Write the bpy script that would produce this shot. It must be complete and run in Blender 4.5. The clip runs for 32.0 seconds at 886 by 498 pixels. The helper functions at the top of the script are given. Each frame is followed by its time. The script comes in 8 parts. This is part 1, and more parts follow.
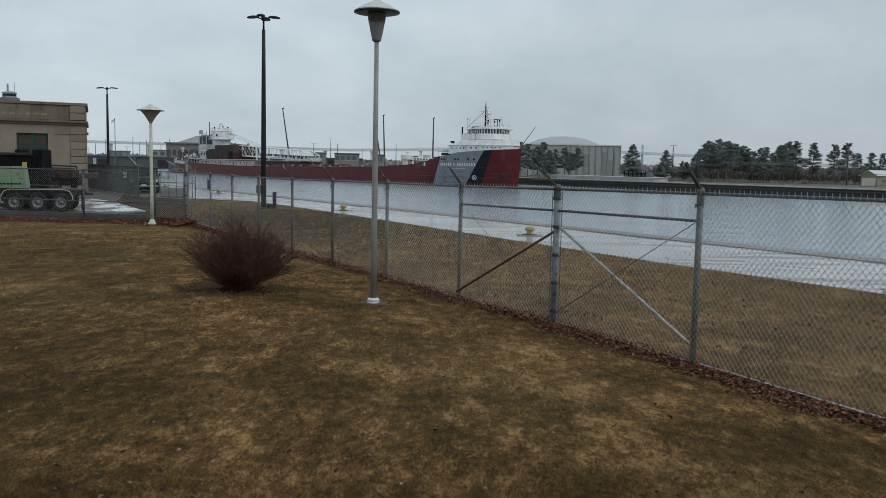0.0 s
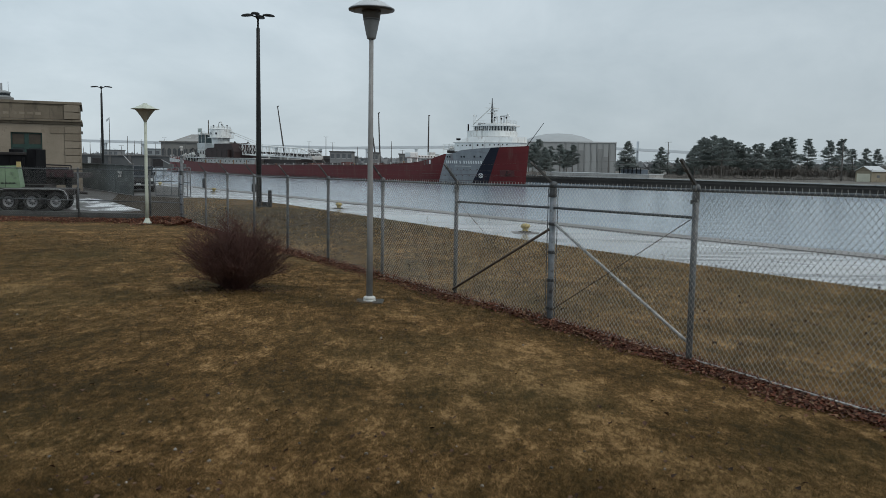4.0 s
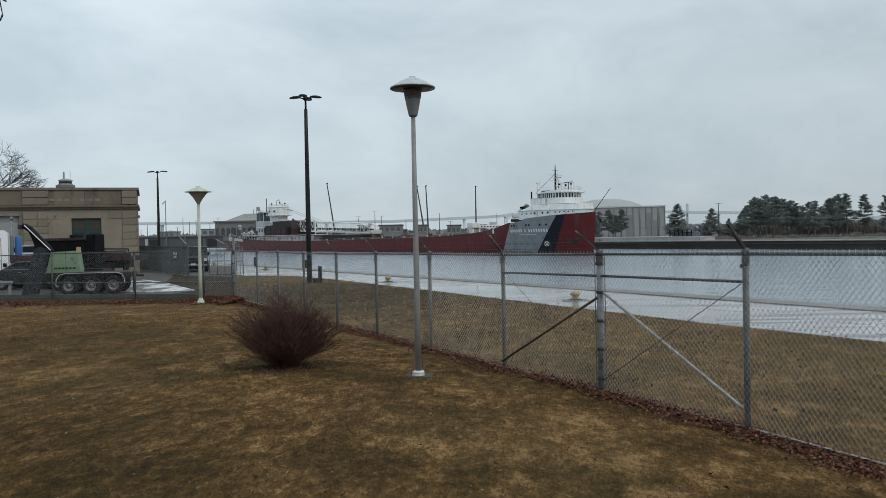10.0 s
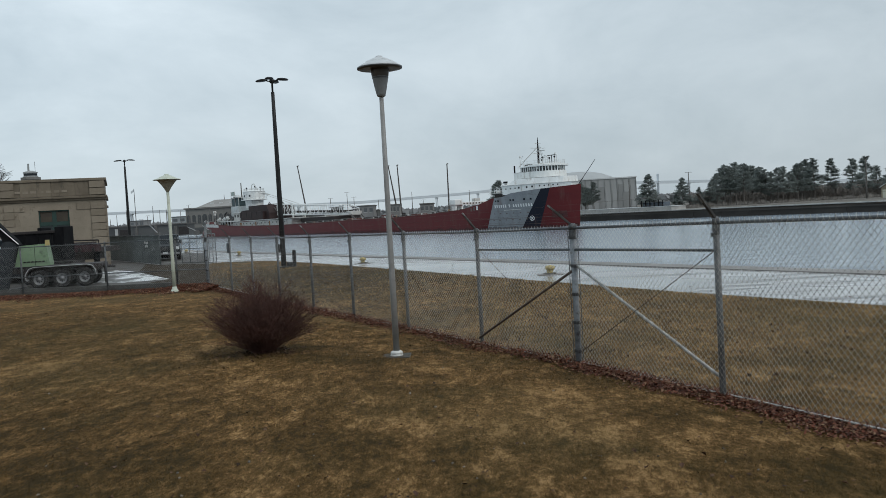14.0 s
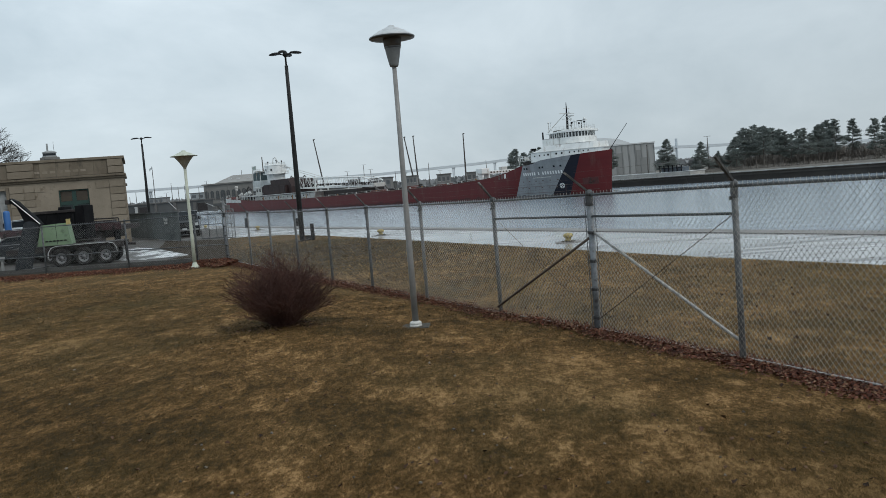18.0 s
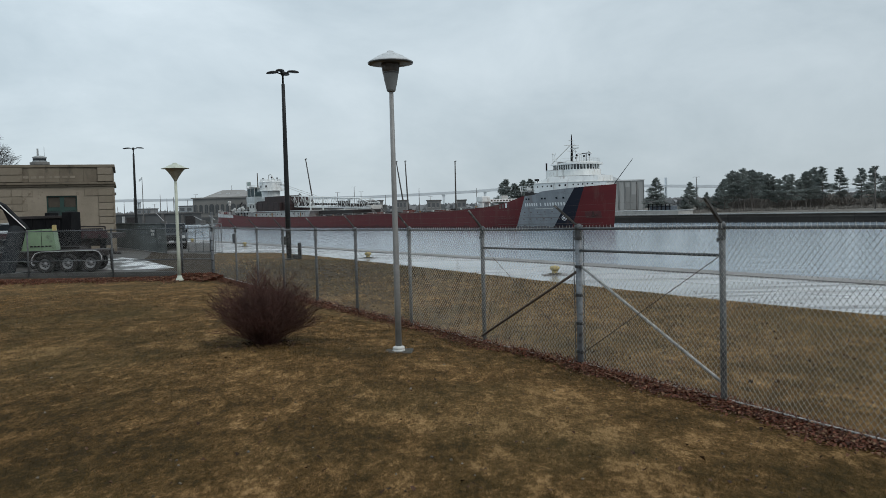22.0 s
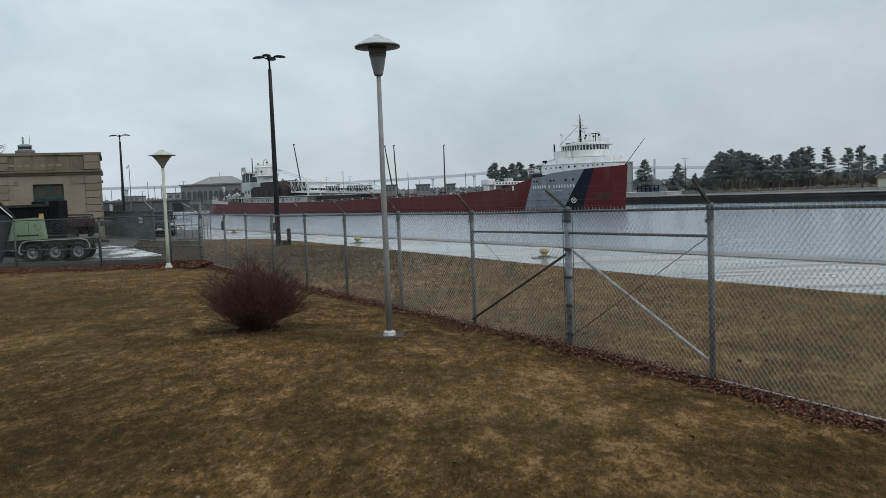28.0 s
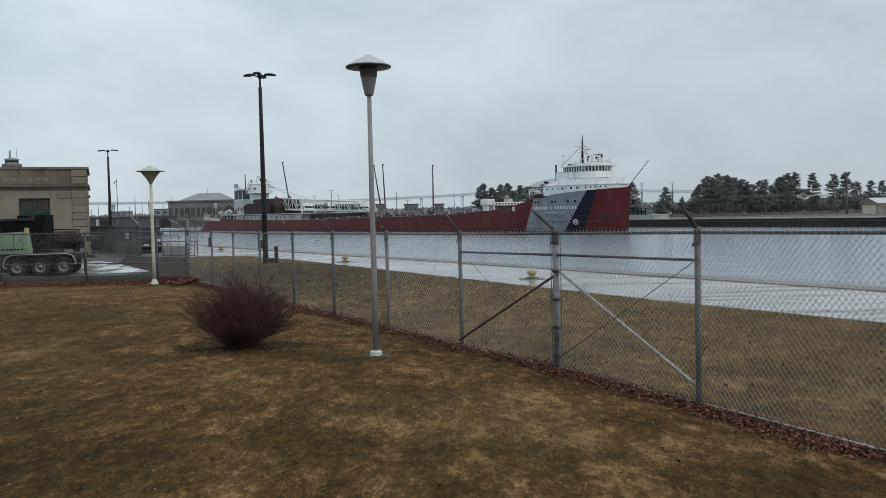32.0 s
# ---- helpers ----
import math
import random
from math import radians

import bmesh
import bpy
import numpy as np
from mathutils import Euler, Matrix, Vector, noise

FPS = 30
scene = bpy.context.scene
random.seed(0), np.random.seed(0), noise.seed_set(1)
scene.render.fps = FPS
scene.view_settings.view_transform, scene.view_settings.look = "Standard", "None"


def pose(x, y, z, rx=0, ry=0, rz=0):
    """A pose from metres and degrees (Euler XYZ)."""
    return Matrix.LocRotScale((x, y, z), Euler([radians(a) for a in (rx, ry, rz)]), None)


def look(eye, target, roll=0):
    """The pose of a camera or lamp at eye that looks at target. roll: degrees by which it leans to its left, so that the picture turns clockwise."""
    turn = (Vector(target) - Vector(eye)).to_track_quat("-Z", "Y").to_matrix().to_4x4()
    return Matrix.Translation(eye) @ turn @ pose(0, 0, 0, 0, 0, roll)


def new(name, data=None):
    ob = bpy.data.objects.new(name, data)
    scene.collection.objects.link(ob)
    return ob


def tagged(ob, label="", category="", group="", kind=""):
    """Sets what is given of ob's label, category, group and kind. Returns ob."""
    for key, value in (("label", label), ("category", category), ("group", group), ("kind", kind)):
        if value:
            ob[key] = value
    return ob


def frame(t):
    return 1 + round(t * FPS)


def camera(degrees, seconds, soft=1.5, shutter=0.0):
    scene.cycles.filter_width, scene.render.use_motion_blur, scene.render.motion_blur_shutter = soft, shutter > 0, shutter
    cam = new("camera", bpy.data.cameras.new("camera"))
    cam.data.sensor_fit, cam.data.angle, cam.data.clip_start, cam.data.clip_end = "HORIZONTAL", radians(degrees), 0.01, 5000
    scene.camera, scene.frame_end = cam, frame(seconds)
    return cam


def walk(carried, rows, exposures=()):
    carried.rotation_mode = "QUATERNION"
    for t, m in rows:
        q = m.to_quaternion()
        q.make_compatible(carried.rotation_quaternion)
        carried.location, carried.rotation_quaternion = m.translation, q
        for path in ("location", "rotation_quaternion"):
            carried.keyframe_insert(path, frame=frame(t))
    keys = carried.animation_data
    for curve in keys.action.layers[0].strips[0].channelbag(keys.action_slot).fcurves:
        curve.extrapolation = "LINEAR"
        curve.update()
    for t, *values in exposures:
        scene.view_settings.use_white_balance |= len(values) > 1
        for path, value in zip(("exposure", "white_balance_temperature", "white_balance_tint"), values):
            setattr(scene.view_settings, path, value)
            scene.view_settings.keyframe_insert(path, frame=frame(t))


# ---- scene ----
cam = camera(55.4, 32.0, soft=0.78)
PATH = [
    (0.0, pose(-0.057, -0.011, 2.009, 84.42, -1.17, 0.13)),
    (0.5, pose(-0.056, -0.007, 2.011, 84.47, -1.20, 0.02)),
    (1.0, pose(-0.055, -0.007, 2.011, 84.53, -1.20, -0.03)),
    (1.5, pose(-0.051, -0.008, 2.009, 84.55, -1.12, -0.02)),
    (2.0, pose(-0.053, -0.009, 2.015, 84.47, -1.02, -0.25)),
    (2.5, pose(-0.047, -0.004, 2.014, 84.34, -0.82, -0.34)),
    (3.0, pose(-0.049, 0.023, 2.001, 84.17, -0.83, -0.33)),
    (3.5, pose(-0.055, -0.002, 2.011, 84.27, -0.94, -0.19)),
    (5.5, pose(-0.059, -0.001, 2.006, 84.22, -0.34, -0.07)),
    (6.0, pose(-0.040, 0.001, 2.016, 85.88, 0.65, -0.74)),
    (6.5, pose(-0.031, 0.009, 2.022, 88.05, 0.52, -0.62)),
    (7.0, pose(-0.017, 0.003, 2.038, 88.87, 1.17, 0.37)),
    (7.5, pose(-0.013, 0.008, 2.034, 88.97, 1.15, 2.75)),
    (8.0, pose(-0.014, 0.001, 2.040, 89.12, 1.42, 3.49)),
    (8.5, pose(-0.016, 0.017, 2.043, 89.41, 1.60, 3.38)),
    (9.0, pose(-0.016, -0.005, 2.052, 89.58, 1.05, 3.04)),
    (9.5, pose(-0.010, -0.005, 2.046, 89.38, 0.89, 3.04)),
    (10.0, pose(-0.006, 0.009, 2.041, 89.03, 1.17, 3.10)),
    (10.5, pose(-0.004, 0.003, 2.041, 88.80, 1.58, 2.59)),
    (11.0, pose(-0.006, 0.003, 2.050, 88.91, 1.85, 2.32)),
    (11.5, pose(-0.004, 0.004, 2.047, 88.78, 2.15, 2.05)),
    (12.0, pose(0.001, 0.010, 2.045, 88.43, 2.51, 1.49)),
    (12.5, pose(-0.004, -0.005, 2.044, 88.25, 2.30, 1.17)),
    (13.0, pose(-0.006, 0.001, 2.045, 88.02, 2.14, 1.14)),
    (13.5, pose(-0.006, 0.004, 2.055, 87.97, 2.41, 0.97)),
    (14.0, pose(-0.001, 0.009, 2.052, 87.49, 3.28, 1.28)),
    (14.5, pose(0.000, 0.002, 2.050, 87.43, 3.42, 1.59)),
    (16.5, pose(0.011, -0.002, 2.052, 86.55, 4.44, 2.02)),
    (17.0, pose(0.017, 0.002, 2.049, 86.25, 4.57, 2.32)),
    (17.5, pose(0.015, 0.018, 2.043, 85.87, 4.46, 2.53)),
    (18.0, pose(0.017, 0.014, 2.042, 85.57, 4.61, 2.44)),
    (18.5, pose(0.012, 0.006, 2.044, 85.60, 4.59, 2.24)),
    (19.0, pose(0.013, 0.007, 2.044, 85.44, 4.43, 1.98)),
    (19.5, pose(0.017, 0.012, 2.039, 85.47, 3.52, 1.80)),
    (20.0, pose(0.005, 0.001, 2.048, 86.43, 1.50, 1.76)),
    (20.5, pose(0.007, 0.003, 2.047, 87.11, 0.96, 2.01)),
    (21.0, pose(0.008, 0.001, 2.050, 87.35, 1.40, 2.01)),
    (21.5, pose(0.003, 0.006, 2.047, 87.42, 1.48, 1.84)),
    (22.0, pose(0.003, 0.005, 2.046, 87.32, 1.54, 1.73)),
    (22.5, pose(0.003, -0.007, 2.046, 87.13, 1.50, 1.78)),
    (23.0, pose(-0.002, -0.021, 2.048, 86.99, 1.53, 1.65)),
    (23.5, pose(0.003, 0.005, 2.044, 87.01, 1.74, 1.45)),
    (24.0, pose(0.003, -0.009, 2.051, 86.95, 1.87, 1.39)),
    (24.5, pose(0.006, 0.010, 2.043, 86.87, 1.96, 1.25)),
    (25.0, pose(0.008, 0.005, 2.046, 86.80, 1.91, 1.08)),
    (25.5, pose(0.007, 0.012, 2.048, 86.60, 1.92, 1.11)),
    (27.5, pose(0.005, 0.003, 2.045, 86.34, 2.37, 0.84)),
    (28.0, pose(0.007, 0.002, 2.045, 86.22, 2.19, 1.00)),
    (28.5, pose(0.007, 0.015, 2.043, 86.32, 2.14, 0.87)),
    (29.0, pose(0.008, 0.014, 2.047, 86.31, 2.18, 0.65)),
    (29.5, pose(0.005, 0.005, 2.048, 86.34, 2.06, 0.45)),
    (30.0, pose(0.007, 0.000, 2.042, 86.33, 1.84, 0.35)),
    (30.5, pose(0.009, 0.030, 2.044, 86.48, 1.60, 0.26)),
    (31.0, pose(0.009, 0.008, 2.047, 87.05, 1.49, 0.19)),
    (31.5, pose(0.007, 0.010, 2.043, 87.38, 1.46, 0.21)),
    (32.0, pose(0.000, 0.000, 2.050, 87.55, 1.35, 0.20)),
]
walk(cam, PATH, [(0.0, -0.10), (3.5, -0.08), (5.5, -0.04), (6.1, -0.03), (6.6, -0.11), (7.0, -0.17), (7.4, -0.11), (8.0, -0.03), (9.0, 0.0), (13.0, 0.02), (17.0, 0.07), (19.5, 0.06), (21.0, 0.02), (23.0, 0.02), (25.0, 0.0), (28.0, 0.0), (32.0, 0.02)])

# ---- sky and sun: a bright, even overcast ----
world = bpy.data.worlds.new("overcast_sky")
scene.world = world
world.use_nodes = True
wn, wl = world.node_tree.nodes, world.node_tree.links
wn.clear()
sky = wn.new("ShaderNodeTexSky")
sky.sky_type, sky.sun_disc = "NISHITA", False
sky.sun_elevation, sky.sun_rotation = radians(45), radians(129)
sky_dim = wn.new("ShaderNodeVectorMath")
sky_dim.operation = "SCALE"
sky_dim.inputs["Scale"].default_value = 0.10
wl.new(sky.outputs[0], sky_dim.inputs[0])
tc = wn.new("ShaderNodeTexCoord")
stretch = wn.new("ShaderNodeMapping")
stretch.inputs["Scale"].default_value = (1.0, 1.0, 2.0)
wl.new(tc.outputs["Generated"], stretch.inputs[0])
cloud = wn.new("ShaderNodeTexNoise")
cloud.inputs["Scale"].default_value = 4.0
cloud.inputs["Detail"].default_value = 6.0
cloud.inputs["Roughness"].default_value = 0.58
cloud.inputs["Distortion"].default_value = 0.35
wl.new(stretch.outputs[0], cloud.inputs["Vector"])
cr = wn.new("ShaderNodeValToRGB")
cr.color_ramp.elements[0].position, cr.color_ramp.elements[0].color = 0.30, (0.525, 0.622, 0.685, 1)
cr.color_ramp.elements[1].position, cr.color_ramp.elements[1].color = 0.70, (0.71, 0.81, 0.872, 1)
wl.new(cloud.outputs["Fac"], cr.inputs[0])
mixs = wn.new("ShaderNodeMix")
mixs.data_type = "RGBA"
mixs.inputs[0].default_value = 0.93
wl.new(sky_dim.outputs[0], mixs.inputs[6])
wl.new(cr.outputs[0], mixs.inputs[7])
bg = wn.new("ShaderNodeBackground")
bg.inputs["Strength"].default_value = 1.0
# the cloud cover thins a little towards the west
side = wn.new("ShaderNodeSeparateXYZ")
wl.new(tc.outputs["Generated"], side.inputs[0])
thin = wn.new("ShaderNodeMapRange")
thin.inputs["From Min"].default_value, thin.inputs["From Max"].default_value = -0.5, 0.5
thin.inputs["To Min"].default_value, thin.inputs["To Max"].default_value = 1.10, 0.87
wl.new(side.outputs[0], thin.inputs["Value"])
tint = wn.new("ShaderNodeVectorMath")
tint.operation = "SCALE"
wl.new(mixs.outputs[2], tint.inputs[0])
wl.new(thin.outputs[0], tint.inputs["Scale"])
lower = wn.new("ShaderNodeMapRange")
lower.inputs["From Min"].default_value, lower.inputs["From Max"].default_value = 0.0, 0.30
lower.inputs["To Min"].default_value, lower.inputs["To Max"].default_value = 0.83, 1.04
wl.new(side.outputs[2], lower.inputs["Value"])
mist = wn.new("ShaderNodeVectorMath")
mist.operation = "SCALE"
wl.new(tint.outputs[0], mist.inputs[0])
wl.new(lower.outputs[0], mist.inputs["Scale"])
wl.new(mist.outputs[0], bg.inputs[0])
wo = wn.new("ShaderNodeOutputWorld")
wl.new(bg.outputs[0], wo.inputs[0])

sun_data = bpy.data.lights.new("sun", "SUN")
sun_data.energy, sun_data.angle, sun_data.color = 1.15, radians(28), (1.0, 0.97, 0.93)
sun = new("sun", sun_data)
sun.matrix_world = look((0, 0, 60), (-30, 24, 22))

# ---- materials ----


def ramp(nt, stops):
    node = nt.nodes.new("ShaderNodeValToRGB")
    el = node.color_ramp.elements
    while len(el) < len(stops):
        el.new(0.5)
    for e, (p, c) in zip(el, stops):
        e.position, e.color = p, (*c, 1)
    return node


def noise_node(nt, scale, detail=4, rough=0.55, coords="Object", squash=None):
    c = nt.nodes.new("ShaderNodeTexCoord")
    n = nt.nodes.new("ShaderNodeTexNoise")
    n.inputs["Scale"].default_value, n.inputs["Detail"].default_value, n.inputs["Roughness"].default_value = scale, detail, rough
    if squash:
        m = nt.nodes.new("ShaderNodeMapping")
        m.inputs["Scale"].default_value = squash
        nt.links.new(c.outputs[coords], m.inputs[0])
        nt.links.new(m.outputs[0], n.inputs["Vector"])
    else:
        nt.links.new(c.outputs[coords], n.inputs["Vector"])
    return n


def material(name, dark, light, scale=3.0, rough=0.7, metal=0.0, bump=0.15, fine=30.0, vary=0.0, squash=None, spread=0.22, dist=0.02, stain=None):
    """Two-scale mottled surface between two colours, with fine relief and a spread of gloss."""
    m = bpy.data.materials.new(name)
    m.use_nodes = True
    nt = m.node_tree
    b = nt.nodes["Principled BSDF"]
    b.inputs["Metallic"].default_value = metal
    big = noise_node(nt, scale, 5, 0.6, squash=squash)
    small = noise_node(nt, fine, 4, 0.6, squash=squash)
    add = nt.nodes.new("ShaderNodeMath")
    add.operation = "MULTIPLY_ADD"
    add.inputs[1].default_value, add.inputs[2].default_value = 0.35, -0.175
    nt.links.new(small.outputs["Fac"], add.inputs[0])
    tot = nt.nodes.new("ShaderNodeMath")
    tot.operation = "ADD"
    nt.links.new(big.outputs["Fac"], tot.inputs[0])
    nt.links.new(add.outputs[0], tot.inputs[1])
    val = tot.outputs[0]
    if vary:
        oi = nt.nodes.new("ShaderNodeObjectInfo")
        va = nt.nodes.new("ShaderNodeMath")
        va.operation = "MULTIPLY_ADD"
        va.inputs[1].default_value = vary
        nt.links.new(oi.outputs["Random"], va.inputs[0])
        nt.links.new(tot.outputs[0], va.inputs[2])
        sub = nt.nodes.new("ShaderNodeMath")
        sub.operation = "SUBTRACT"
        sub.inputs[1].default_value = vary / 2
        nt.links.new(va.outputs[0], sub.inputs[0])
        val = sub.outputs[0]
    r = ramp(nt, [(0.5 - spread, dark), (0.5 + spread, light)])
    nt.links.new(val, r.inputs[0])
    col = r.outputs[0]
    if stain:
        sn = noise_node(nt, stain[1], 6, 0.7, squash=stain[2] if len(stain) > 2 else None)
        sr = ramp(nt, [(0.56, (0, 0, 0)), (0.70, (1, 1, 1))])
        nt.links.new(sn.outputs["Fac"], sr.inputs[0])
        mx = nt.nodes.new("ShaderNodeMix")
        mx.data_type = "RGBA"
        nt.links.new(sr.outputs[0], mx.inputs[0])
        nt.links.new(col, mx.inputs[6])
        mx.inputs[7].default_value = (*stain[0], 1)
        col = mx.outputs[2]
    nt.links.new(col, b.inputs["Base Color"])
    rr = nt.nodes.new("ShaderNodeMapRange")
    rr.inputs["To Min"].default_value, rr.inputs["To Max"].default_value = max(0.03, rough - 0.12), min(1, rough + 0.12)
    nt.links.new(small.outputs["Fac"], rr.inputs["Value"])
    nt.links.new(rr.outputs[0], b.inputs["Roughness"])
    if bump:
        bp = nt.nodes.new("ShaderNodeBump")
        bp.inputs["Strength"].default_value, bp.inputs["Distance"].default_value = bump, dist
        nt.links.new(small.outputs["Fac"], bp.inputs["Height"])
        nt.links.new(bp.outputs[0], b.inputs["Normal"])
    return m


def island_material(name, colours, rough=0.8, through_light=0.0):
    """Each loose leaf or blade takes one of the colours."""
    m = bpy.data.materials.new(name)
    m.use_nodes = True
    nt = m.node_tree
    b = nt.nodes["Principled BSDF"]
    g = nt.nodes.new("ShaderNodeNewGeometry")
    r = ramp(nt, [(i / max(1, len(colours) - 1), c) for i, c in enumerate(colours)])
    nt.links.new(g.outputs["Random Per Island"], r.inputs[0])
    nt.links.new(r.outputs[0], b.inputs["Base Color"])
    b.inputs["Roughness"].default_value = rough
    b.inputs["Specular IOR Level"].default_value = 0.25
    if through_light:
        tl = nt.nodes.new("ShaderNodeBsdfTranslucent")
        nt.links.new(r.outputs[0], tl.inputs[0])
        mix = nt.nodes.new("ShaderNodeMixShader")
        mix.inputs[0].default_value = through_light
        nt.links.new(b.outputs[0], mix.inputs[1])
        nt.links.new(tl.outputs[0], mix.inputs[2])
        nt.links.new(mix.outputs[0], nt.nodes["Material Output"].inputs[0])
    return m


PATCHES = ((0.67, 7.62, 1.1, 0.12), (-0.57, 7.77, 0.9, 0.09), (-2.1, 7.96, 0.6, 0.09), (-6.49, 12.51, 1.3, 0.12), (0.84, 6.01, 0.8, 0.09), (0.43, 8.81, 1.1, 0.08), (1.66, 6.19, 0.9, -0.095), (-2.74, 6.93, 1.1, -0.07), (-3.85, 7.97, 1.3, -0.07), (-2.16, 12.14, 1.1, -0.08), (-3.29, 6.4, 1.3, -0.08), (1.71, 7.9, 1.0, -0.06), (-3.3, 13.3, 1.3, -0.1), (-6.2, 9.6, 2.2, -0.07), (-5.0, 7.6, 1.8, -0.08), (-9.5, 17.5, 3.5, -0.06), (2.6, 4.6, 1.6, 0.09), (2.2, 6.8, 1.0, 0.08), (0.95, 6.9, 1.5, 0.05), (1.2, 8.6, 1.3, 0.05), (-7.6, 35.0, 9.0, -0.17), (-3.0, 29.0, 8.0, -0.1))


def lawn_material(name, blades=False, tones=None, spread=0.33):
    """Matted turf; the blades lying on it take the same patches, each a little lighter or darker."""
    m = bpy.data.materials.new(name)
    m.use_nodes = True
    nt = m.node_tree
    b = nt.nodes["Principled BSDF"]
    b.inputs["Roughness"].default_value = 0.95
    b.inputs["Specular IOR Level"].default_value = 0.12
    patch = noise_node(nt, 1.0, 8, 0.70, squash=(1.0, 0.62, 1.0))
    fine = noise_node(nt, 30.0, 6, 0.75, squash=(1.0, 0.5, 1.0))
    blend = nt.nodes.new("ShaderNodeMath")
    blend.operation = "MULTIPLY_ADD"
    blend.inputs[1].default_value = spread if blades else 0.56
    each = nt.nodes.new("ShaderNodeNewGeometry")
    nt.links.new(each.outputs["Random Per Island"] if blades else fine.outputs["Fac"], blend.inputs[0])
    broad = nt.nodes.new("ShaderNodeMath")
    broad.operation = "MULTIPLY_ADD"
    broad.inputs[1].default_value, broad.inputs[2].default_value = 0.76, 0.12
    nt.links.new(patch.outputs["Fac"], broad.inputs[0])
    nt.links.new(broad.outputs[0], blend.inputs[2])
    mid = noise_node(nt, 7.5, 6, 0.75, squash=(1.0, 0.5, 1.0))
    blend2 = nt.nodes.new("ShaderNodeMath")
    blend2.operation = "MULTIPLY_ADD"
    blend2.inputs[1].default_value = 0.75
    nt.links.new(mid.outputs["Fac"], blend2.inputs[0])
    nt.links.new(blend.outputs[0], blend2.inputs[2])
    shift = nt.nodes.new("ShaderNodeMath")
    shift.operation = "SUBTRACT"
    shift.inputs[1].default_value = 0.461 - (0.62 - spread) / 2 if blades else 0.441
    nt.links.new(blend2.outputs[0], shift.inputs[0])
    geo = nt.nodes.new("ShaderNodeNewGeometry")
    wob = noise_node(nt, 1.3, 3, 0.6)
    wobble = nt.nodes.new("ShaderNodeVectorMath")
    wobble.operation = "MULTIPLY_ADD"
    nt.links.new(wob.outputs["Color"], wobble.inputs[0])
    wobble.inputs[1].default_value = (1.3, 1.3, 0.0)
    nt.links.new(geo.outputs["Position"], wobble.inputs[2])
    tuft = noise_node(nt, 4.6, 9, 0.74, squash=(1.0, 0.55, 1.0))
    frayed = nt.nodes.new("ShaderNodeMapRange")
    frayed.inputs["From Min"].default_value, frayed.inputs["From Max"].default_value = 0.50, 0.60
    frayed.inputs["To Min"].default_value, frayed.inputs["To Max"].default_value = -0.042, 0.078
    nt.links.new(tuft.outputs["Fac"], frayed.inputs["Value"])
    tufted = nt.nodes.new("ShaderNodeMath")
    nt.links.new(shift.outputs[0], tufted.inputs[0])
    nt.links.new(frayed.outputs[0], tufted.inputs[1])
    val = tufted.outputs[0]
    for px, py, pr, amount in PATCHES:
        ds = nt.nodes.new("ShaderNodeVectorMath")
        ds.operation = "DISTANCE"
        nt.links.new(wobble.outputs[0], ds.inputs[0])
        ds.inputs[1].default_value = (px + 0.65, py + 0.65, 0.05)
        mr = nt.nodes.new("ShaderNodeMapRange")
        mr.interpolation_type = "SMOOTHSTEP"
        mr.inputs["From Min"].default_value, mr.inputs["From Max"].default_value = 0.0, pr
        mr.inputs["To Min"].default_value, mr.inputs["To Max"].default_value = amount * 1.1, 0.0
        nt.links.new(ds.outputs["Value"], mr.inputs["Value"])
        ad = nt.nodes.new("ShaderNodeMath")
        nt.links.new(val, ad.inputs[0])
        nt.links.new(mr.outputs[0], ad.inputs[1])
        val = ad.outputs[0]
    r = ramp(nt, list(zip((0.50, 0.66, 0.79, 0.95), tones or ((0.039, 0.0255, 0.0085), (0.090, 0.0520, 0.0158), (0.172, 0.0975, 0.0365), (0.40, 0.245, 0.108)))))
    nt.links.new(val, r.inputs[0])
    green = noise_node(nt, 0.21, 4, 0.6)
    gr = ramp(nt, [(0.46, (0, 0, 0)), (0.66, (1, 1, 1))])
    nt.links.new(green.outputs["Fac"], gr.inputs[0])
    mx = nt.nodes.new("ShaderNodeMix")
    mx.data_type = "RGBA"
    gm = nt.nodes.new("ShaderNodeMath")
    gm.operation = "MULTIPLY"
    gm.inputs[1].default_value = 0.5
    nt.links.new(gr.outputs[0], gm.inputs[0])
    nt.links.new(gm.outputs[0], mx.inputs[0])
    nt.links.new(r.outputs[0], mx.inputs[6])
    mx.inputs[7].default_value = (0.058, 0.0480, 0.0180, 1)
    grain = noise_node(nt, 95.0, 3, 0.7)
    gv = nt.nodes.new("ShaderNodeMapRange")
    gv.inputs["From Min"].default_value, gv.inputs["From Max"].default_value = 0.3, 0.7
    gv.inputs["To Min"].default_value, gv.inputs["To Max"].default_value = 0.75, 1.25
    nt.links.new(grain.outputs["Fac"], gv.inputs["Value"])
    gs = nt.nodes.new("ShaderNodeVectorMath")
    gs.operation = "SCALE"
    nt.links.new(mx.outputs[2], gs.inputs[0])
    nt.links.new(gv.outputs[0], gs.inputs["Scale"])
    nt.links.new(gs.outputs[0], b.inputs["Base Color"])
    bp = nt.nodes.new("ShaderNodeBump")
    bp.inputs["Strength"].default_value, bp.inputs["Distance"].default_value = 0.8, 0.03
    nt.links.new(fine.outputs["Fac"], bp.inputs["Height"])
    nt.links.new(bp.outputs[0], b.inputs["Normal"])
    return m


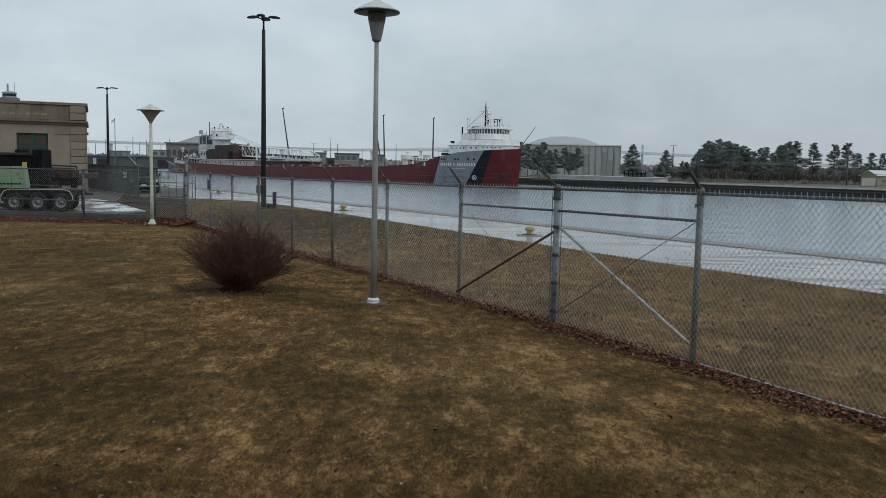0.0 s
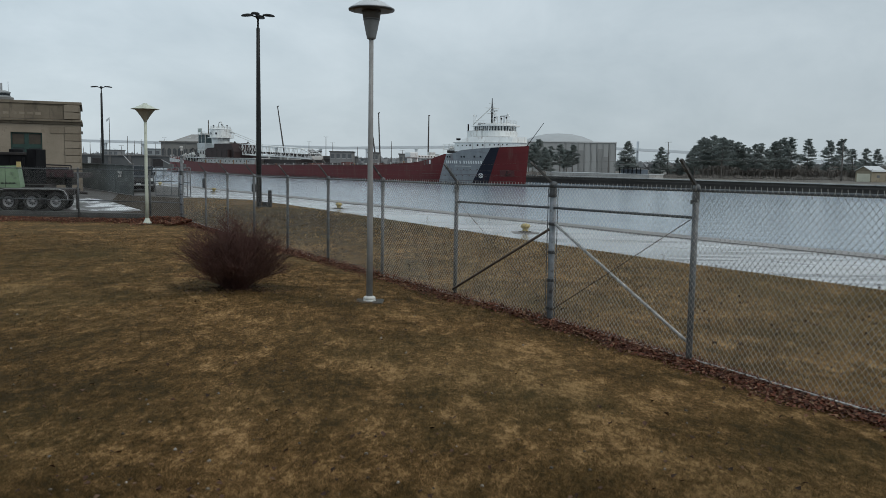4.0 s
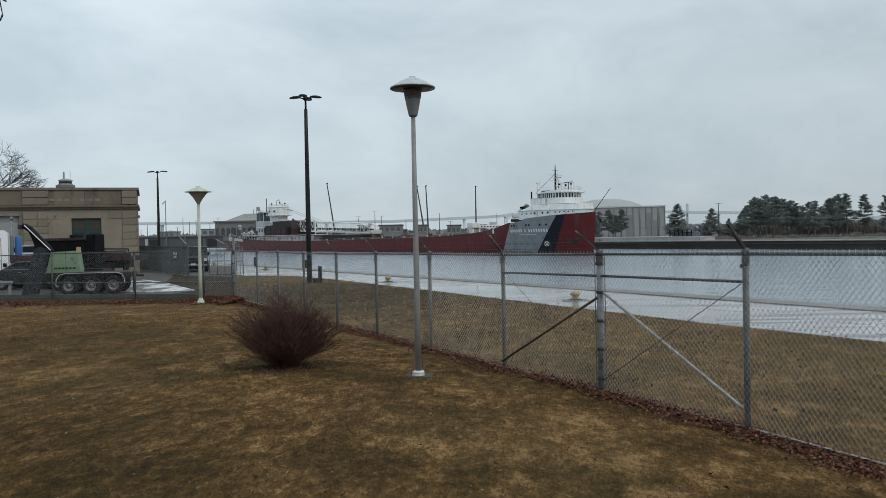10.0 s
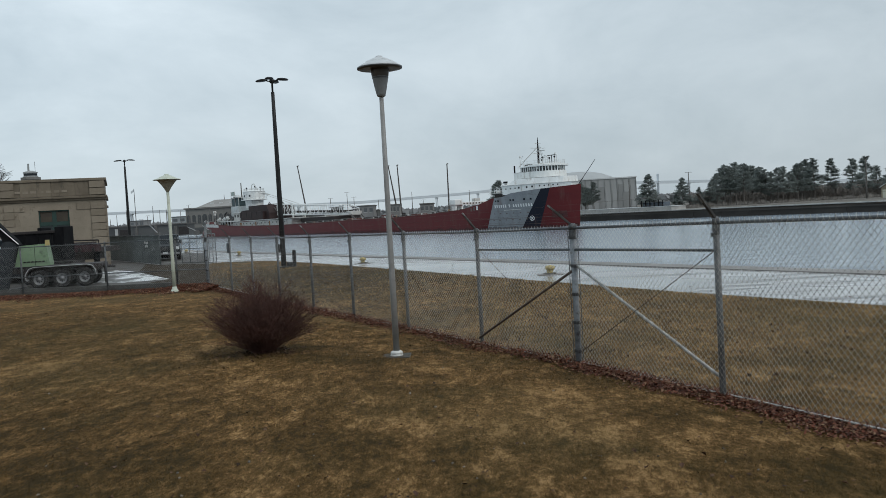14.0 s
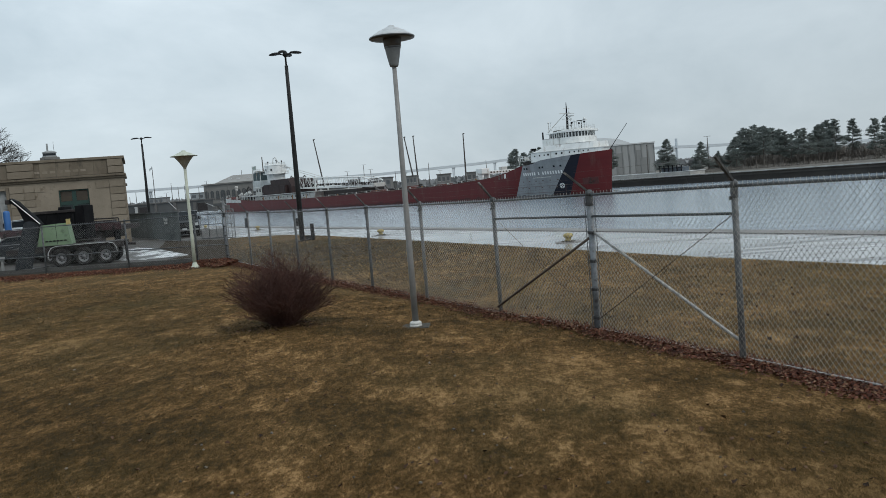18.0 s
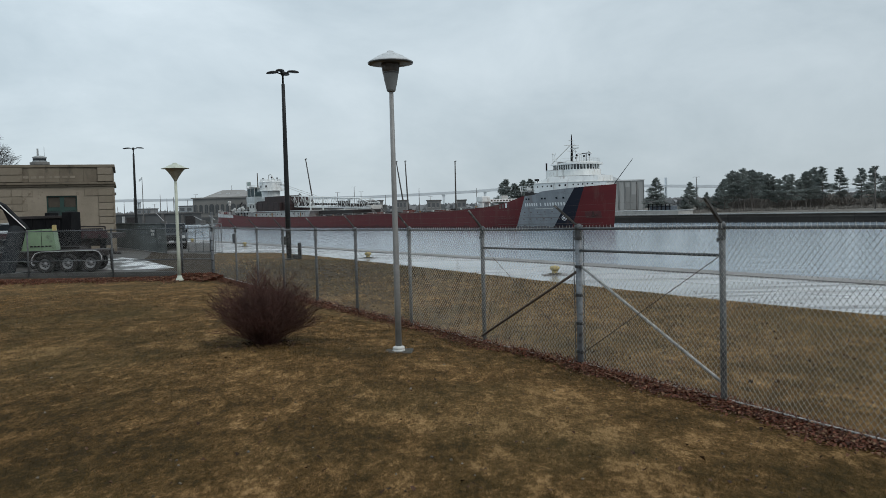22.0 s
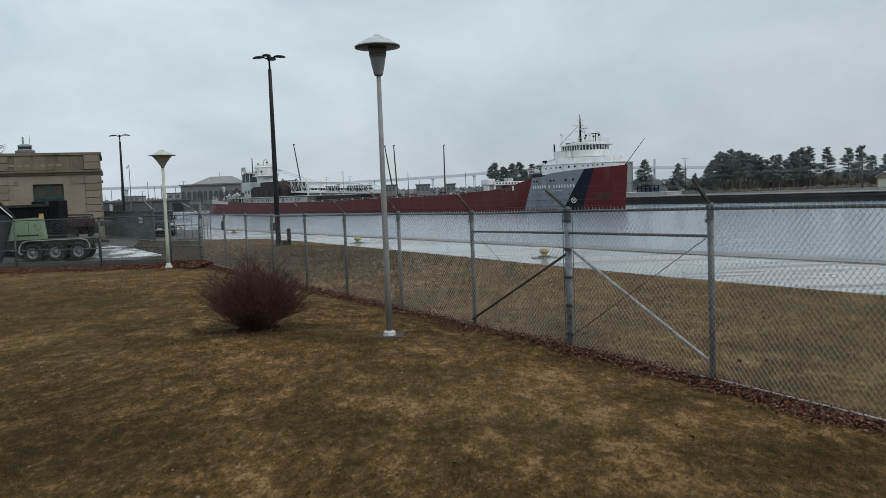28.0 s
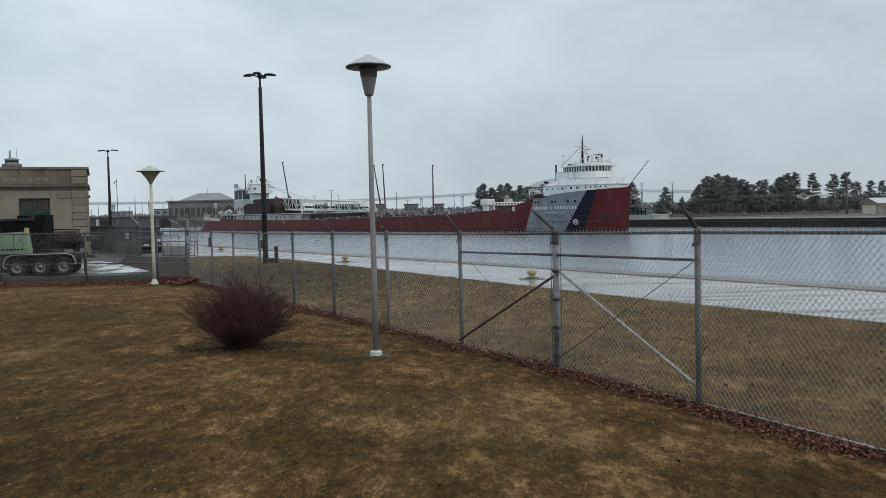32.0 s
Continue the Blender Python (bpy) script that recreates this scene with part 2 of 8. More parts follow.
def wet_concrete():
    m = material("wet_concrete", (0.26, 0.26, 0.26), (0.48, 0.48, 0.48), scale=0.25, rough=0.3, bump=0.06, fine=9.0)
    nt = m.node_tree
    b = nt.nodes["Principled BSDF"]
    pud = noise_node(nt, 0.16, 5, 0.6)
    old = b.inputs["Base Color"].links[0].from_socket
    co = nt.nodes.new("ShaderNodeTexCoord")
    mp = nt.nodes.new("ShaderNodeMapping")
    mp.inputs["Rotation"].default_value = (0, 0, radians(-123.2))
    mp.inputs["Scale"].default_value = (0.07, 0.62, 1.0)
    st = nt.nodes.new("ShaderNodeTexNoise")
    st.inputs["Scale"].default_value, st.inputs["Detail"].default_value, st.inputs["Roughness"].default_value = 1.0, 7.0, 0.62
    nt.links.new(co.outputs["Object"], mp.inputs[0])
    nt.links.new(mp.outputs[0], st.inputs["Vector"])
    sr = ramp(nt, [(0.535, (0, 0, 0)), (0.60, (1, 1, 1))])
    nt.links.new(st.outputs["Fac"], sr.inputs[0])
    mx = nt.nodes.new("ShaderNodeMix")
    mx.data_type = "RGBA"
    nt.links.new(sr.outputs[0], mx.inputs[0])
    nt.links.new(old, mx.inputs[6])
    mx.inputs[7].default_value = (0.165, 0.158, 0.152, 1)
    nt.links.new(mx.outputs[2], b.inputs["Base Color"])
    r = ramp(nt, [(0.42, (0.08, 0.08, 0.08)), (0.60, (0.30, 0.30, 0.30))])
    nt.links.new(pud.outputs["Fac"], r.inputs[0])
    nt.links.new(r.outputs[0], b.inputs["Roughness"])
    return m


def water_material():
    m = bpy.data.materials.new("harbour_water")
    m.use_nodes = True
    nt = m.node_tree
    b = nt.nodes["Principled BSDF"]
    b.inputs["Base Color"].default_value = (0.30, 0.355, 0.395, 1)
    b.inputs["Roughness"].default_value = 0.15
    b.inputs["IOR"].default_value = 1.33
    tone = noise_node(nt, 0.05, 7, 0.72, squash=(1.0, 2.6, 1.0))
    tr = ramp(nt, [(0.35, (0.215, 0.270, 0.325)), (0.65, (0.325, 0.385, 0.440))])
    nt.links.new(tone.outputs["Fac"], tr.inputs[0])
    nt.links.new(tr.outputs[0], b.inputs["Base Color"])
    n1 = noise_node(nt, 0.35, 4, 0.6, squash=(1, 1, 1))
    n2 = noise_node(nt, 1.9, 4, 0.6)
    add = nt.nodes.new("ShaderNodeMath")
    add.operation = "MULTIPLY_ADD"
    add.inputs[1].default_value = 0.4
    nt.links.new(n2.outputs["Fac"], add.inputs[0])
    nt.links.new(n1.outputs["Fac"], add.inputs[2])
    bp = nt.nodes.new("ShaderNodeBump")
    bp.inputs["Strength"].default_value, bp.inputs["Distance"].default_value = 0.5, 0.2
    nt.links.new(add.outputs[0], bp.inputs["Height"])
    nt.links.new(bp.outputs[0], b.inputs["Normal"])
    return m


def hull_paint():
    """Red hull with a grey panel and a dark blue slash on the bow, in the ship's own metres."""
    m = material("hull_paint", (0.078, 0.011, 0.013), (0.122, 0.018, 0.019), scale=0.12, rough=0.5, bump=0.03, fine=1.6, squash=(0.4, 0.4, 1.6), spread=0.3)
    nt = m.node_tree
    b = nt.nodes["Principled BSDF"]
    old = b.inputs["Base Color"].links[0].from_socket
    c = nt.nodes.new("ShaderNodeTexCoord")
    sp = nt.nodes.new("ShaderNodeSeparateXYZ")
    nt.links.new(c.outputs["Object"], sp.inputs[0])

    def right_of(x0, slope):
        ma = nt.nodes.new("ShaderNodeMath")
        ma.operation = "MULTIPLY_ADD"
        ma.inputs[1].default_value, ma.inputs[2].default_value = slope, x0
        nt.links.new(sp.outputs["Z"], ma.inputs[0])
        gt = nt.nodes.new("ShaderNodeMath")
        gt.operation = "GREATER_THAN"
        nt.links.new(sp.outputs["X"], gt.inputs[0])
        nt.links.new(ma.outputs[0], gt.inputs[1])
        return gt.outputs[0]

    def over(fac, below, colour):
        mx = nt.nodes.new("ShaderNodeMix")
        mx.data_type = "RGBA"
        nt.links.new(fac, mx.inputs[0])
        nt.links.new(below, mx.inputs[6])
        if isinstance(colour, tuple):
            mx.inputs[7].default_value = (*colour, 1)
        else:
            nt.links.new(colour, mx.inputs[7])
        return mx.outputs[2]
    streak = noise_node(nt, 0.5, 5, 0.7, squash=(1, 1, 0.25))
    gr = ramp(nt, [(0.3, (0.185, 0.200, 0.215)), (0.7, (0.250, 0.265, 0.280))])
    nt.links.new(streak.outputs["Fac"], gr.inputs[0])
    col = over(right_of(*GREY_FROM), old, gr.outputs[0])
    col = over(right_of(*BLUE_FROM), col, (0.009, 0.011, 0.020))
    col = over(right_of(*RED_FROM), col, old)
    # pale scuffs and rust runs down the plating
    runs = noise_node(nt, 0.55, 7, 0.72, squash=(1, 1, 0.16))
    rr = ramp(nt, [(0.53, (0, 0, 0)), (0.72, (0.55, 0.55, 0.55))])
    nt.links.new(runs.outputs["Fac"], rr.inputs[0])
    col = over(rr.outputs[0], col, (0.115, 0.062, 0.052))
    scuff = noise_node(nt, 0.9, 6, 0.75, squash=(0.25, 0.25, 2.2))
    sr = ramp(nt, [(0.57, (0, 0, 0)), (0.74, (0.5, 0.5, 0.5))])
    nt.links.new(scuff.outputs["Fac"], sr.inputs[0])
    col = over(sr.outputs[0], col, (0.045, 0.030, 0.030))
    # dark, uneven band close above the water
    band_noise = noise_node(nt, 0.35, 6, 0.7, squash=(1, 1, 0.4))
    hm = nt.nodes.new("ShaderNodeMath")
    hm.operation = "MULTIPLY_ADD"
    hm.inputs[1].default_value, hm.inputs[2].default_value = 2.6, -0.75
    nt.links.new(band_noise.outputs["Fac"], hm.inputs[0])
    lt = nt.nodes.new("ShaderNodeMath")
    lt.operation = "LESS_THAN"
    nt.links.new(sp.outputs["Z"], lt.inputs[0])
    nt.links.new(hm.outputs[0], lt.inputs[1])
    dim = nt.nodes.new("ShaderNodeMath")
    dim.operation = "MULTIPLY"
    dim.inputs[1].default_value = 0.6
    nt.links.new(lt.outputs[0], dim.inputs[0])
    col = over(dim.outputs[0], col, (0.030, 0.014, 0.013))
    nt.links.new(col, b.inputs["Base Color"])
    return m


GREY_FROM, BLUE_FROM, RED_FROM = (-23.4, 0.468), (-12.9, 0.66), (-8.5, 0.40)
M_lawn = lawn_material("winter_lawn")
M_leafdark = island_material("dark_curled_leaves", [(0.018, 0.010, 0.006), (0.040, 0.020, 0.011), (0.060, 0.030, 0.018), (0.085, 0.046, 0.028), (0.15, 0.090, 0.055)], 0.8)
M_turf = lawn_material("matted_turf_blades", True)
M_straw = lawn_material("bleached_straw_grass", True, ((0.034, 0.023, 0.011), (0.160, 0.107, 0.048), (0.345, 0.234, 0.112), (0.55, 0.39, 0.205)), 0.66)
M_wet = wet_concrete()
M_water = water_material()
M_hull = hull_paint()
M_galv = material("galvanised_steel", (0.056, 0.060, 0.063), (0.150, 0.156, 0.160), scale=9, rough=0.55, metal=0.22, fine=70, spread=0.20, vary=0.30, stain=((0.050, 0.048, 0.048), 11.0))
M_wire = material("galvanised_wire", (0.235, 0.226, 0.206), (0.385, 0.370, 0.342), scale=3, rough=0.55, metal=0.15, bump=0)
# darker copy of the wire; mutes sky light on far panels by colour
M_wirefar = material("far_panel_wire_dark", (0.14, 0.142, 0.140), (0.24, 0.242, 0.238), scale=3, rough=0.6, metal=0.15, bump=0)
M_rusty = material("weathered_dark_rod", (0.045, 0.035, 0.03), (0.12, 0.09, 0.07), scale=8, rough=0.8, metal=0.2)
M_lampgrey = material("grey_lamp_paint", (0.185, 0.184, 0.180), (0.255, 0.253, 0.247), scale=5, rough=0.5, fine=40, bump=0.05)
M_lampbody = material("dull_lamp_casing", (0.125, 0.136, 0.14), (0.185, 0.197, 0.202), scale=5, rough=0.55, fine=40, bump=0.05)
M_lampdark = material("dark_lamp_metal", (0.035, 0.037, 0.04), (0.06, 0.063, 0.066), scale=5, rough=0.4, bump=0.03)
M_lampcream = material("cream_lamp_paint", (0.40, 0.43, 0.36), (0.52, 0.55, 0.46), scale=4, rough=0.5, bump=0.03, stain=((0.26, 0.28, 0.2), 5.0))
M_whitebase = material("chipped_white_paint", (0.46, 0.455, 0.43), (0.66, 0.655, 0.625), scale=14, rough=0.8, bump=0.5, fine=45, stain=((0.20, 0.18, 0.15), 18.0))
M_blackpole = material("black_steel_pole", (0.010, 0.0105, 0.011), (0.020, 0.0205, 0.021), scale=3, rough=0.45, bump=0.03)
M_white = material("white_ship_paint", (0.62, 0.635, 0.625), (0.77, 0.785, 0.775), scale=0.5, rough=0.5, bump=0.02, fine=3, stain=((0.40, 0.36, 0.32), 0.9, (1, 1, 0.3)))
M_glass = material("dark_glass", (0.010, 0.013, 0.016), (0.022, 0.027, 0.032), scale=0.8, rough=0.12, bump=0)
M_maroon = material("dark_maroon_casing", (0.022, 0.014, 0.014), (0.040, 0.024, 0.023), scale=0.6, rough=0.6, bump=0.03, fine=4)
M_deck = material("deck_oxide_red", (0.075, 0.022, 0.018), (0.12, 0.036, 0.028), scale=0.4, rough=0.75, bump=0.05, fine=4)
M_black = material("black_fittings", (0.005, 0.005, 0.006), (0.012, 0.012, 0.013), scale=2, rough=0.75, bump=0.04)
M_gold = material("bollard_yellow", (0.31, 0.235, 0.085), (0.46, 0.37, 0.155), scale=6, rough=0.5, stain=((0.2, 0.12, 0.03), 7.0))
M_pierwall = material("dark_pier_wall", (0.032, 0.028, 0.025), (0.066, 0.059, 0.052), scale=0.15, rough=0.85, bump=0.2, fine=1.2, squash=(1, 1, 2))
M_conc = material("pier_concrete", (0.30, 0.30, 0.29), (0.46, 0.45, 0.43), scale=0.4, rough=0.8, bump=0.1, fine=4, stain=((0.16, 0.15, 0.14), 1.4))
# far ground lightened in colour along with the scrub, for haze
M_farland = material("brown_far_ground", (0.085, 0.078, 0.066), (0.135, 0.122, 0.102), scale=0.05, rough=0.95, bump=0.2, fine=0.8)
M_stone = material("tan_limestone", (0.168, 0.140, 0.104), (0.252, 0.215, 0.166), scale=0.7, rough=0.9, bump=0.25, fine=14, vary=0.35, stain=((0.13, 0.105, 0.075), 1.6))
M_stonedark = material("weathered_parapet_stone", (0.108, 0.088, 0.064), (0.175, 0.146, 0.108), scale=0.8, rough=0.9, bump=0.25, fine=14, vary=0.3, stain=((0.07, 0.06, 0.045), 1.3, (1, 1, 0.35)))
M_green = material("dark_green_joinery", (0.007, 0.030, 0.024), (0.013, 0.046, 0.037), scale=2, rough=0.6, bump=0.04)
M_greenbox = material("pale_green_machine_paint", (0.150, 0.235, 0.135), (0.205, 0.300, 0.180), scale=1.5, rough=0.5, bump=0.04, stain=((0.09, 0.13, 0.08), 2.2))
M_tyre = material("tyre_rubber", (0.012, 0.012, 0.012), (0.028, 0.027, 0.026), scale=6, rough=0.85, bump=0.15)
M_rim = material("grey_wheel_rim", (0.13, 0.133, 0.136), (0.22, 0.224, 0.228), scale=6, rough=0.5, metal=0.3)
M_chassis = material("dark_chassis_steel", (0.018, 0.016, 0.016), (0.045, 0.038, 0.036), scale=2, rough=0.6, bump=0.08)
M_carpaint = material("dark_car_paint", (0.014, 0.017, 0.020), (0.022, 0.026, 0.030), scale=1, rough=0.35, bump=0)
M_cabwhite = material("white_cab_paint", (0.78, 0.79, 0.79), (0.86, 0.87, 0.87), scale=1, rough=0.3, bump=0)
M_blue = material("blue_plastic", (0.02, 0.10, 0.30), (0.03, 0.14, 0.38), scale=2, rough=0.5, bump=0.02)
M_twig = material("red_brown_twigs", (0.036, 0.0138, 0.0095), (0.094, 0.036, 0.0245), scale=4, rough=0.85, bump=0, spread=0.3)
M_twigdark = material("dark_wet_branches", (0.040, 0.037, 0.035), (0.075, 0.068, 0.063), scale=3, rough=0.9, bump=0)
M_bark = material("grey_bark", (0.045, 0.038, 0.032), (0.095, 0.082, 0.070), scale=2, rough=0.95, bump=0.5, fine=18)
M_farpole = material("weathered_pole", (0.075, 0.07, 0.065), (0.12, 0.112, 0.105), scale=1, rough=0.8, bump=0.03)
# bridge colour lifted towards the sky to stand in for distance haze
M_steelblue = material("haze_paled_bridge_steel", (0.54, 0.585, 0.62), (0.60, 0.645, 0.68), scale=0.02, rough=0.8, bump=0)
# siding grey is lightened to suggest haze over the far store
M_tank = material("grey_metal_siding", (0.235, 0.243, 0.242), (0.30, 0.308, 0.306), scale=0.08, rough=0.7, bump=0.05, fine=1.0, squash=(1, 1, 0.1))
M_roofpale = material("pale_dome_roof", (0.46, 0.48, 0.485), (0.56, 0.58, 0.585), scale=0.05, rough=0.6, bump=0.02)
# needle greens are greyed and lightened: haze of 300 m painted in
M_needles = island_material("hazed_pine_needles", [(0.125, 0.150, 0.145), (0.18, 0.208, 0.198), (0.235, 0.262, 0.248), (0.29, 0.312, 0.29)], 0.9, 0.45)
M_leaf = island_material("fallen_leaves", [(0.028, 0.011, 0.007), (0.092, 0.027, 0.014), (0.155, 0.048, 0.025), (0.170, 0.068, 0.040), (0.038, 0.015, 0.010), (0.110, 0.038, 0.020), (0.185, 0.095, 0.055), (0.28, 0.175, 0.105)], 0.75)
for m in (M_hull, M_blackpole, M_carpaint, M_black, M_chassis, M_tyre, M_maroon, M_glass):
    m.node_tree.nodes["Principled BSDF"].inputs["Specular IOR Level"].default_value = 0.22

# ---- mesh helpers ----


def link_mesh(name, bm, mat, smooth=False):
    me = bpy.data.meshes.new(name)
    bm.to_mesh(me)
    bm.free()
    if smooth:
        me.polygons.foreach_set("use_smooth", [True] * len(me.polygons))
    for m in (mat if isinstance(mat, (list, tuple)) else [mat]):
        me.materials.append(m)
    return new(name, me)


def part(name, bm, mat, parent, label="", smooth=False, at=None):
    ob = link_mesh(name, bm, mat, smooth)
    ob.parent = parent
    if at is not None:
        ob.matrix_basis = at
    if label:
        tagged(ob, label)
    return ob


def piece(name, me, parent, at):
    ob = new(name, me)
    ob.parent = parent
    ob.matrix_basis = at
    return ob


def thing(name, label, category, at=None, group="", kind=""):
    ob = new(name)
    ob.empty_display_size = 0.2
    if at is not None:
        ob.matrix_basis = at
    return tagged(ob, label, category, group, kind)


def box(bm, x0, x1, y0, y1, z0, z1, bevel=0.0):
    t = bmesh.new() if bevel else bm
    v = [t.verts.new((x, y, z)) for x in (x0, x1) for y in (y0, y1) for z in (z0, z1)]
    for f in ((0, 1, 3, 2), (4, 6, 7, 5), (0, 4, 5, 1), (2, 3, 7, 6), (0, 2, 6, 4), (1, 5, 7, 3)):
        t.faces.new([v[i] for i in f])
    if bevel:
        bmesh.ops.bevel(t, geom=list(t.edges), offset=bevel, segments=2, affect="EDGES", profile=0.6)
        me = bpy.data.meshes.new("tmp")
        t.to_mesh(me)
        t.free()
        bm.from_mesh(me)
        bpy.data.meshes.remove(me)
    return bm


def tube(bm, a, b, r0, r1=None, seg=8, caps=True):
    a, b = Vector(a), Vector(b)
    r1 = r0 if r1 is None else r1
    d = (b - a).normalized()
    s = d.orthogonal().normalized()
    u = d.cross(s)
    rings = []
    for p, r in ((a, r0), (b, r1)):
        rings.append([bm.verts.new(p + r * (math.cos(2 * math.pi * i / seg) * s + math.sin(2 * math.pi * i / seg) * u)) for i in range(seg)])
    for i in range(seg):
        j = (i + 1) % seg
        bm.faces.new((rings[0][i], rings[0][j], rings[1][j], rings[1][i]))
    if caps:
        bm.faces.new(rings[0][::-1])
        bm.faces.new(rings[1])
    return bm


def line(bm, pts, r, seg=6):
    for a, b in zip(pts, pts[1:]):
        tube(bm, a, b, r, r, seg)
    return bm


def lathe(bm, profile, seg=24, centre=(0, 0, 0)):
    c = Vector(centre)
    rings = []
    for r, z in profile:
        rings.append([bm.verts.new(c + Vector((r * math.cos(2 * math.pi * i / seg), r * math.sin(2 * math.pi * i / seg), z))) for i in range(seg)])
    for k in range(len(rings) - 1):
        for i in range(seg):
            j = (i + 1) % seg
            bm.faces.new((rings[k][i], rings[k][j], rings[k + 1][j], rings[k + 1][i]))
    if profile[0] == profile[-1]:
        return bm
    if profile[0][0] > 1e-4:
        bm.faces.new(rings[0][::-1])
    if profile[-1][0] > 1e-4:
        bm.faces.new(rings[-1])
    return bm


def prism(bm, outline, y0, y1, axis="y"):
    """An outline of (x, z) pairs drawn out from y0 to y1 (axis z: an outline of (x, y) pairs from z0 to z1)."""
    put = (lambda p, q: (p[0], q, p[1])) if axis == "y" else (lambda p, q: (p[0], p[1], q))
    a = [bm.verts.new(put(p, y0)) for p in outline]
    b = [bm.verts.new(put(p, y1)) for p in outline]
    n = len(a)
    bm.faces.new(a)
    bm.faces.new(b[::-1])
    for i in range(n):
        j = (i + 1) % n
        bm.faces.new((a[i], b[i], b[j], a[j]))
    bmesh.ops.recalc_face_normals(bm, faces=bm.faces[:])
    return bm


def soup(name, verts, faces, mat, parent=None):
    me = bpy.data.meshes.new(name)
    me.from_pydata([tuple(v) for v in verts], [], faces)
    me.materials.append(mat)
    ob = new(name, me)
    ob.parent = parent
    return ob

# ---- plan: U runs along the quay away from us, N across it towards the water ----
U, N = Vector((-0.548, 0.837, 0)), Vector((0.837, 0.548, 0))
WATER_Z, PAVE_Z, FAR_Z = -3.23, -0.27, -0.95
QUAY = 22.45


def smooth01(a, b, x):
    k = min(1.0, max(0.0, (x - a) / (b - a)))
    return k * k * (3 - 2 * k)


def uv(x, y):
    return x * U.x + y * U.y, x * N.x + y * N.y


def ground_z(x, y, fall=19.0):
    """Height of the ground; the fences stand by a fall that ends sooner."""
    v, w = uv(x, y)
    z = -0.04 - 0.0115 * min(fall, max(0.0, y - 9.0))
    z += 0.10 * smooth01(8, -2, y)
    inside = max(0.0, min(3.0, 7.4 - w))
    z += 0.05 * inside * smooth01(30, 22, v)
    z += (-0.215 - z) * smooth01(8.5, 14.5, w)
    z += 0.010 * noise.noise((x * 0.35, y * 0.35, 0.0))
    return z


def lawn_span(w):
    """From where to where the grass runs along the quay at a distance w across."""
    lo = -95.0
    if w > 15.2:
        lo = 8.6 + (w - 15.2) / 2.3 * 33.0
    if w < 9.2:
        return lo, 31.9 + (9.2 - w) * 0.93
    return lo, min(31.9 + (w - 9.2) * 3.4, 47.0 + 4.5 * math.sin(math.pi * min(1, max(0, (w - 9.2) / 8.4))))


def build_ground():
    bm = bmesh.new()
    rows = []
    ws = [-90, -60, -40, -28] + [-20 + 0.7 * i for i in range(42)] + [9.19, 9.21] + [9.6 + 0.6 * i for i in range(10)] + [15.2, 15.6, 16.0, 16.5, 17.0, 17.45]
    for w in ws:
        lo, hi = lawn_span(w)
        row = []
        for i in range(111):
            k = i / 110
            v = lo + (hi - lo) * (k ** 0.6)
            p = U * v + N * w
            row.append(bm.verts.new((p.x, p.y, ground_z(p.x, p.y))))
        rows.append(row)
    for a, b in zip(rows, rows[1:]):
        for i in range(110):
            bm.faces.new((a[i], b[i], b[i + 1], a[i + 1]))
    bmesh.ops.recalc_face_normals(bm, faces=bm.faces[:])
    ob = link_mesh("ground", bm, M_lawn, True)
    tagged(ob, "brown and olive winter lawn, matted and patchy after the thaw", "lawn", kind="structure")

    bm = bmesh.new()
    pts = [(-300, -400), (700, -400), (700, QUAY), (-300, QUAY)]
    prism(bm, [tuple((U * v + N * w).xy) for v, w in pts], WATER_Z - 3, PAVE_Z, "z")
    ob = link_mesh("pavement", bm, M_wet)
    tagged(ob, "wet pale concrete quay pavement with puddles of meltwater", "pavement", kind="structure")

    bm = bmesh.new()
    k = 5000.0
    f = [bm.verts.new(p) for p in ((-k, -k, WATER_Z), (k, -k, WATER_Z), (k, k, WATER_Z), (-k, k, WATER_Z))]
    bm.faces.new(f)
    ob = link_mesh("water", bm, M_water)
    tagged(ob, "pale grey rippled canal water under an overcast sky", "water", kind="structure")

    # raised timber-edged coping along the quay, in lengths
    quay = thing("quay_coping", "weathered grey-brown concrete coping along the quay edge", "curb", kind="structure")
    bm = bmesh.new()
    box(bm, 0, 5.97, 0, 0.95, 0, 0.03, 0.008)
    me = bpy.data.meshes.new("coping")
    bm.to_mesh(me)
    bm.free()
    me.materials.append(M_coping)
    ang = math.degrees(math.atan2(U.y, U.x))
    for i in range(-6, 40):
        p = U * (i * 6.0) + N * QUAY
        piece("coping_length", me, quay, pose(p.x, p.y, PAVE_Z + 0.002, 0, 0, ang))


M_coping = material("worn_coping_concrete", (0.150, 0.138, 0.128), (0.26, 0.245, 0.232), scale=0.5, rough=0.5, bump=0.1, fine=12, vary=0.35, stain=((0.34, 0.335, 0.33), 0.6))
build_ground()


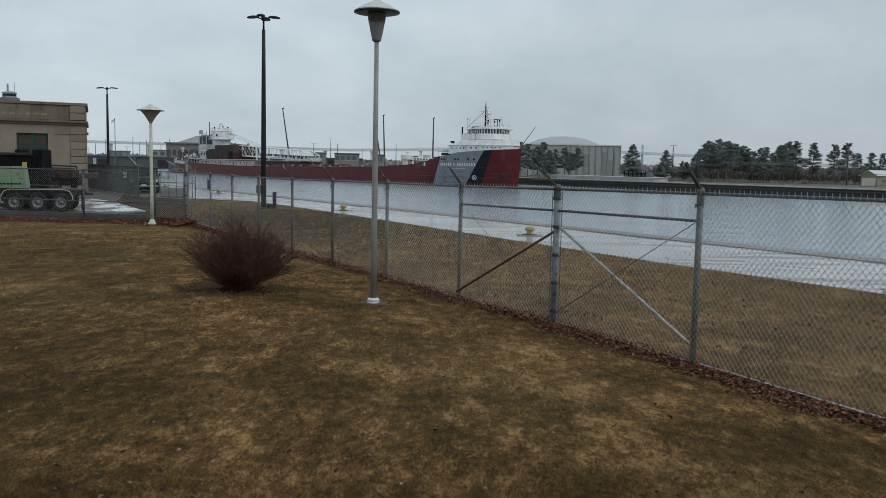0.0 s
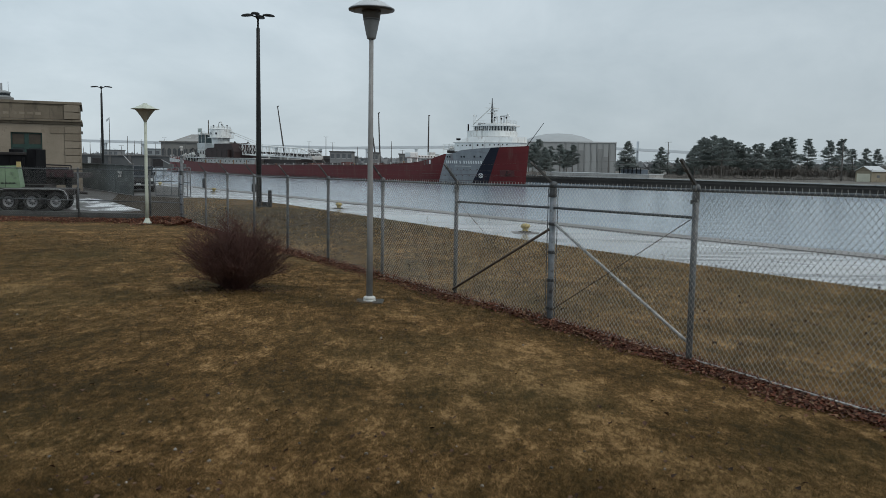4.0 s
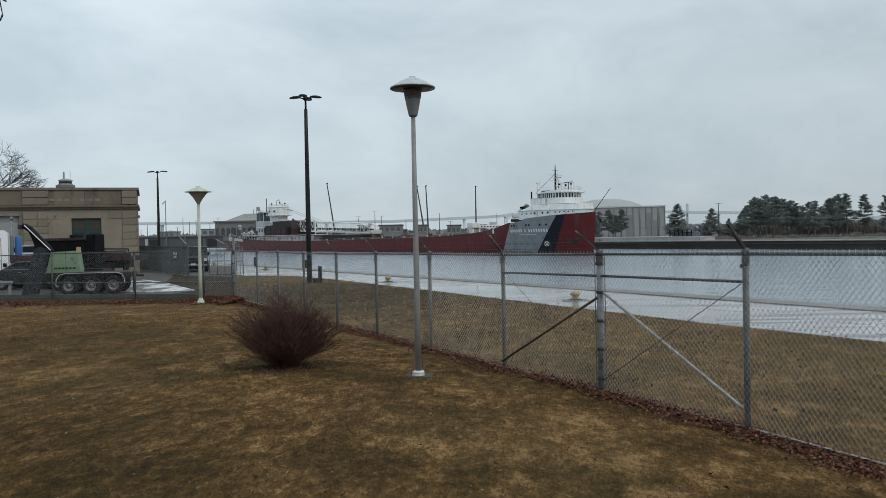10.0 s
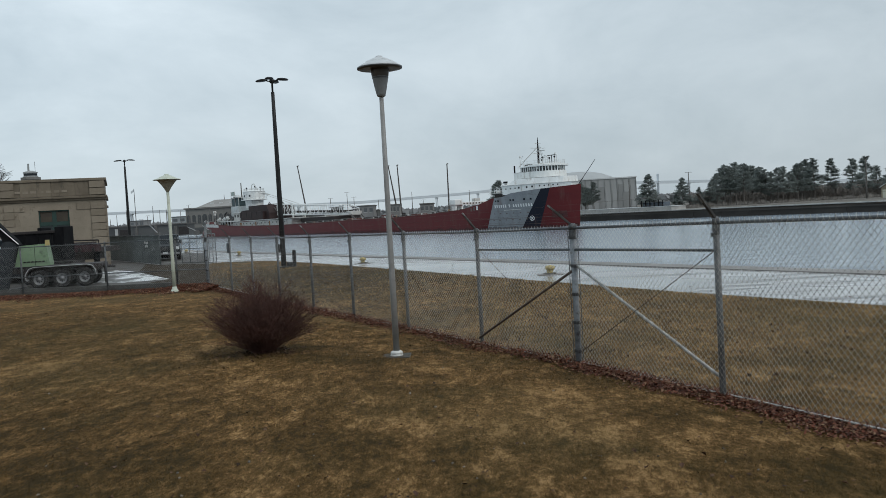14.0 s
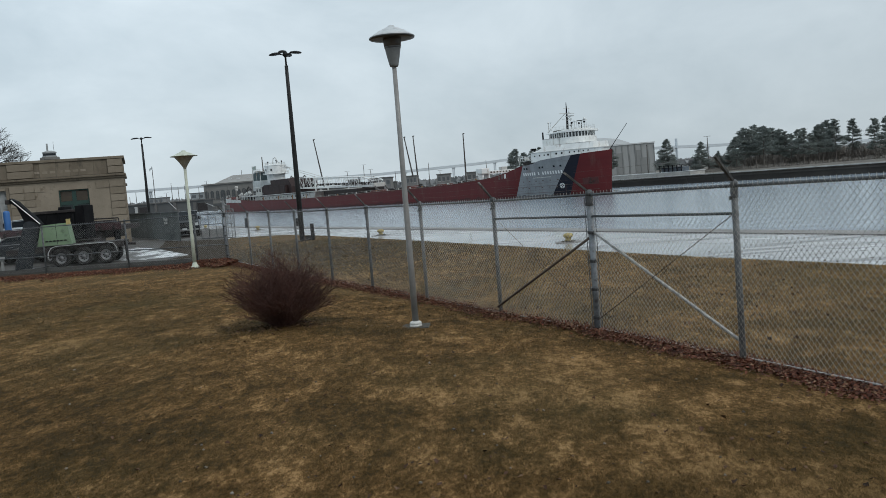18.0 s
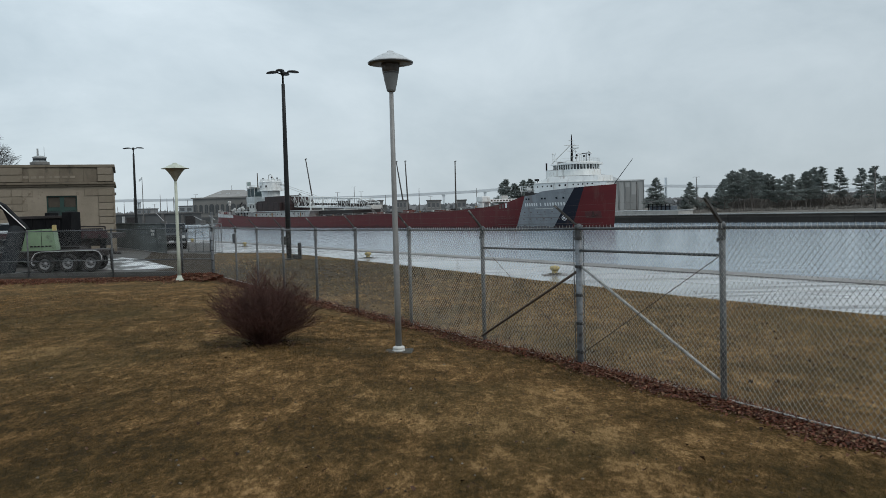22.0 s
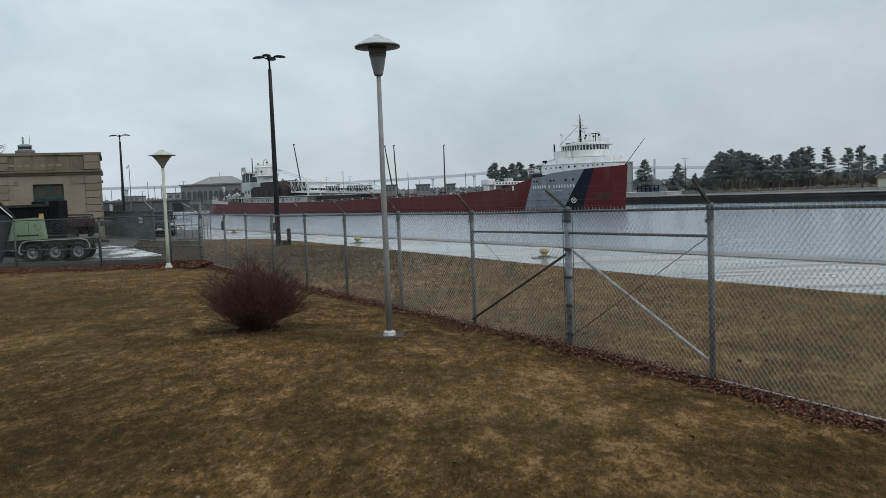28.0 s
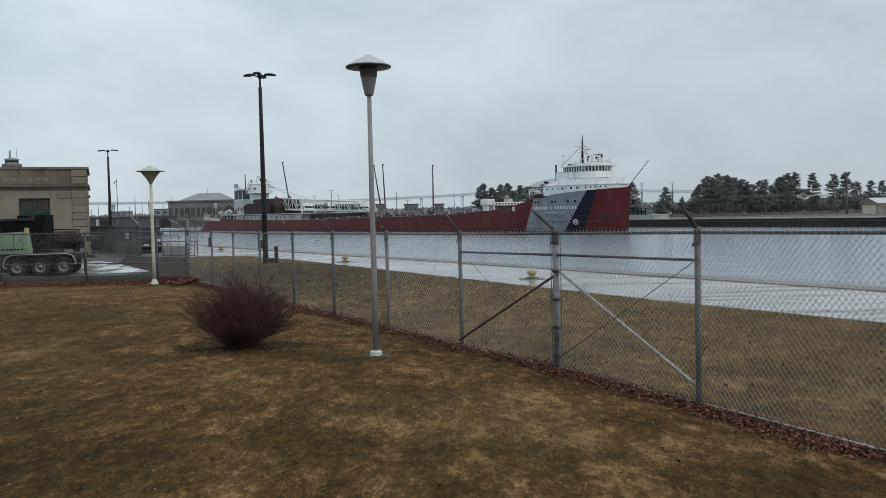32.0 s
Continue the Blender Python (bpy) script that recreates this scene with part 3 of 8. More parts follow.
# ---- chain-link fence ----
def mesh_panel(a, b, z0a, z0b, height, pitch, wire):
    """Woven wire between two posts: one zigzag per wire, interlinked with its neighbours, with twisted ends above the rail."""
    a, b = Vector((*a, 0)), Vector((*b, 0))
    d = b - a
    length = d.length
    d.normalize()
    s = Vector((-d.y, d.x, 0))
    n = max(2, int(round(length / pitch)))
    step = length / n
    rise = max(step * 0.95, 0.037)
    k = int(height / rise)
    verts, faces = [], []

    def rod(p, q, knot=1.3, waist=0.82):
        i = len(verts)
        ax = (q - p).normalized()
        e = ax.cross(s).normalized()
        for c, w in ((p, wire * knot), (p.lerp(q, 0.28), wire * waist), (p.lerp(q, 0.72), wire * waist), (q, wire * knot)):
            verts.extend((c + s * w, c + (e * 0.87 - s * 0.5) * w, c - (e * 0.87 + s * 0.5) * w))
        for k in (i, i + 3, i + 6):
            faces.extend(((k, k + 1, k + 4, k + 3), (k + 1, k + 2, k + 5, k + 4), (k + 2, k, k + 3, k + 5)))
    for c in range(n):
        x0 = c * step
        pts = []
        for r in range(k + 1):
            x = x0 + (0 if (r + c) % 2 else step)
            t = min(1, max(0, x / length))
            z = z0a + (z0b - z0a) * t + 0.03 + r * rise
            pts.append(a + d * x + Vector((0, 0, z)) + s * (0.003 if (r + c) % 2 else -0.003))
        for p, q in zip(pts, pts[1:]):
            rod(p, q)
        if c % 2:
            continue
        e = pts[-1]
        rod(e, e + Vector((0, 0, 0.04)) + d * random.uniform(-0.010, 0.010), 1.2, 1.3)
    return verts, faces


def line_post(bm, p, z, h, r):
    tube(bm, (p[0], p[1], z - 0.2), (p[0], p[1], z + h), r, r, 12)


def run_of_fence(fence, posts, strong=(), arms=True, pitch=0.039, wire=0.0030, height=1.83, arm_way=None, rail_low=True, mat=None, shared=False, rail_at=0.034, mesh_mat=None, graded=False, bend_arm=None):
    zs = [ground_z(*p, 14.0) if uv(*p)[1] < 17 and p[1] < 33.4 else PAVE_Z for p in posts]
    strands = [[], [], []]
    for i, (p, z) in enumerate(zip(posts, zs)):
        if shared and i == 0:
            continue
        r = 0.043 if i in strong else 0.0325
        bm = bmesh.new()
        line_post(bm, p, z, height - 0.01, r)
        post = part("post", bm, mat or (M_bendpost if i in strong else M_galv), fence, smooth=True)
        bm = bmesh.new()
        lathe(bm, [(r + 0.006, -0.05), (r + 0.006, 0.012), (r * 0.8, 0.03), (0.0, 0.036)], 12, (p[0], p[1], z + height))
        part("post_cap", bm, M_galv, post, smooth=True)
        bm = bmesh.new()
        lathe(bm, [(r + 0.003, height - 0.15), (r + 0.006, height - 0.145), (r + 0.006, height - 0.055), (r + 0.003, height - 0.05)], 12, (p[0], p[1], z))
        box(bm, p[0] - r - 0.022, p[0] - r - 0.004, p[1] - 0.014, p[1] + 0.014, z + height - 0.17, z + height - 0.13)
        part("rail_clamp", bm, M_galv, post)
        if i in strong:
            for k in range(5):
                bm = bmesh.new()
                zz = z + 0.18 + k * 0.37
                lathe(bm, [(r + 0.006, zz), (r + 0.008, zz + 0.01), (r + 0.008, zz + 0.03), (r + 0.006, zz + 0.04)], 12, (p[0], p[1], 0))
                box(bm, p[0] - 0.012, p[0] + 0.012, p[1] - r - 0.03, p[1] - r, zz, zz + 0.035)
                part("tension_band", bm, M_band, post, smooth=False)
            bm = bmesh.new()
            for sx in (-1, 1):
                box(bm, p[0] + sx * (r + 0.020) - 0.004, p[0] + sx * (r + 0.020) + 0.004, p[1] - 0.012, p[1] + 0.012, z + 0.05, z + height - 0.06)
            part("tension_bar", bm, M_toprail, post)
        if arms:
            w = Vector(arm_way) * 0.23 if not (i == 0 and bend_arm) else Vector(bend_arm)
            tip = Vector((p[0], p[1], z + height + 0.02)) + Vector((w.x, w.y, 0.26))
            base = Vector((p[0], p[1], z + height + 0.0))
            bm = bmesh.new()
            d = (tip - base)
            side = Vector((-w.y, w.x, 0)).normalized() * 0.022
            up = d.cross(side).normalized() * 0.012
            vs = []
            for c, f in ((base, 1.0), (tip, 0.75)):
                vs.append([bm.verts.new(c + side * f * sx + up * sy) for sx, sy in ((-1, -1), (1, -1), (1, 1), (-1, 1))])
            for k in range(4):
                j = (k + 1) % 4
                bm.faces.new((vs[0][k], vs[0][j], vs[1][j], vs[1][k]))
            bm.faces.new(vs[0][::-1])
            bm.faces.new(vs[1])
            part("barb_arm", bm, M_arm, fence)
            for k, f in enumerate((0.35, 0.65, 0.96)):
                strands[k].append(base + d * f)
    for i in range(len(posts) - 1):
        a, b, za, zb = posts[i], posts[i + 1], zs[i], zs[i + 1]
        bm = bmesh.new()
        tube(bm, (*a, za + height - 0.03), (*b, zb + height - 0.03), 0.0175, 0.0175, 10)
        part("top_rail", bm, M_toprail, fence, smooth=True)
        if rail_low:
            bm = bmesh.new()
            tube(bm, (*a, za + rail_at), (*b, zb + rail_at), 0.0098, 0.0098, 8)
            part("bottom_rail", bm, M_rail, fence, smooth=True)
        near = graded and i < 4
        if arms:
            a, b = [(p[0] + INWARD[0] * 0.036, p[1] + INWARD[1] * 0.036) if k not in strong else p for k, p in ((i, a), (i + 1, b))]
        # farther panels also get thinner wire, to lessen their pale veil
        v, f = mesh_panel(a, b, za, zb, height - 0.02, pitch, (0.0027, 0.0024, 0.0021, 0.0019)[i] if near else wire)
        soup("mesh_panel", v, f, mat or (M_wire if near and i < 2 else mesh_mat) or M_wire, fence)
    for k, pts in enumerate(strands):
        if len(pts) < 2:
            continue
        bm = bmesh.new()
        for a, b in zip(pts, pts[1:]):
            m = (a + b) / 2 - Vector((0, 0, 0.015))
            tube(bm, a, m, 0.0009, 0.0009, 3, False)
            tube(bm, m, b, 0.0009, 0.0009, 3, False)
            for q in range(1, int((b - a).length / 0.14)):
                c = a.lerp(b, q * 0.14 / (b - a).length)
                c.z -= 0.015 * (1 - abs(2 * q * 0.14 / (b - a).length - 1))
                w = Vector((random.uniform(-1, 1), random.uniform(-1, 1), random.uniform(-1, 1))).normalized() * 0.014
                tube(bm, c - w, c + w, 0.0010, 0.0010, 3, False)
        part("barbed_strand", bm, M_rusty, fence)
    return zs


# paler copy of the galvanised steel: light on the post is coloured in
M_bendpost = material("lit_zinc_post", (0.125, 0.140, 0.155), (0.26, 0.280, 0.300), scale=7, rough=0.5, metal=0.2, fine=50, spread=0.18, stain=((0.060, 0.056, 0.055), 9.0))
# rails darker than the posts: shade against bright water put into the colour
M_toprail = material("shaded_dark_rail", (0.052, 0.058, 0.064), (0.112, 0.121, 0.129), scale=7, rough=0.55, metal=0.4, stain=((0.045, 0.042, 0.04), 6.0))
# the pale blotches are painted highlights on the dark arms
M_arm = material("dark_arm_pale_glints", (0.028, 0.028, 0.028), (0.078, 0.076, 0.072), scale=10, rough=0.6, metal=0.3, stain=((0.34, 0.33, 0.31), 9.0))
M_band = material("dark_tension_band", (0.030, 0.030, 0.031), (0.065, 0.066, 0.068), scale=12, rough=0.6, metal=0.3)
M_strut = material("mottled_zinc_pipe", (0.22, 0.222, 0.22), (0.50, 0.498, 0.49), scale=14, rough=0.5, metal=0.3, fine=60, spread=0.16, stain=((0.10, 0.09, 0.08), 16.0))
M_rail = material("scuffed_bottom_rail", (0.36, 0.355, 0.345), (0.66, 0.655, 0.645), scale=7, rough=0.5, metal=0.3, stain=((0.14, 0.11, 0.09), 6.0))
FL = Vector((-0.4763, 0.8793, 0))      # along the fence, away from us
FR = Vector((0.430, -0.9028, 0))        # past the bend, towards us
RUN = Vector((1.46, 11.0, 0))
BEND = Vector((1.418, 11.0, 0))
INWARD = (-0.879, -0.476, 0)


def build_fence():
    fence = thing("fence", "weathered galvanised chain-link fence with barbed-wire arms leaning over the lawn", "fence")
    left = [tuple(BEND.xy)] + [tuple((RUN + FL * s).xy) for s in (2.63, 5.42, 8.25, 11.0, 13.9, 16.75, 19.6, 23.5)]
    zs = run_of_fence(fence, left, strong=(0, 8), arm_way=INWARD, wire=0.0018, mesh_mat=M_wirefar, graded=True, bend_arm=(-0.31, -0.06, 0.0))
    right = [tuple((BEND + FR * s).xy) for s in (0.0, 2.65, 5.5, 8.4, 11.3, 14.2)]
    # the bend's own post is built once, with the run away from us
    zr = [ground_z(*p) for p in right]
    sub = thing("fence_run", "galvanised chain-link fence run beside the bend post", "fence")
    run_of_fence(sub, right[1:], arm_way=INWARD, pitch=0.033, wire=0.0027, rail_at=0.055)
    a, b = right[0], right[1]
    bm = bmesh.new()
    tube(bm, (*a, zr[0] + 1.80), (*b, zr[1] + 1.80), 0.0175, 0.0175, 10)
    part("top_rail", bm, M_toprail, sub, smooth=True)
    bm = bmesh.new()
    tube(bm, (*a, zr[0] + 0.05), (*b, zr[1] + 0.05), 0.0098, 0.0098, 8)
    part("bottom_rail", bm, M_rail, sub, smooth=True)
    v, f = mesh_panel(a, (b[0] + INWARD[0] * 0.036, b[1] + INWARD[1] * 0.036), zr[0], zr[1], 1.81, 0.039, 0.0028)
    soup("mesh_panel", v, f, M_wire, sub)
    bm = bmesh.new()
    arms = [Vector((*p, z + 1.85)) + Vector((INWARD[0] * 0.23 * g, INWARD[1] * 0.23 * g, 0.26 * g)) for g in (0.35, 0.65, 0.96) for p, z in ((a, zr[0]), (b, zr[1]))]
    for k in range(3):
        tube(bm, arms[2 * k], arms[2 * k + 1], 0.0009, 0.0009, 3, False)
    part("barbed_strand", bm, M_rusty, sub)
    # brace rails, struts and truss rods either side of the bend post
    for other, zo, owner, lit in ((left[1], zs[1], fence, False), (right[1], zr[1], sub, True)):
        bm = bmesh.new()
        tube(bm, (*left[0], zs[0] + 1.52), (*other, zo + 1.52), 0.0160, 0.0160, 10)
        part("brace_rail", bm, M_toprail, owner, smooth=True)
        bm = bmesh.new()
        side = Vector(INWARD) * 0.045 if not lit else Vector((0.030, -0.045, 0))
        head = Vector((*left[0], zs[0] + (1.31 if lit else 1.24))) + side
        foot = Vector((*other, zo + (0.18 if lit else 0.13))) + side
        tube(bm, head, head.lerp(foot, 0.975 if lit else 1.0), 0.0175, 0.0175, 10)
        part("brace_strut", bm, M_strut if lit else M_rusty, owner, "bright galvanised diagonal strut" if lit else "rust-dark diagonal strut", smooth=True)
        bm = bmesh.new()
        tube(bm, Vector((*left[0], zs[0] + 0.12)) - side, Vector((*other, zo + 1.50)) - side, 0.005, 0.005, 6)
        part("truss_rod", bm, M_rusty, owner)
    # fence along the yard, from the corner away to the side
    side = thing("yard_fence", "galvanised chain-link fence between the lawn and the yard", "fence")
    c = left[-1]
    run_of_fence(side, [c, (-11.0, 31.95), (-13.9, 32.4), (-17.55, 33.0), (-21.3, 33.6), (-25.0, 34.2), (-29.0, 34.85)], shared=True, arms=False, pitch=0.042, wire=0.0019, rail_low=False, mesh_mat=M_wirefar)
    pts = [c, (-11.0, 31.95), (-13.9, 32.4), (-17.55, 33.0), (-21.3, 33.6), (-25.0, 34.2)]
    for a, b in zip(pts, pts[1:]):
        bm = bmesh.new()
        tube(bm, (*a, ground_z(*a, 14.0) + 0.62), (*b, ground_z(*b, 14.0) + 0.62), 0.019, 0.019, 8)
        part("middle_rail", bm, M_galv, side, smooth=True)
    bm = bmesh.new()
    tube(bm, (-9.80, 31.95, PAVE_Z), (-9.80, 31.95, 2.14), 0.042, 0.045, 10)
    post = part("gate_post", bm, M_galv, side, "taller galvanised gate post", smooth=True)
    bm = bmesh.new()
    lathe(bm, [(0.052, 2.10), (0.056, 2.12), (0.05, 2.17), (0.0, 2.20)], 10, (-9.80, 31.95, 0))
    part("post_cap", bm, M_galv, post)
    part("latch", box(bmesh.new(), -9.87, -9.80, 31.84, 31.91, 1.0, 1.18, 0.01), M_band, post)
    part("latch", box(bmesh.new(), -9.86, -9.80, 31.84, 31.91, 0.55, 0.66, 0.01), M_band, post)
    p = left[7]
    part("junction_box", box(bmesh.new(), p[0] - 0.075, p[0] + 0.01, p[1] - 0.12, p[1] - 0.04, 1.10, 1.42, 0.01), M_toprail, fence, "small dark box strapped to a post")


def gate_leaf(name, a, b, label, h=1.75, z=PAVE_Z + 0.06):
    g = thing(name, label, "gate")
    a, b = Vector((*a, z)), Vector((*b, z))
    for nm, p, q in (("stile", a, a + Vector((0, 0, h))), ("stile", b, b + Vector((0, 0, h))), ("gate_rail", a, b), ("gate_rail", a + Vector((0, 0, h)), b + Vector((0, 0, h))), ("gate_rail", a + Vector((0, 0, h * 0.5)), b + Vector((0, 0, h * 0.5)))):
        bm = bmesh.new()
        tube(bm, p, q, 0.026, 0.026, 8)
        part(nm, bm, M_galv, g, smooth=True)
    for k in (0.36, 0.70):
        bm = bmesh.new()
        tube(bm, a.lerp(b, k), a.lerp(b, k) + Vector((0, 0, h)), 0.020, 0.020, 8)
        part("stile", bm, M_galv, g, smooth=True)
    v, f = mesh_panel(a.xy, b.xy, z, z, h - 0.05, 0.043, 0.0034)
    soup("mesh_panel", v, f, M_wire, g)
    return g


build_fence()
gate_leaf("gate", (-17.83, 52.96), (-16.25, 52.42), "open galvanised chain-link gate leaf by the drive")
gate_leaf("gate", (-15.9, 51.6), (-15.2, 51.4), "narrow galvanised chain-link gate leaf beside the drive")
M_slats = material("dark_coated_mesh", (0.050, 0.060, 0.060), (0.095, 0.108, 0.106), scale=0.8, rough=0.7, bump=0)
drive_fence = thing("drive_fence", "dark coated chain-link fence along the drive", "fence")
run_of_fence(drive_fence, [(-19.11, 52.64), (-20.45, 54.7), (-21.8, 56.8), (-23.15, 58.85), (-24.5, 60.9), (-25.9, 63.0), (-27.3, 65.1), (-28.7, 67.2)], arms=False, pitch=0.055, wire=0.0088, height=1.9, mat=M_slats)


notice = thing("notice_board", "small pale notice panel fixed to the drive fence", "sign", pose(-20.9, 55.3, 0.75, 0, 0, 123))
part("panel", box(bmesh.new(), -0.75, 0.75, 0.04, 0.06, 0.0, 0.62, 0.005), M_slats, notice)
for k, (x, w, z) in enumerate(((-0.62, 0.30, 0.32), (-0.22, 0.26, 0.30), (0.14, 0.36, 0.34), (-0.5, 0.42, 0.10), (0.05, 0.30, 0.08))):
    part("notice_bar", box(bmesh.new(), x, x + w, 0.065, 0.072, z, z + 0.16), M_whitebase, notice)


# ---- lamps ----
def mushroom_lamp(x, y, paint, shade_top, base_mat, label, grey):
    z = ground_z(x, y)
    t = thing("lamp_post", label, "lamp post", pose(x, y, z), group="mushroom lamps on the lawn")
    if grey:
        shape = [(0.045, 3.745), (0.060, 3.755), (0.068, 3.785), (0.092, 3.895), (0.112, 4.005), (0.122, 4.055), (0.130, 4.155), (0.12, 4.175)]
        cap = [(0.13, 4.155), (0.305, 4.150), (0.318, 4.155), (0.318, 4.170), (0.27, 4.200), (0.19, 4.250), (0.10, 4.290), (0.055, 4.305), (0.045, 4.325), (0.0, 4.330)]
        bm = lathe(bmesh.new(), [(0.047, 0.08), (0.043, 1.2), (0.037, 2.4), (0.031, 3.765)], 16)
    else:
        shape = [(0.052, 3.52), (0.062, 3.56), (0.085, 3.60), (0.165, 3.73), (0.255, 3.85), (0.33, 3.935), (0.40, 3.965)]
        cap = [(0.39, 3.962), (0.478, 3.958), (0.482, 3.972), (0.40, 3.995), (0.33, 4.012), (0.30, 4.04), (0.20, 4.085), (0.11, 4.125), (0.085, 4.135), (0.075, 4.165), (0.0, 4.175)]
        bm = lathe(bmesh.new(), [(0.066, 0.10), (0.060, 1.2), (0.055, 2.4), (0.050, 3.62)], 16)
    if not grey:
        shape, cap = [(r, h + 0.055) for r, h in shape], [(r, h + 0.055) for r, h in cap]
    part("pole", bm, paint, t, smooth=True)
    body = part("lamp_body", lathe(bmesh.new(), shape, 28), M_lampcone if not grey else M_lampbody, t, smooth=True)
    if grey:
        part("trim_band", lathe(bmesh.new(), [(0.112, 4.005), (0.1165, 4.008), (0.1185, 4.024), (0.115, 4.027)], 28), M_lampdark, body)
        part("vent_collar", lathe(bmesh.new(), [(0.1165, 4.030), (0.1195, 4.034), (0.134, 4.145), (0.130, 4.150)], 28), M_lampneck, body, smooth=True)
    part("shade", lathe(bmesh.new(), cap, 36), shade_top, t, "pale shallow cone shade" if not grey else "pale weathered cone shade with a dark rim", smooth=True)
    if grey:
        part("shade_rim", lathe(bmesh.new(), [(0.13, 4.140), (0.25, 4.138), (0.322, 4.143), (0.326, 4.163), (0.26, 4.167)], 36), M_lampdark, t, smooth=True)
    foot = part("base_shroud", lathe(bmesh.new(), [(0.082, 0.0), (0.092, 0.008), (0.094, 0.022), (0.084, 0.030), (0.080, 0.038), (0.090, 0.046), (0.086, 0.064), (0.070, 0.078), (0.055, 0.083)] if grey else [(0.165, 0.0), (0.165, 0.025), (0.13, 0.06), (0.085, 0.14), (0.07, 0.2)], 20), base_mat, t, "chipped white base collar", smooth=True)
    bm = bmesh.new()
    box(bm, -0.20, 0.20, -0.20, 0.20, -0.05, 0.012, 0.012)
    part("footing", bm, M_footing, t)
    return t


M_lampneck = material("brown_lamp_neck", (0.045, 0.040, 0.036), (0.075, 0.066, 0.058), scale=5, rough=0.6, bump=0.04)
# cream cone coloured tan: the cap's shade on it is painted
M_lampcone = material("shaded_lamp_cone", (0.20, 0.19, 0.15), (0.29, 0.275, 0.22), scale=4, rough=0.55, bump=0.03)
M_footing = material("concrete_footing", (0.036, 0.034, 0.027), (0.068, 0.063, 0.051), scale=6, rough=0.9, bump=0.2)
M_shade = material("weathered_shade_top", (0.40, 0.42, 0.43), (0.55, 0.57, 0.58), scale=6, rough=0.45, bump=0.04, stain=((0.22, 0.23, 0.23), 7.0))
mushroom_lamp(-1.06, 12.16, M_lampgrey, M_shade, M_whitebase, "tall grey mushroom-shaded lamp post standing on the lawn by the fence", True)
mushroom_lamp(-10.42, 29.9, M_lampcream, M_lampcream, M_lampcream, "cream mushroom-shaded lamp post standing at the yard fence", False)


def twin_lamp(x, y, z, h, heads, width, label, mat, group, r=0.10):
    t = thing("street_lamp", label, "street lamp", pose(x, y, z), group=group)
    part("pole", lathe(bmesh.new(), [(r * 1.25, 0), (r * 1.2, h * 0.3), (r * 0.95, h * 0.7), (r * 0.80, h - 0.62), (r * 0.4, h - 0.60)], 12), mat, t, smooth=True)
    part("base_flange", lathe(bmesh.new(), [(r * 2.2, 0.0), (r * 2.2, 0.05), (r * 1.4, 0.08)], 12), mat, t)
    part("hub", lathe(bmesh.new(), [(r * 0.45, h - 0.62), (r * 0.45, h - 0.22), (r * 1.15, h - 0.14), (r * 1.15, h - 0.02), (r * 0.5, h + 0.03), (0, h + 0.04)], 12), mat, t, smooth=True)
    for a in heads:
        d = Vector((math.cos(radians(a)), math.sin(radians(a)), 0))
        bm = bmesh.new()
        tube(bm, Vector((0, 0, h - 0.1)) + d * r, Vector((0, 0, h - 0.05)) + d * width * 0.35, 0.03, 0.03, 8)
        arm = part("head_arm", bm, mat, t)
        bm = bmesh.new()
        lathe(bm, [(0.0, -0.05), (0.17, -0.055), (0.20, -0.035), (0.20, -0.01), (0.16, 0.03), (0.08, 0.055), (0.0, 0.06)], 20)
        bm.transform(pose(width * 0.64, 0, h - 0.02, 0, 5, 0) @ Matrix.Diagonal((width * 1.85, 1.0, 1.0, 1)))
        part("lamp_head", bm, mat, arm, smooth=True, at=pose(0, 0, 0, 0, 0, a))
    return t


area_light = twin_lamp(-8.85, 41.1, PAVE_Z + 0.05, 9.17, (0, 88, 180, 268), 0.80, "tall black steel area light with four flat heads", M_blackpole, "area lights", 0.105)
bm = bmesh.new()
box(bm, -0.085, 0.085, -0.07, 0.07, 0, 0.88, 0.015)
box(bm, -0.36, -0.09, -0.10, 0.10, 0, 0.30, 0.02)
box_ob = link_mesh("control_box", bm, M_blackpole)
box_ob.matrix_basis = pose(-8.36, 41.3, PAVE_Z)
tagged(box_ob, "small dark service pedestal standing beside the area light", "pedestal")
twin_lamp(-31.4, 78.9, PAVE_Z, 8.9, (0, 180), 1.0, "black steel area light with two flat heads", M_blackpole, "area lights", 0.11)


part("control_box", box(bmesh.new(), -0.34, -0.125, -0.10, 0.10, 0.75, 1.15, 0.012), M_blackpole, area_light)


def bollard(x, y, label):
    t = thing("bollard", label, "bollard", pose(x, y, PAVE_Z) @ Matrix.Scale(1.2, 4), group="mooring bollards on the quay")
    # thin slab, darker than the pavement, under each bollard
    part("footing_slab", box(bmesh.new(), -0.36, 0.36, -0.26, 0.26, 0.002, 0.018, 0.006), M_coping, t, "thin flat slab under the bollard")
    part("base_plate", lathe(bmesh.new(), [(0.20, 0.018), (0.20, 0.035), (0.15, 0.05)], 16), M_footing, t)
    part("bollard_stem", lathe(bmesh.new(), [(0.095, 0.04), (0.08, 0.08), (0.085, 0.12), (0.10, 0.14)], 16), M_gold, t, smooth=True)
    part("bollard_head", lathe(bmesh.new(), [(0.10, 0.13), (0.135, 0.16), (0.14, 0.21), (0.10, 0.25), (0.0, 0.27)], 16), M_gold, t, smooth=True)


for v, w in ((22.4, 18.1), (37.6, 18.6), (60.2, 19.8), (76.0, 20.2), (6.5, 18.0)):
    p = U * v + N * w
    bollard(p.x, p.y, "yellow-painted iron mooring bollard on the wet quay")


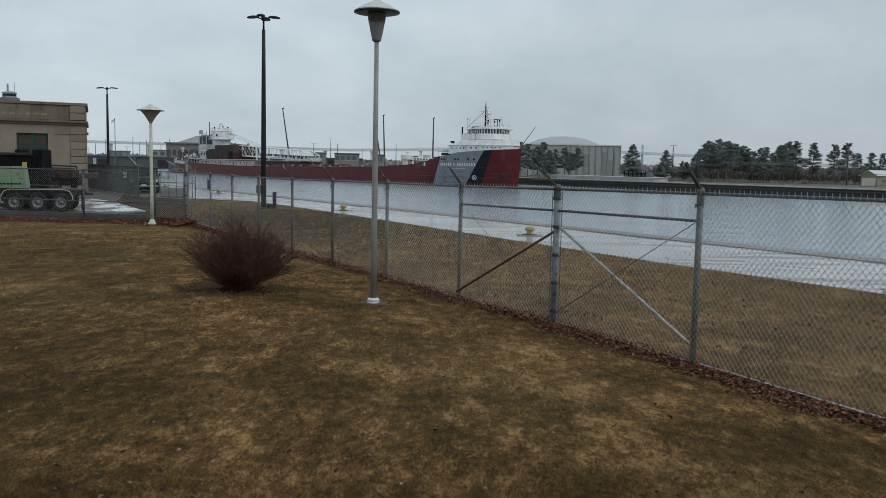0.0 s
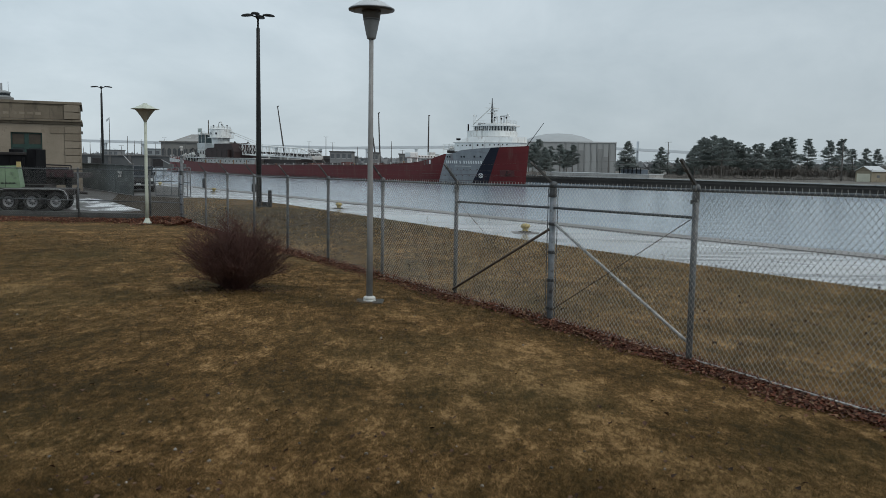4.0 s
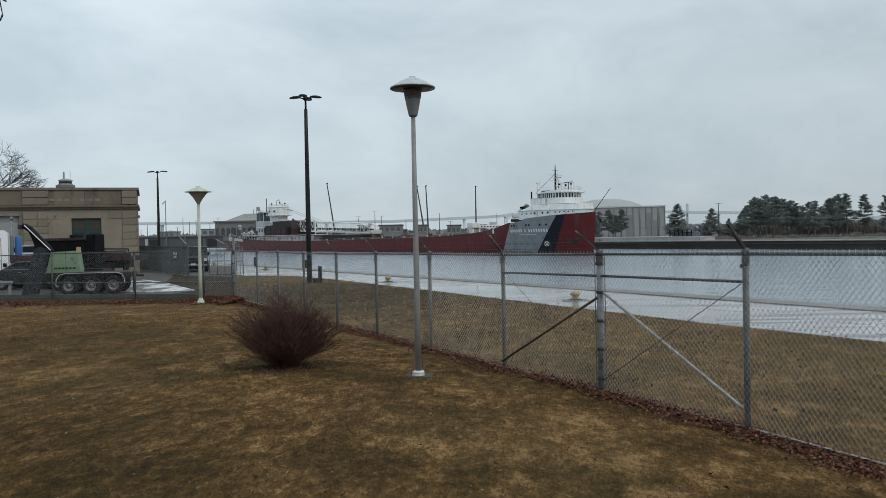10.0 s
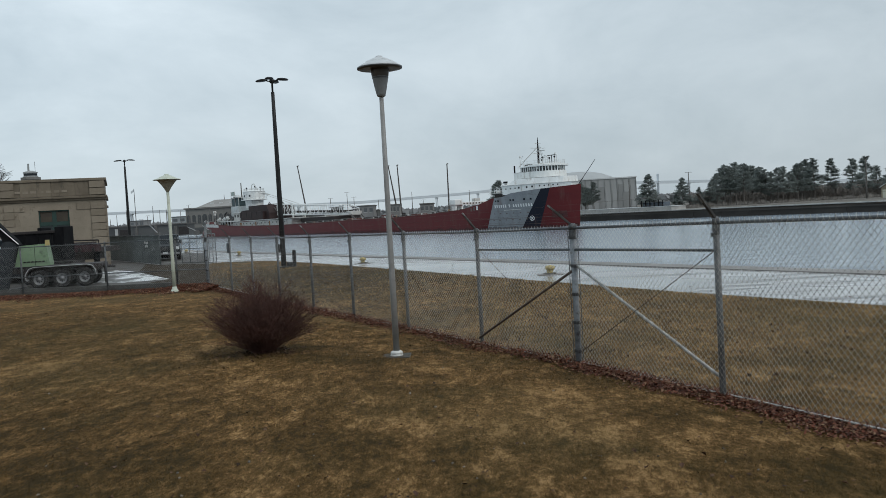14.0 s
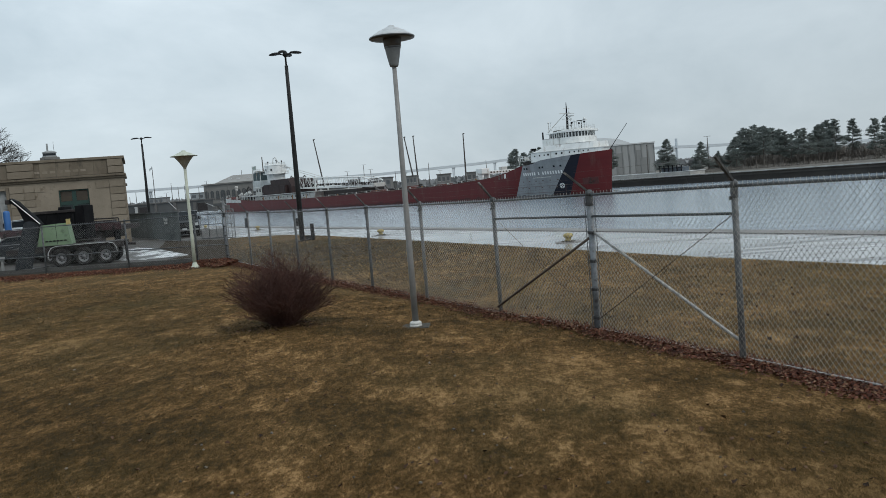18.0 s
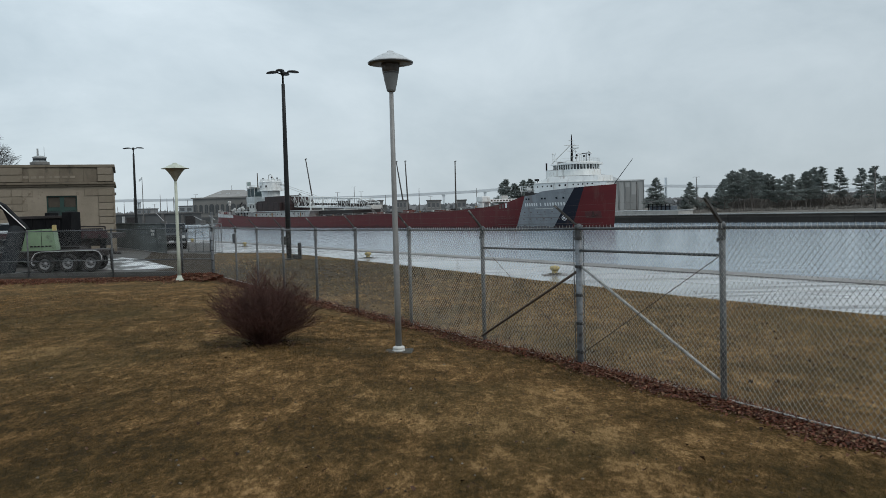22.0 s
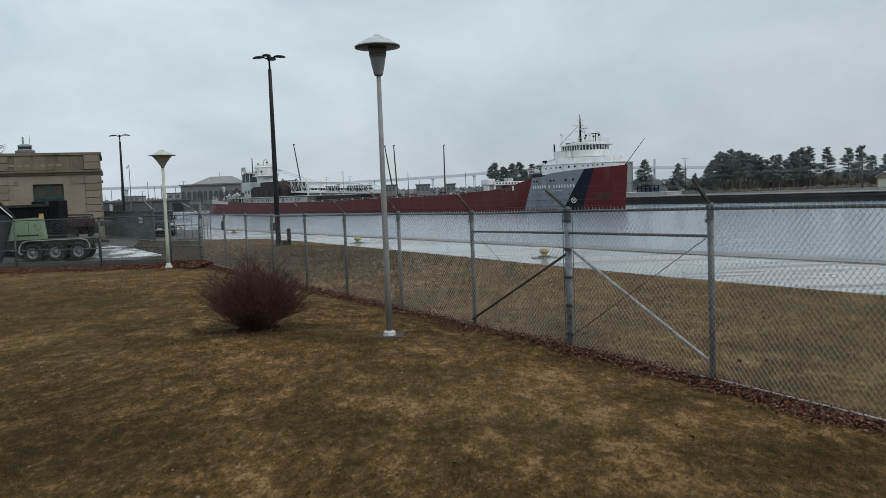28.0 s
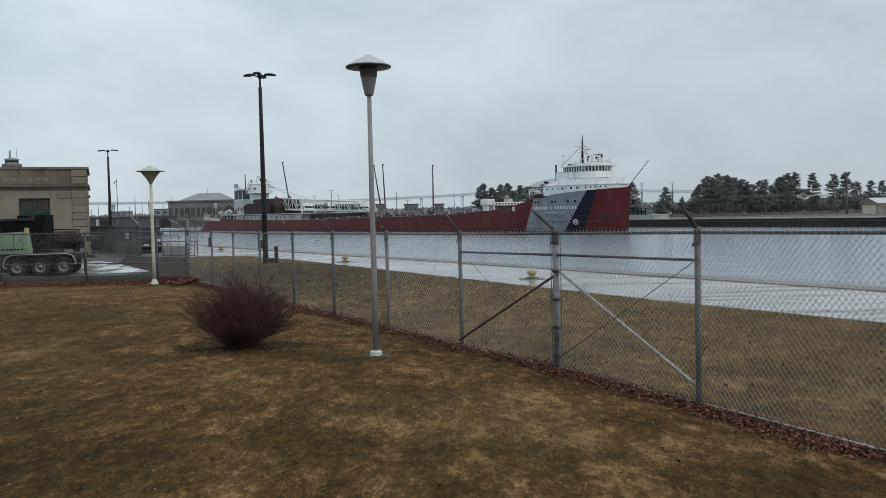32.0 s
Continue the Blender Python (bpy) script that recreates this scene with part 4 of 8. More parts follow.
# ---- the ship: x forward from the stem, y to port, z up from the water ----
SHEER = [(-234, 6.9), (-226, 6.4), (-213, 5.8), (-205, 5.3), (-195, 4.7), (-180, 4.25), (-150, 3.85), (-120, 3.95), (-96, 4.28), (-70, 4.4), (-50.6, 4.75), (-33, 5.7), (-26, 6.7), (-21.2, 7.8), (-20.5, 8.0), (-18.0, 8.1), (-16.2, 8.4), (-15.0, 8.85), (-14.1, 9.05), (-8, 9.6), (0, 10.15), (1.2, 10.25)]


def sheer(s):
    for (a, za), (b, zb) in zip(SHEER, SHEER[1:]):
        if s <= b:
            return za + (zb - za) * max(0.0, (s - a) / (b - a))
    return SHEER[-1][1]


def half_beam(s, z):
    k = max(0.0, min(1.0, z / 10.0))
    stem = 0.2 + 1.0 * k
    d = stem - s
    run = 31.0 - 9.0 * k
    b = 10.65
    if d < run:
        b *= 1 - (1 - max(0.0, d) / run) ** 2.1
    e = s + 234.0 + (0 if k > 0.35 else (0.35 - k) * 14)
    if e < 15:
        b *= math.sqrt(max(0.0, 1 - (1 - max(0.0, e) / 15) ** 2)) * 0.96 + 0.04 * min(1, e / 15)
    return max(0.02, b)


def hull_at(s, z, side=-1, out=0.0):
    """A point on the plating and its outward normal, in the ship's metres; side -1 is starboard."""
    b = half_beam(s, z)
    nx = (half_beam(s - 0.3, z) - half_beam(s + 0.3, z)) / 0.6
    nz = (half_beam(s, z - 0.3) - half_beam(s, z + 0.3)) / 0.6
    n = Vector((nx, 1.0, nz)).normalized()
    p = Vector((s, b, z)) + n * out
    return Vector((p.x, side * p.y, p.z)), Vector((n.x, side * n.y, n.z))


def hull_patch(bm, s0, s1, z0, z1, out=0.03, cols=1):
    """A thin plate that follows the starboard side."""
    top, low = [], []
    for i in range(cols + 1):
        s = s0 + (s1 - s0) * i / cols
        low.append((bm.verts.new(hull_at(s, z0, -1, out)[0]), bm.verts.new(hull_at(s, z0, -1, -0.02)[0])))
        top.append((bm.verts.new(hull_at(s, z1, -1, out)[0]), bm.verts.new(hull_at(s, z1, -1, -0.02)[0])))
    for i in range(cols):
        bm.faces.new((low[i][0], low[i + 1][0], top[i + 1][0], top[i][0]))
        bm.faces.new((top[i][0], top[i + 1][0], top[i + 1][1], top[i][1]))
        bm.faces.new((low[i][1], low[i + 1][1], low[i + 1][0], low[i][0]))
    bm.faces.new((low[0][1], low[0][0], top[0][0], top[0][1]))
    bm.faces.new((low[-1][0], low[-1][1], top[-1][1], top[-1][0]))


def rounded(aft, front, hw, z0, z1, blunt=1.0, inset=0.0, seg=14):
    """A deckhouse with a square back and a round front, as an outline and its two heights."""
    r = min(hw, (front - aft) * 0.8) * blunt
    c = front - r
    pts = [(aft, -hw), (c, -hw)]
    for i in range(1, seg):
        a = -math.pi / 2 + math.pi * i / seg
        pts.append((c + r * math.cos(a), hw * math.sin(a)))
    pts += [(c, hw), (aft, hw)]
    return prism(bmesh.new(), pts, z0, z1, "z")


def bow_house(aft, front, inset, z0, z1):
    """A deckhouse whose sides follow the plating below it."""
    ss = [aft + (front - aft) * i / 12 for i in range(13)]
    side = [(s, half_beam(s, 9.8) - inset) for s in ss]
    return prism(bmesh.new(), [(s, -b) for s, b in side] + [(s, b) for s, b in side[::-1]], z0, z1, "z")


def swept_bulwark(aft, front, inset):
    """A deck-high bulwark that follows the bow in plan and sweeps down to nothing at its after end."""
    bm = bmesh.new()
    n = 22
    low, top = [], []
    for side in (-1, 1):
        for i in range(n + 1):
            x = aft + (front - aft) * (i if side < 0 else n - i) / n
            w = max(0.6, half_beam(x, 9.8) - inset)
            k = min(1.0, max(0.0, (x - aft) / 5.2))
            low.append(bm.verts.new((x, side * (w + 0.35), 11.0)))
            top.append(bm.verts.new((x, side * w, 11.15 + 1.4 * k * k * (3 - 2 * k))))
    m = len(low)
    for i in range(m):
        j = (i + 1) % m
        bm.faces.new((low[i], low[j], top[j], top[i]))
    bm.faces.new(low[::-1])
    for i in range(n):
        bm.faces.new((top[i], top[i + 1], top[m - 2 - i], top[m - 1 - i]))
    bmesh.ops.recalc_face_normals(bm, faces=bm.faces[:])
    return bm


def round_edge(front, hw, aft, blunt, t):
    """A point on the round front, t from -1 (starboard back) to 1, and its heading."""
    r = min(hw, (front - aft) * 0.8) * blunt
    c = front - r
    straight = c - aft
    arc = math.pi * (r + hw) / 2
    tot = 2 * straight + arc
    d = (t + 1) / 2 * tot
    if d < straight:
        return (aft + d, -hw), -90.0
    if d > straight + arc:
        return (c - (d - straight - arc), hw), 90.0
    a = -math.pi / 2 + math.pi * (d - straight) / arc
    return (c + r * math.cos(a), hw * math.sin(a)), math.degrees(math.atan2(r * math.sin(a), hw * math.cos(a)))


def rail(bm, pts, h=1.05, r=0.035, every=1):
    for a, b in zip(pts, pts[1:]):
        for f in (0.5, 1.0):
            up = Vector((0, 0, h * f))
            tube(bm, Vector(a) + up, Vector(b) + up, r, r, 4, False)
    for p in pts[::every]:
        tube(bm, p, Vector(p) + Vector((0, 0, h)), r, r, 4, False)


SHIP_AT = Vector((34.45, 202.50, WATER_Z))
HEAD = Vector((0.6159, -0.7878, 0)).normalized()
SHIP_TURN = math.degrees(math.atan2(HEAD.y, HEAD.x))


def build_ship():
    ship = thing("ship", "long red lake freighter with white pilothouse, gliding along the canal", "ship")
    # hull plating
    ss = [-234.0, -233.6, -233, -232, -230, -227, -223, -219, -212, -200, -190, -170, -150, -130, -110, -95, -80, -70, -60, -52, -45, -39, -33, -29, -26, -23.5, -21.2, -20.5, -18.5, -17, -16.2, -15.6, -15.1, -14.6, -14.1, -13.6, -12, -10, -8, -6.5, -5, -3.8, -2.7, -1.8, -1.1, -0.5, 0.0, 0.4, 0.8, 1.1]
    bm = bmesh.new()
    rows = []
    nz = 10
    for side in (-1, 1):
        grid = []
        for s in ss:
            top = sheer(s)
            col = []
            for k in range(nz + 1):
                z = -1.2 + (top + 1.2) * k / nz
                st = min(s, 0.2 + max(0.0, min(1.0, z / 10.0)) * 1.0)
                b = half_beam(st, z) if st > -233.9 else half_beam(-233.9, z) * 0.6
                col.append(bm.verts.new((st, side * b, z)))
            grid.append(col)
        for a, b in zip(grid, grid[1:]):
            for k in range(nz):
                f = (a[k], b[k], b[k + 1], a[k + 1])
                bm.faces.new(f if side < 0 else f[::-1])
        rows.append(grid)
    for k in range(nz):
        bm.faces.new((rows[0][0][k], rows[0][0][k + 1], rows[1][0][k + 1], rows[1][0][k]))
        bm.faces.new((rows[0][-1][k], rows[1][-1][k], rows[1][-1][k + 1], rows[0][-1][k + 1]))
    hull = part("hull", bm, M_hull, ship, "red plating with a grey panel and dark blue slash at the bow", smooth=False)
    # deck a little below the rail
    bm = bmesh.new()
    prev = None
    for s in ss[1:]:
        z = sheer(s) - (0.9 if s < -16 else 1.0)
        b = half_beam(min(s, 0.9), max(0, z)) - 0.05
        cur = [bm.verts.new((s, -b, z)), bm.verts.new((s, b, z))]
        if prev:
            bm.faces.new((prev[0], cur[0], cur[1], prev[1]))
        prev = cur
    part("deck", bm, M_deck, ship, "oxide-red weather deck")
    # white sheer stripe at the after end and rubbing strakes
    bm = bmesh.new()
    for i in range(12):
        s = -233.0 + i * 2.3
        top = sheer(s + 1.15)
        hull_patch(bm, s, s + 2.3, top - 2.0 + 0.06 * i, top - 0.02, 0.03)
    part("stern_bulwark", bm, M_dirtywhite, ship, "dirty white stern bulwark")
    for z0 in (1.0, 2.6):
        bm = bmesh.new()
        for i in range(20):
            s = -30 + i * 1.4
            hull_patch(bm, s, s + 1.4, z0, z0 + 0.07, 0.05)
        part("plate_seam", bm, M_seam, hull)
    bm = bmesh.new()
    for i in range(36):
        s = -216 + i * 5.2
        za, zb = sheer(s), sheer(s + 5.2)
        box(bm, s, s + 5.2, -10.72, -10.55, min(za, zb) - 0.05, min(za, zb) + 0.14)
    tagged(part("gunwale_bar", bm, M_deck, hull), kind="stuff")
    # hatches along the spar deck, with coaming, and deck fittings seen over the rail
    me = bpy.data.meshes.new("hatch_cover")
    bm = box(bmesh.new(), -2.0, 2.0, -7.0, 7.0, 0, 1.05, 0.08)
    bm.to_mesh(me)
    bm.free()
    me.materials.append(M_deck)
    for i in range(20):
        s = -44 - i * 7.3
        piece("hatch_cover", me, ship, pose(s, 0, sheer(s) - 0.9))
    for i in range(26):
        s = -40 - i * 6.6
        bm = bmesh.new()
        z = sheer(s) - 0.6
        lathe(bm, [(0.16, z), (0.16, z + 0.9), (0.24, z + 0.95), (0.24, z + 1.1), (0.08, z + 1.18)], 8, (s, -9.9, 0))
        part("deck_vent", bm, M_dirtywhite if i % 4 else M_rustpaint, ship)
    bm = bmesh.new()
    rail(bm, [(-36 - 4.0 * i, -10.3, sheer(-36 - 4.0 * i) - 0.3) for i in range(44)], 0.95, 0.03)
    part("deck_rail", bm, M_dirtywhite, ship)
    # forecastle: white house on the sheer, swept bulwark round the bridge deck, round-fronted pilothouse
    front = part("forecastle_house", bow_house(-16.8, -0.7, 0.35, 8.7, 10.95), M_white, ship, "white forecastle house")
    for i, x in enumerate((-15.6, -14.2, -12.9, -11.9, -9.9, -8.6, -6.9, -5.9, -5.0, -4.1, -3.2)):
        y = 0.33 - half_beam(x, 9.8)
        a = -90 + math.degrees(math.atan((half_beam(x - 0.3, 9.8) - half_beam(x + 0.3, 9.8)) / 0.6))
        k = 1.0 if i in (3, 4, 5) else 0.72
        bm = lathe(bmesh.new(), [(0.30 * k, 0), (0.30 * k, 0.06), (0.24 * k, 0.06), (0.24 * k, 0.03), (0, 0.03)], 12)
        port = part("porthole", bm, M_dirtywhite, front, at=pose(x, y, 10.18 + 0.028 * (x + 15.6), 0, 90, a))
        bm = lathe(bmesh.new(), [(0.238 * k, 0.035), (0.23 * k, 0.045), (0, 0.045)], 12)
        part("porthole_glass", bm, M_glass, port)
    part("deck_edge", bow_house(-17.2, -0.4, 0.12, 10.95, 11.08), M_dirtywhite, front)
    part("house_buttress", box(bmesh.new(), -11.35, -11.15, 0.20 - half_beam(-11.2, 9.8), 0.5 - half_beam(-11.2, 9.8), 9.4, 10.95), M_dirtywhite, front)
    br = part("bridge_deck_bulwark", swept_bulwark(-16.9, -2.3, 0.75), M_white, ship, "white bulwark sweeping up round the bridge deck")
    bm = bmesh.new()
    for i in range(11):
        x = -11.4 + 0.78 * i
        w = half_beam(x, 9.8) - 0.75
        w2 = half_beam(x + 0.78, 9.8) - 0.75
        tube(bm, (x, -w, 12.55), (x + 0.78, -w2, 12.55), 0.07, 0.07, 6)
    part("bulwark_cap", bm, M_dirtywhite, br)
    low = part("pilothouse", rounded(-16.8, -5.7, 5.05, 11.1, 14.15, 0.9), M_white, ship, "white round-fronted pilothouse")
    part("wing_wall", box(bmesh.new(), -17.0, -11.4, -5.6, -5.1, 12.4, 14.2, 0.05), M_white, low)
    part("wing_cap", box(bmesh.new(), -17.1, -11.3, -5.68, -5.02, 14.2, 14.28), M_dirtywhite, low)
    win = part("window_band", rounded(-15.3, -6.2, 4.70, 14.15, 15.4, 0.9), M_pilotglass, low, "dark ring of pilothouse windows")
    for i in range(30):
        (x, y), a = round_edge(-6.15, 4.76, -15.3, 0.9, -1 + 2 * (i + 0.5) / 30)
        bm = box(bmesh.new(), -0.06, 0.07, -0.12 - 0.1 * (i % 5 == 2), 0.12, 14.1, 15.42)
        part("window_post", bm, M_white, win, at=pose(x, y, 0, 0, 0, a))
    part("window_sill", rounded(-15.4, -6.05, 4.86, 14.1, 14.22, 0.9), M_white, win)
    for i in range(5):
        (x, y), a = round_edge(-6.2, 4.72, -15.3, 0.9, -0.72 + 0.24 * i)
        part("curtain", box(bmesh.new(), 0.0, 0.03, -0.22, 0.22, 14.7, 15.3), M_dirtywhite, win, at=pose(x, y, 0, 0, 0, a))
    roof = part("pilothouse_roof", rounded(-12.6, -5.1, 5.75, 15.42, 15.78, 0.95), M_white, ship, "white overhanging pilothouse roof with a curved visor")
    part("after_roof", rounded(-15.7, -8.0, 5.2, 15.40, 15.58, 0.3), M_white, roof)
    part("roof_crown", rounded(-12.2, -5.9, 4.9, 15.78, 16.0, 0.95), M_white, roof)
    part("roof_crest", rounded(-11.6, -6.8, 3.8, 16.0, 16.2, 0.95), M_white, roof)
    part("roof_locker", box(bmesh.new(), -14.9, -11.6, -3.6, -1.6, 15.6, 16.25, 0.05), M_farpole, roof)
    bm = bmesh.new()
    pts = []
    for i in range(19):
        (x, y), a = round_edge(-6.0, 4.7, -15.4, 0.9, -1 + 2 * i / 18)
        pts.append((x, y, 15.85))
    rail(bm, pts, 1.1, 0.025)
    part("roof_rail", bm, M_dirtywhite, roof)
    # mast and its gear
    mast = part("mast", lathe(bmesh.new(), [(0.27, 16.0), (0.24, 18.5), (0.18, 21.0), (0.08, 23.1), (0.0, 23.2)], 10, (-13.4, 0, 0)), M_black, ship, "dark tapering signal mast", smooth=True)
    for z, w in ((20.4, 2.6), (19.0, 1.7), (21.6, 1.0)):
        bm = bmesh.new()
        tube(bm, (-13.4, -w, z), (-13.4, w, z), 0.07, 0.07, 6)
        part("yard", bm, M_dirtywhite, mast)
    for a, b in (((-13.4, 0, 20.8), (-17.0, -3.6, 15.9)), ((-13.4, 0, 21.0), (-17.2, 3.2, 15.9))):
        bm = tube(bmesh.new(), a, b, 0.10, 0.10, 6)
        part("mast_stay", bm, M_dirtywhite, mast)
    bm = tube(bmesh.new(), (-13.0, 0, 19.0), (-10.4, -1.6, 19.4), 0.06, 0.06, 6)
    box(bm, -12.2, -9.4, -1.75, -1.45, 19.35, 19.6)
    part("radar_bar", bm, M_dirtywhite, mast)
    for x, y, h, r in ((-9.4, -2.6, 1.3, 0.06), (-8.6, -3.2, 1.9, 0.06), (-7.8, -3.0, 2.3, 0.06), (-6.3, -1.2, 1.9, 0.08), (-11.0, 3.6, 3.2, 0.05), (-15.4, -4.6, 2.6, 0.07), (-15.6, 2.6, 4.6, 0.04), (-6.9, -2.4, 1.6, 0.06), (-10.4, -1.6, 3.0, 0.05), (-11.9, 1.8, 2.4, 0.05), (-8.8, 2.0, 2.6, 0.05)):
        bm = tube(bmesh.new(), (x, y, 15.7), (x, y, 15.7 + h), r, r, 6)
        ant = part("antenna", bm, M_dirtywhite, roof)
        bm = lathe(bmesh.new(), [(0.0, -0.26), (0.22, -0.16), (0.26, 0.05), (0.16, 0.24), (0, 0.28)], 8, (x, y, 15.7 + h))
        part("antenna_dome", bm, M_black if h < 2.0 else M_white, ant, smooth=True)
    bm = bmesh.new()
    line(bm, [(-15.6, -3.2, 15.6), (-16.3, -3.2, 18.0), (-15.9, -3.2, 18.6)], 0.09, 6)
    part("horn_bracket", bm, M_white, roof)
    bm = box(bmesh.new(), -9.6, -6.9, -0.5, -0.15, 18.05, 18.22, 0.04)
    tube(bm, (-8.2, -0.3, 16.1), (-8.2, -0.3, 18.1), 0.10, 0.10, 6)
    part("radar_scanner", bm, M_black, roof)
    for x, z in ((-12.6, 20.3), (-12.2, 18.6), (-11.4, 17.6)):
        bm = tube(bmesh.new(), (-13.4, -0.2, z), (x + 1.6, -1.2, z + 0.1), 0.05, 0.05, 5)
        tube(bm, (x + 1.0, -1.0, z - 0.3), (x + 1.0, -1.0, z + 0.6), 0.07, 0.05, 5)
        part("signal_arm", bm, M_dirtywhite, mast)
    for x, y, h in ((-18.4, -4.0, 16.2), (-17.6, -2.0, 13.6), (-20.6, -1.4, 13.0)):
        bm = tube(bmesh.new(), (x, y, 9.0), (x, y, h), 0.22, 0.20, 8)
        part("exhaust_pipe", bm, M_black, ship, "black exhaust pipe", smooth=True)
    part("after_locker", box(bmesh.new(), -20.6, -16.9, -5.4, 5.4, 8.0, 10.7, 0.1), M_white, ship)
    for x, y, h in ((-21.6, -7.4, 10.3), (-20.4, -8.2, 9.9), (-19.0, -7.0, 10.5), (-18.0, -8.3, 10.1)):
        part("deck_winch", lathe(bmesh.new(), [(0.5, 9.2), (0.55, h - 0.5), (0.75, h - 0.4), (0.75, h - 0.15), (0.3, h)], 12, (x, y, 0)), M_dirtywhite, ship)
    part("searchlight", box(bmesh.new(), -19.2, -18.3, -7.5, -6.7, 11.75, 12.25, 0.08), M_black, ship)
    part("searchlight_post", tube(bmesh.new(), (-18.6, -7.0, 10.9), (-18.6, -7.0, 11.8), 0.09, 0.09, 6), M_black, ship)
    # no recess is cut; a solid dark box gives its shade
    part("recess_shade_box", box(bmesh.new(), -20.4, -16.2, -9.6, -8.6, 8.25, 9.0), M_chassis, ship, "dark block standing for the shade in the mooring recess")
    part("recess_deck", box(bmesh.new(), -21.4, -16.4, -10.0, 9.8, 9.22, 9.36), M_dirtywhite, ship)
    bm = bmesh.new()
    rail(bm, [(-22.2, -9.3, 8.3), (-22.2, -9.6, 9.36), (-21.2, -9.8, 9.36), (-20.2, -9.8, 9.36), (-19.2, -9.8, 9.36), (-18.2, -9.7, 9.36), (-17.2, -9.6, 9.36)], 1.15, 0.055)
    part("bulwark_rail", bm, M_white, ship)
    bm = bmesh.new()
    rail(bm, [(-20.6, -6.0, 10.7), (-19.0, -6.0, 10.7), (-17.4, -6.0, 10.7)], 0.9, 0.05)
    part("deck_rail", bm, M_white, ship)
    bm = tube(bmesh.new(), (0.4, 0, 10.2), (6.2, 0.1, 15.9), 0.095, 0.06, 8)
    part("steering_pole", bm, M_black, ship, "dark steering pole raked over the stem", smooth=True)
    # thin plate on the plating; the pocket's shade is its dark red
    bm = bmesh.new()
    hull_patch(bm, -5.2, -2.0, 2.3, 3.9, 0.05, 3)
    pocket = part("anchor_pocket", bm, M_pocket, hull, "anchor pocket plate with its shade in the colour")
    p, n = hull_at(-3.6, 3.2, -1, 0.12)
    bm = bmesh.new()
    tube(bm, p + Vector((0, 0, 0.7)), p - Vector((0, 0, 0.6)), 0.13, 0.13, 6)
    tube(bm, p + Vector((-0.9, -0.15, -0.1)), p - Vector((0.0, 0.0, 0.6)), 0.15, 0.12, 6)
    tube(bm, p + Vector((0.9, 0.35, -0.1)), p - Vector((0.0, 0.0, 0.6)), 0.15, 0.12, 6)
    part("anchor", bm, M_anchor, pocket)
    # white ring with a cross: the bow-thruster mark
    p, n = hull_at(-9.9, 2.45, -1, 0.06)
    q = n.to_track_quat("Z", "Y").to_matrix().to_4x4()
    bm = lathe(bmesh.new(), [(0.52, 0), (0.66, 0), (0.66, 0.03), (0.52, 0.03), (0.52, 0)], 20)
    for a in (45, 135):
        t = bmesh.new()
        box(t, -0.56, 0.56, -0.08, 0.08, 0, 0.03)
        t.transform(Matrix.Rotation(radians(a), 4, "Z"))
        me = bpy.data.meshes.new("tmp")
        t.to_mesh(me)
        t.free()
        bm.from_mesh(me)
        bpy.data.meshes.remove(me)
    part("thruster_mark", bm, M_paint, hull, "white painted ring with a cross", at=Matrix.Translation(p) @ q)
    # rows of ports in the grey panel, lettering as plain bars, freeing ports
    for s, z in ((-19.2, 7.25), (-18.4, 7.25), (-14.6, 7.3), (-13.8, 7.3), (-10.9, 7.35), (-9.3, 7.35)):
        bm = bmesh.new()
        hull_patch(bm, s - 0.22, s + 0.22, z - 0.22, z + 0.22, 0.04)
        part("port_light", bm, M_glass, hull)
    words = ((-19.8, 6), (-15.4, 1), (-14.2, 8))
    for s0, k in words:
        for i in range(k):
            bm = bmesh.new()
            s = s0 + i * 0.66
            hull_patch(bm, s + 0.04, s + 0.36, 5.5, 6.25, 0.04)
            part("lettering_bar", bm, M_paint, hull)
    bm = bmesh.new()
    hull_patch(bm, -17.0, -12.2, 4.75, 4.9, 0.04, 5)
    part("lettering_bar", bm, M_dirtywhite, hull)
    for z in (3.9, 2.2):
        for i in range(6):
            bm = bmesh.new()
            s = -21.5 + 1.9 * i + z * 0.3
            hull_patch(bm, s, s + 0.35, z, z + 0.22, 0.04)
            part("freeing_port", bm, M_seam, hull)
    for i in range(3):
        bm = bmesh.new()
        hull_patch(bm, -29.4 + i * 1.2, -28.7 + i * 1.2, 5.0 + 0.15 * i, 6.0 + 0.2 * i, 0.04)
        part("lettering_bar", bm, M_seam if i < 2 else M_paint, hull)
    # after end: low stained house, dark casing, round tower, stack and its platforms
    house = part("after_house", prism(bmesh.new(), [(-194, 3.6), (-194, 5.95), (-138.0, 5.95), (-139.6, 3.6)], -8.9, 8.9), M_dirtywhite, ship, "low stained white after house")
    bm = bmesh.new()
    for i in range(12):
        xa, xb = -207.5 + 5.85 * i, -207.5 + 5.85 * (i + 1)
        za, zb = 6.15 + 0.35 * max(0.0, (-190 - xa) / 18), 6.15 + 0.35 * max(0.0, (-190 - xb) / 18)
        prism(bm, [(xa, za), (xa, za + 0.28), (xb, zb + 0.28), (xb, zb)], -9.7, 9.7)
    part("boat_deck", bm, M_dirtywhite, house)
    for i in range(14):
        part("house_window", box(bmesh.new(), -190 + 3.5 * i, -189.45 + 3.5 * i, -8.97, -8.86, 4.85, 5.4), M_glass, house)
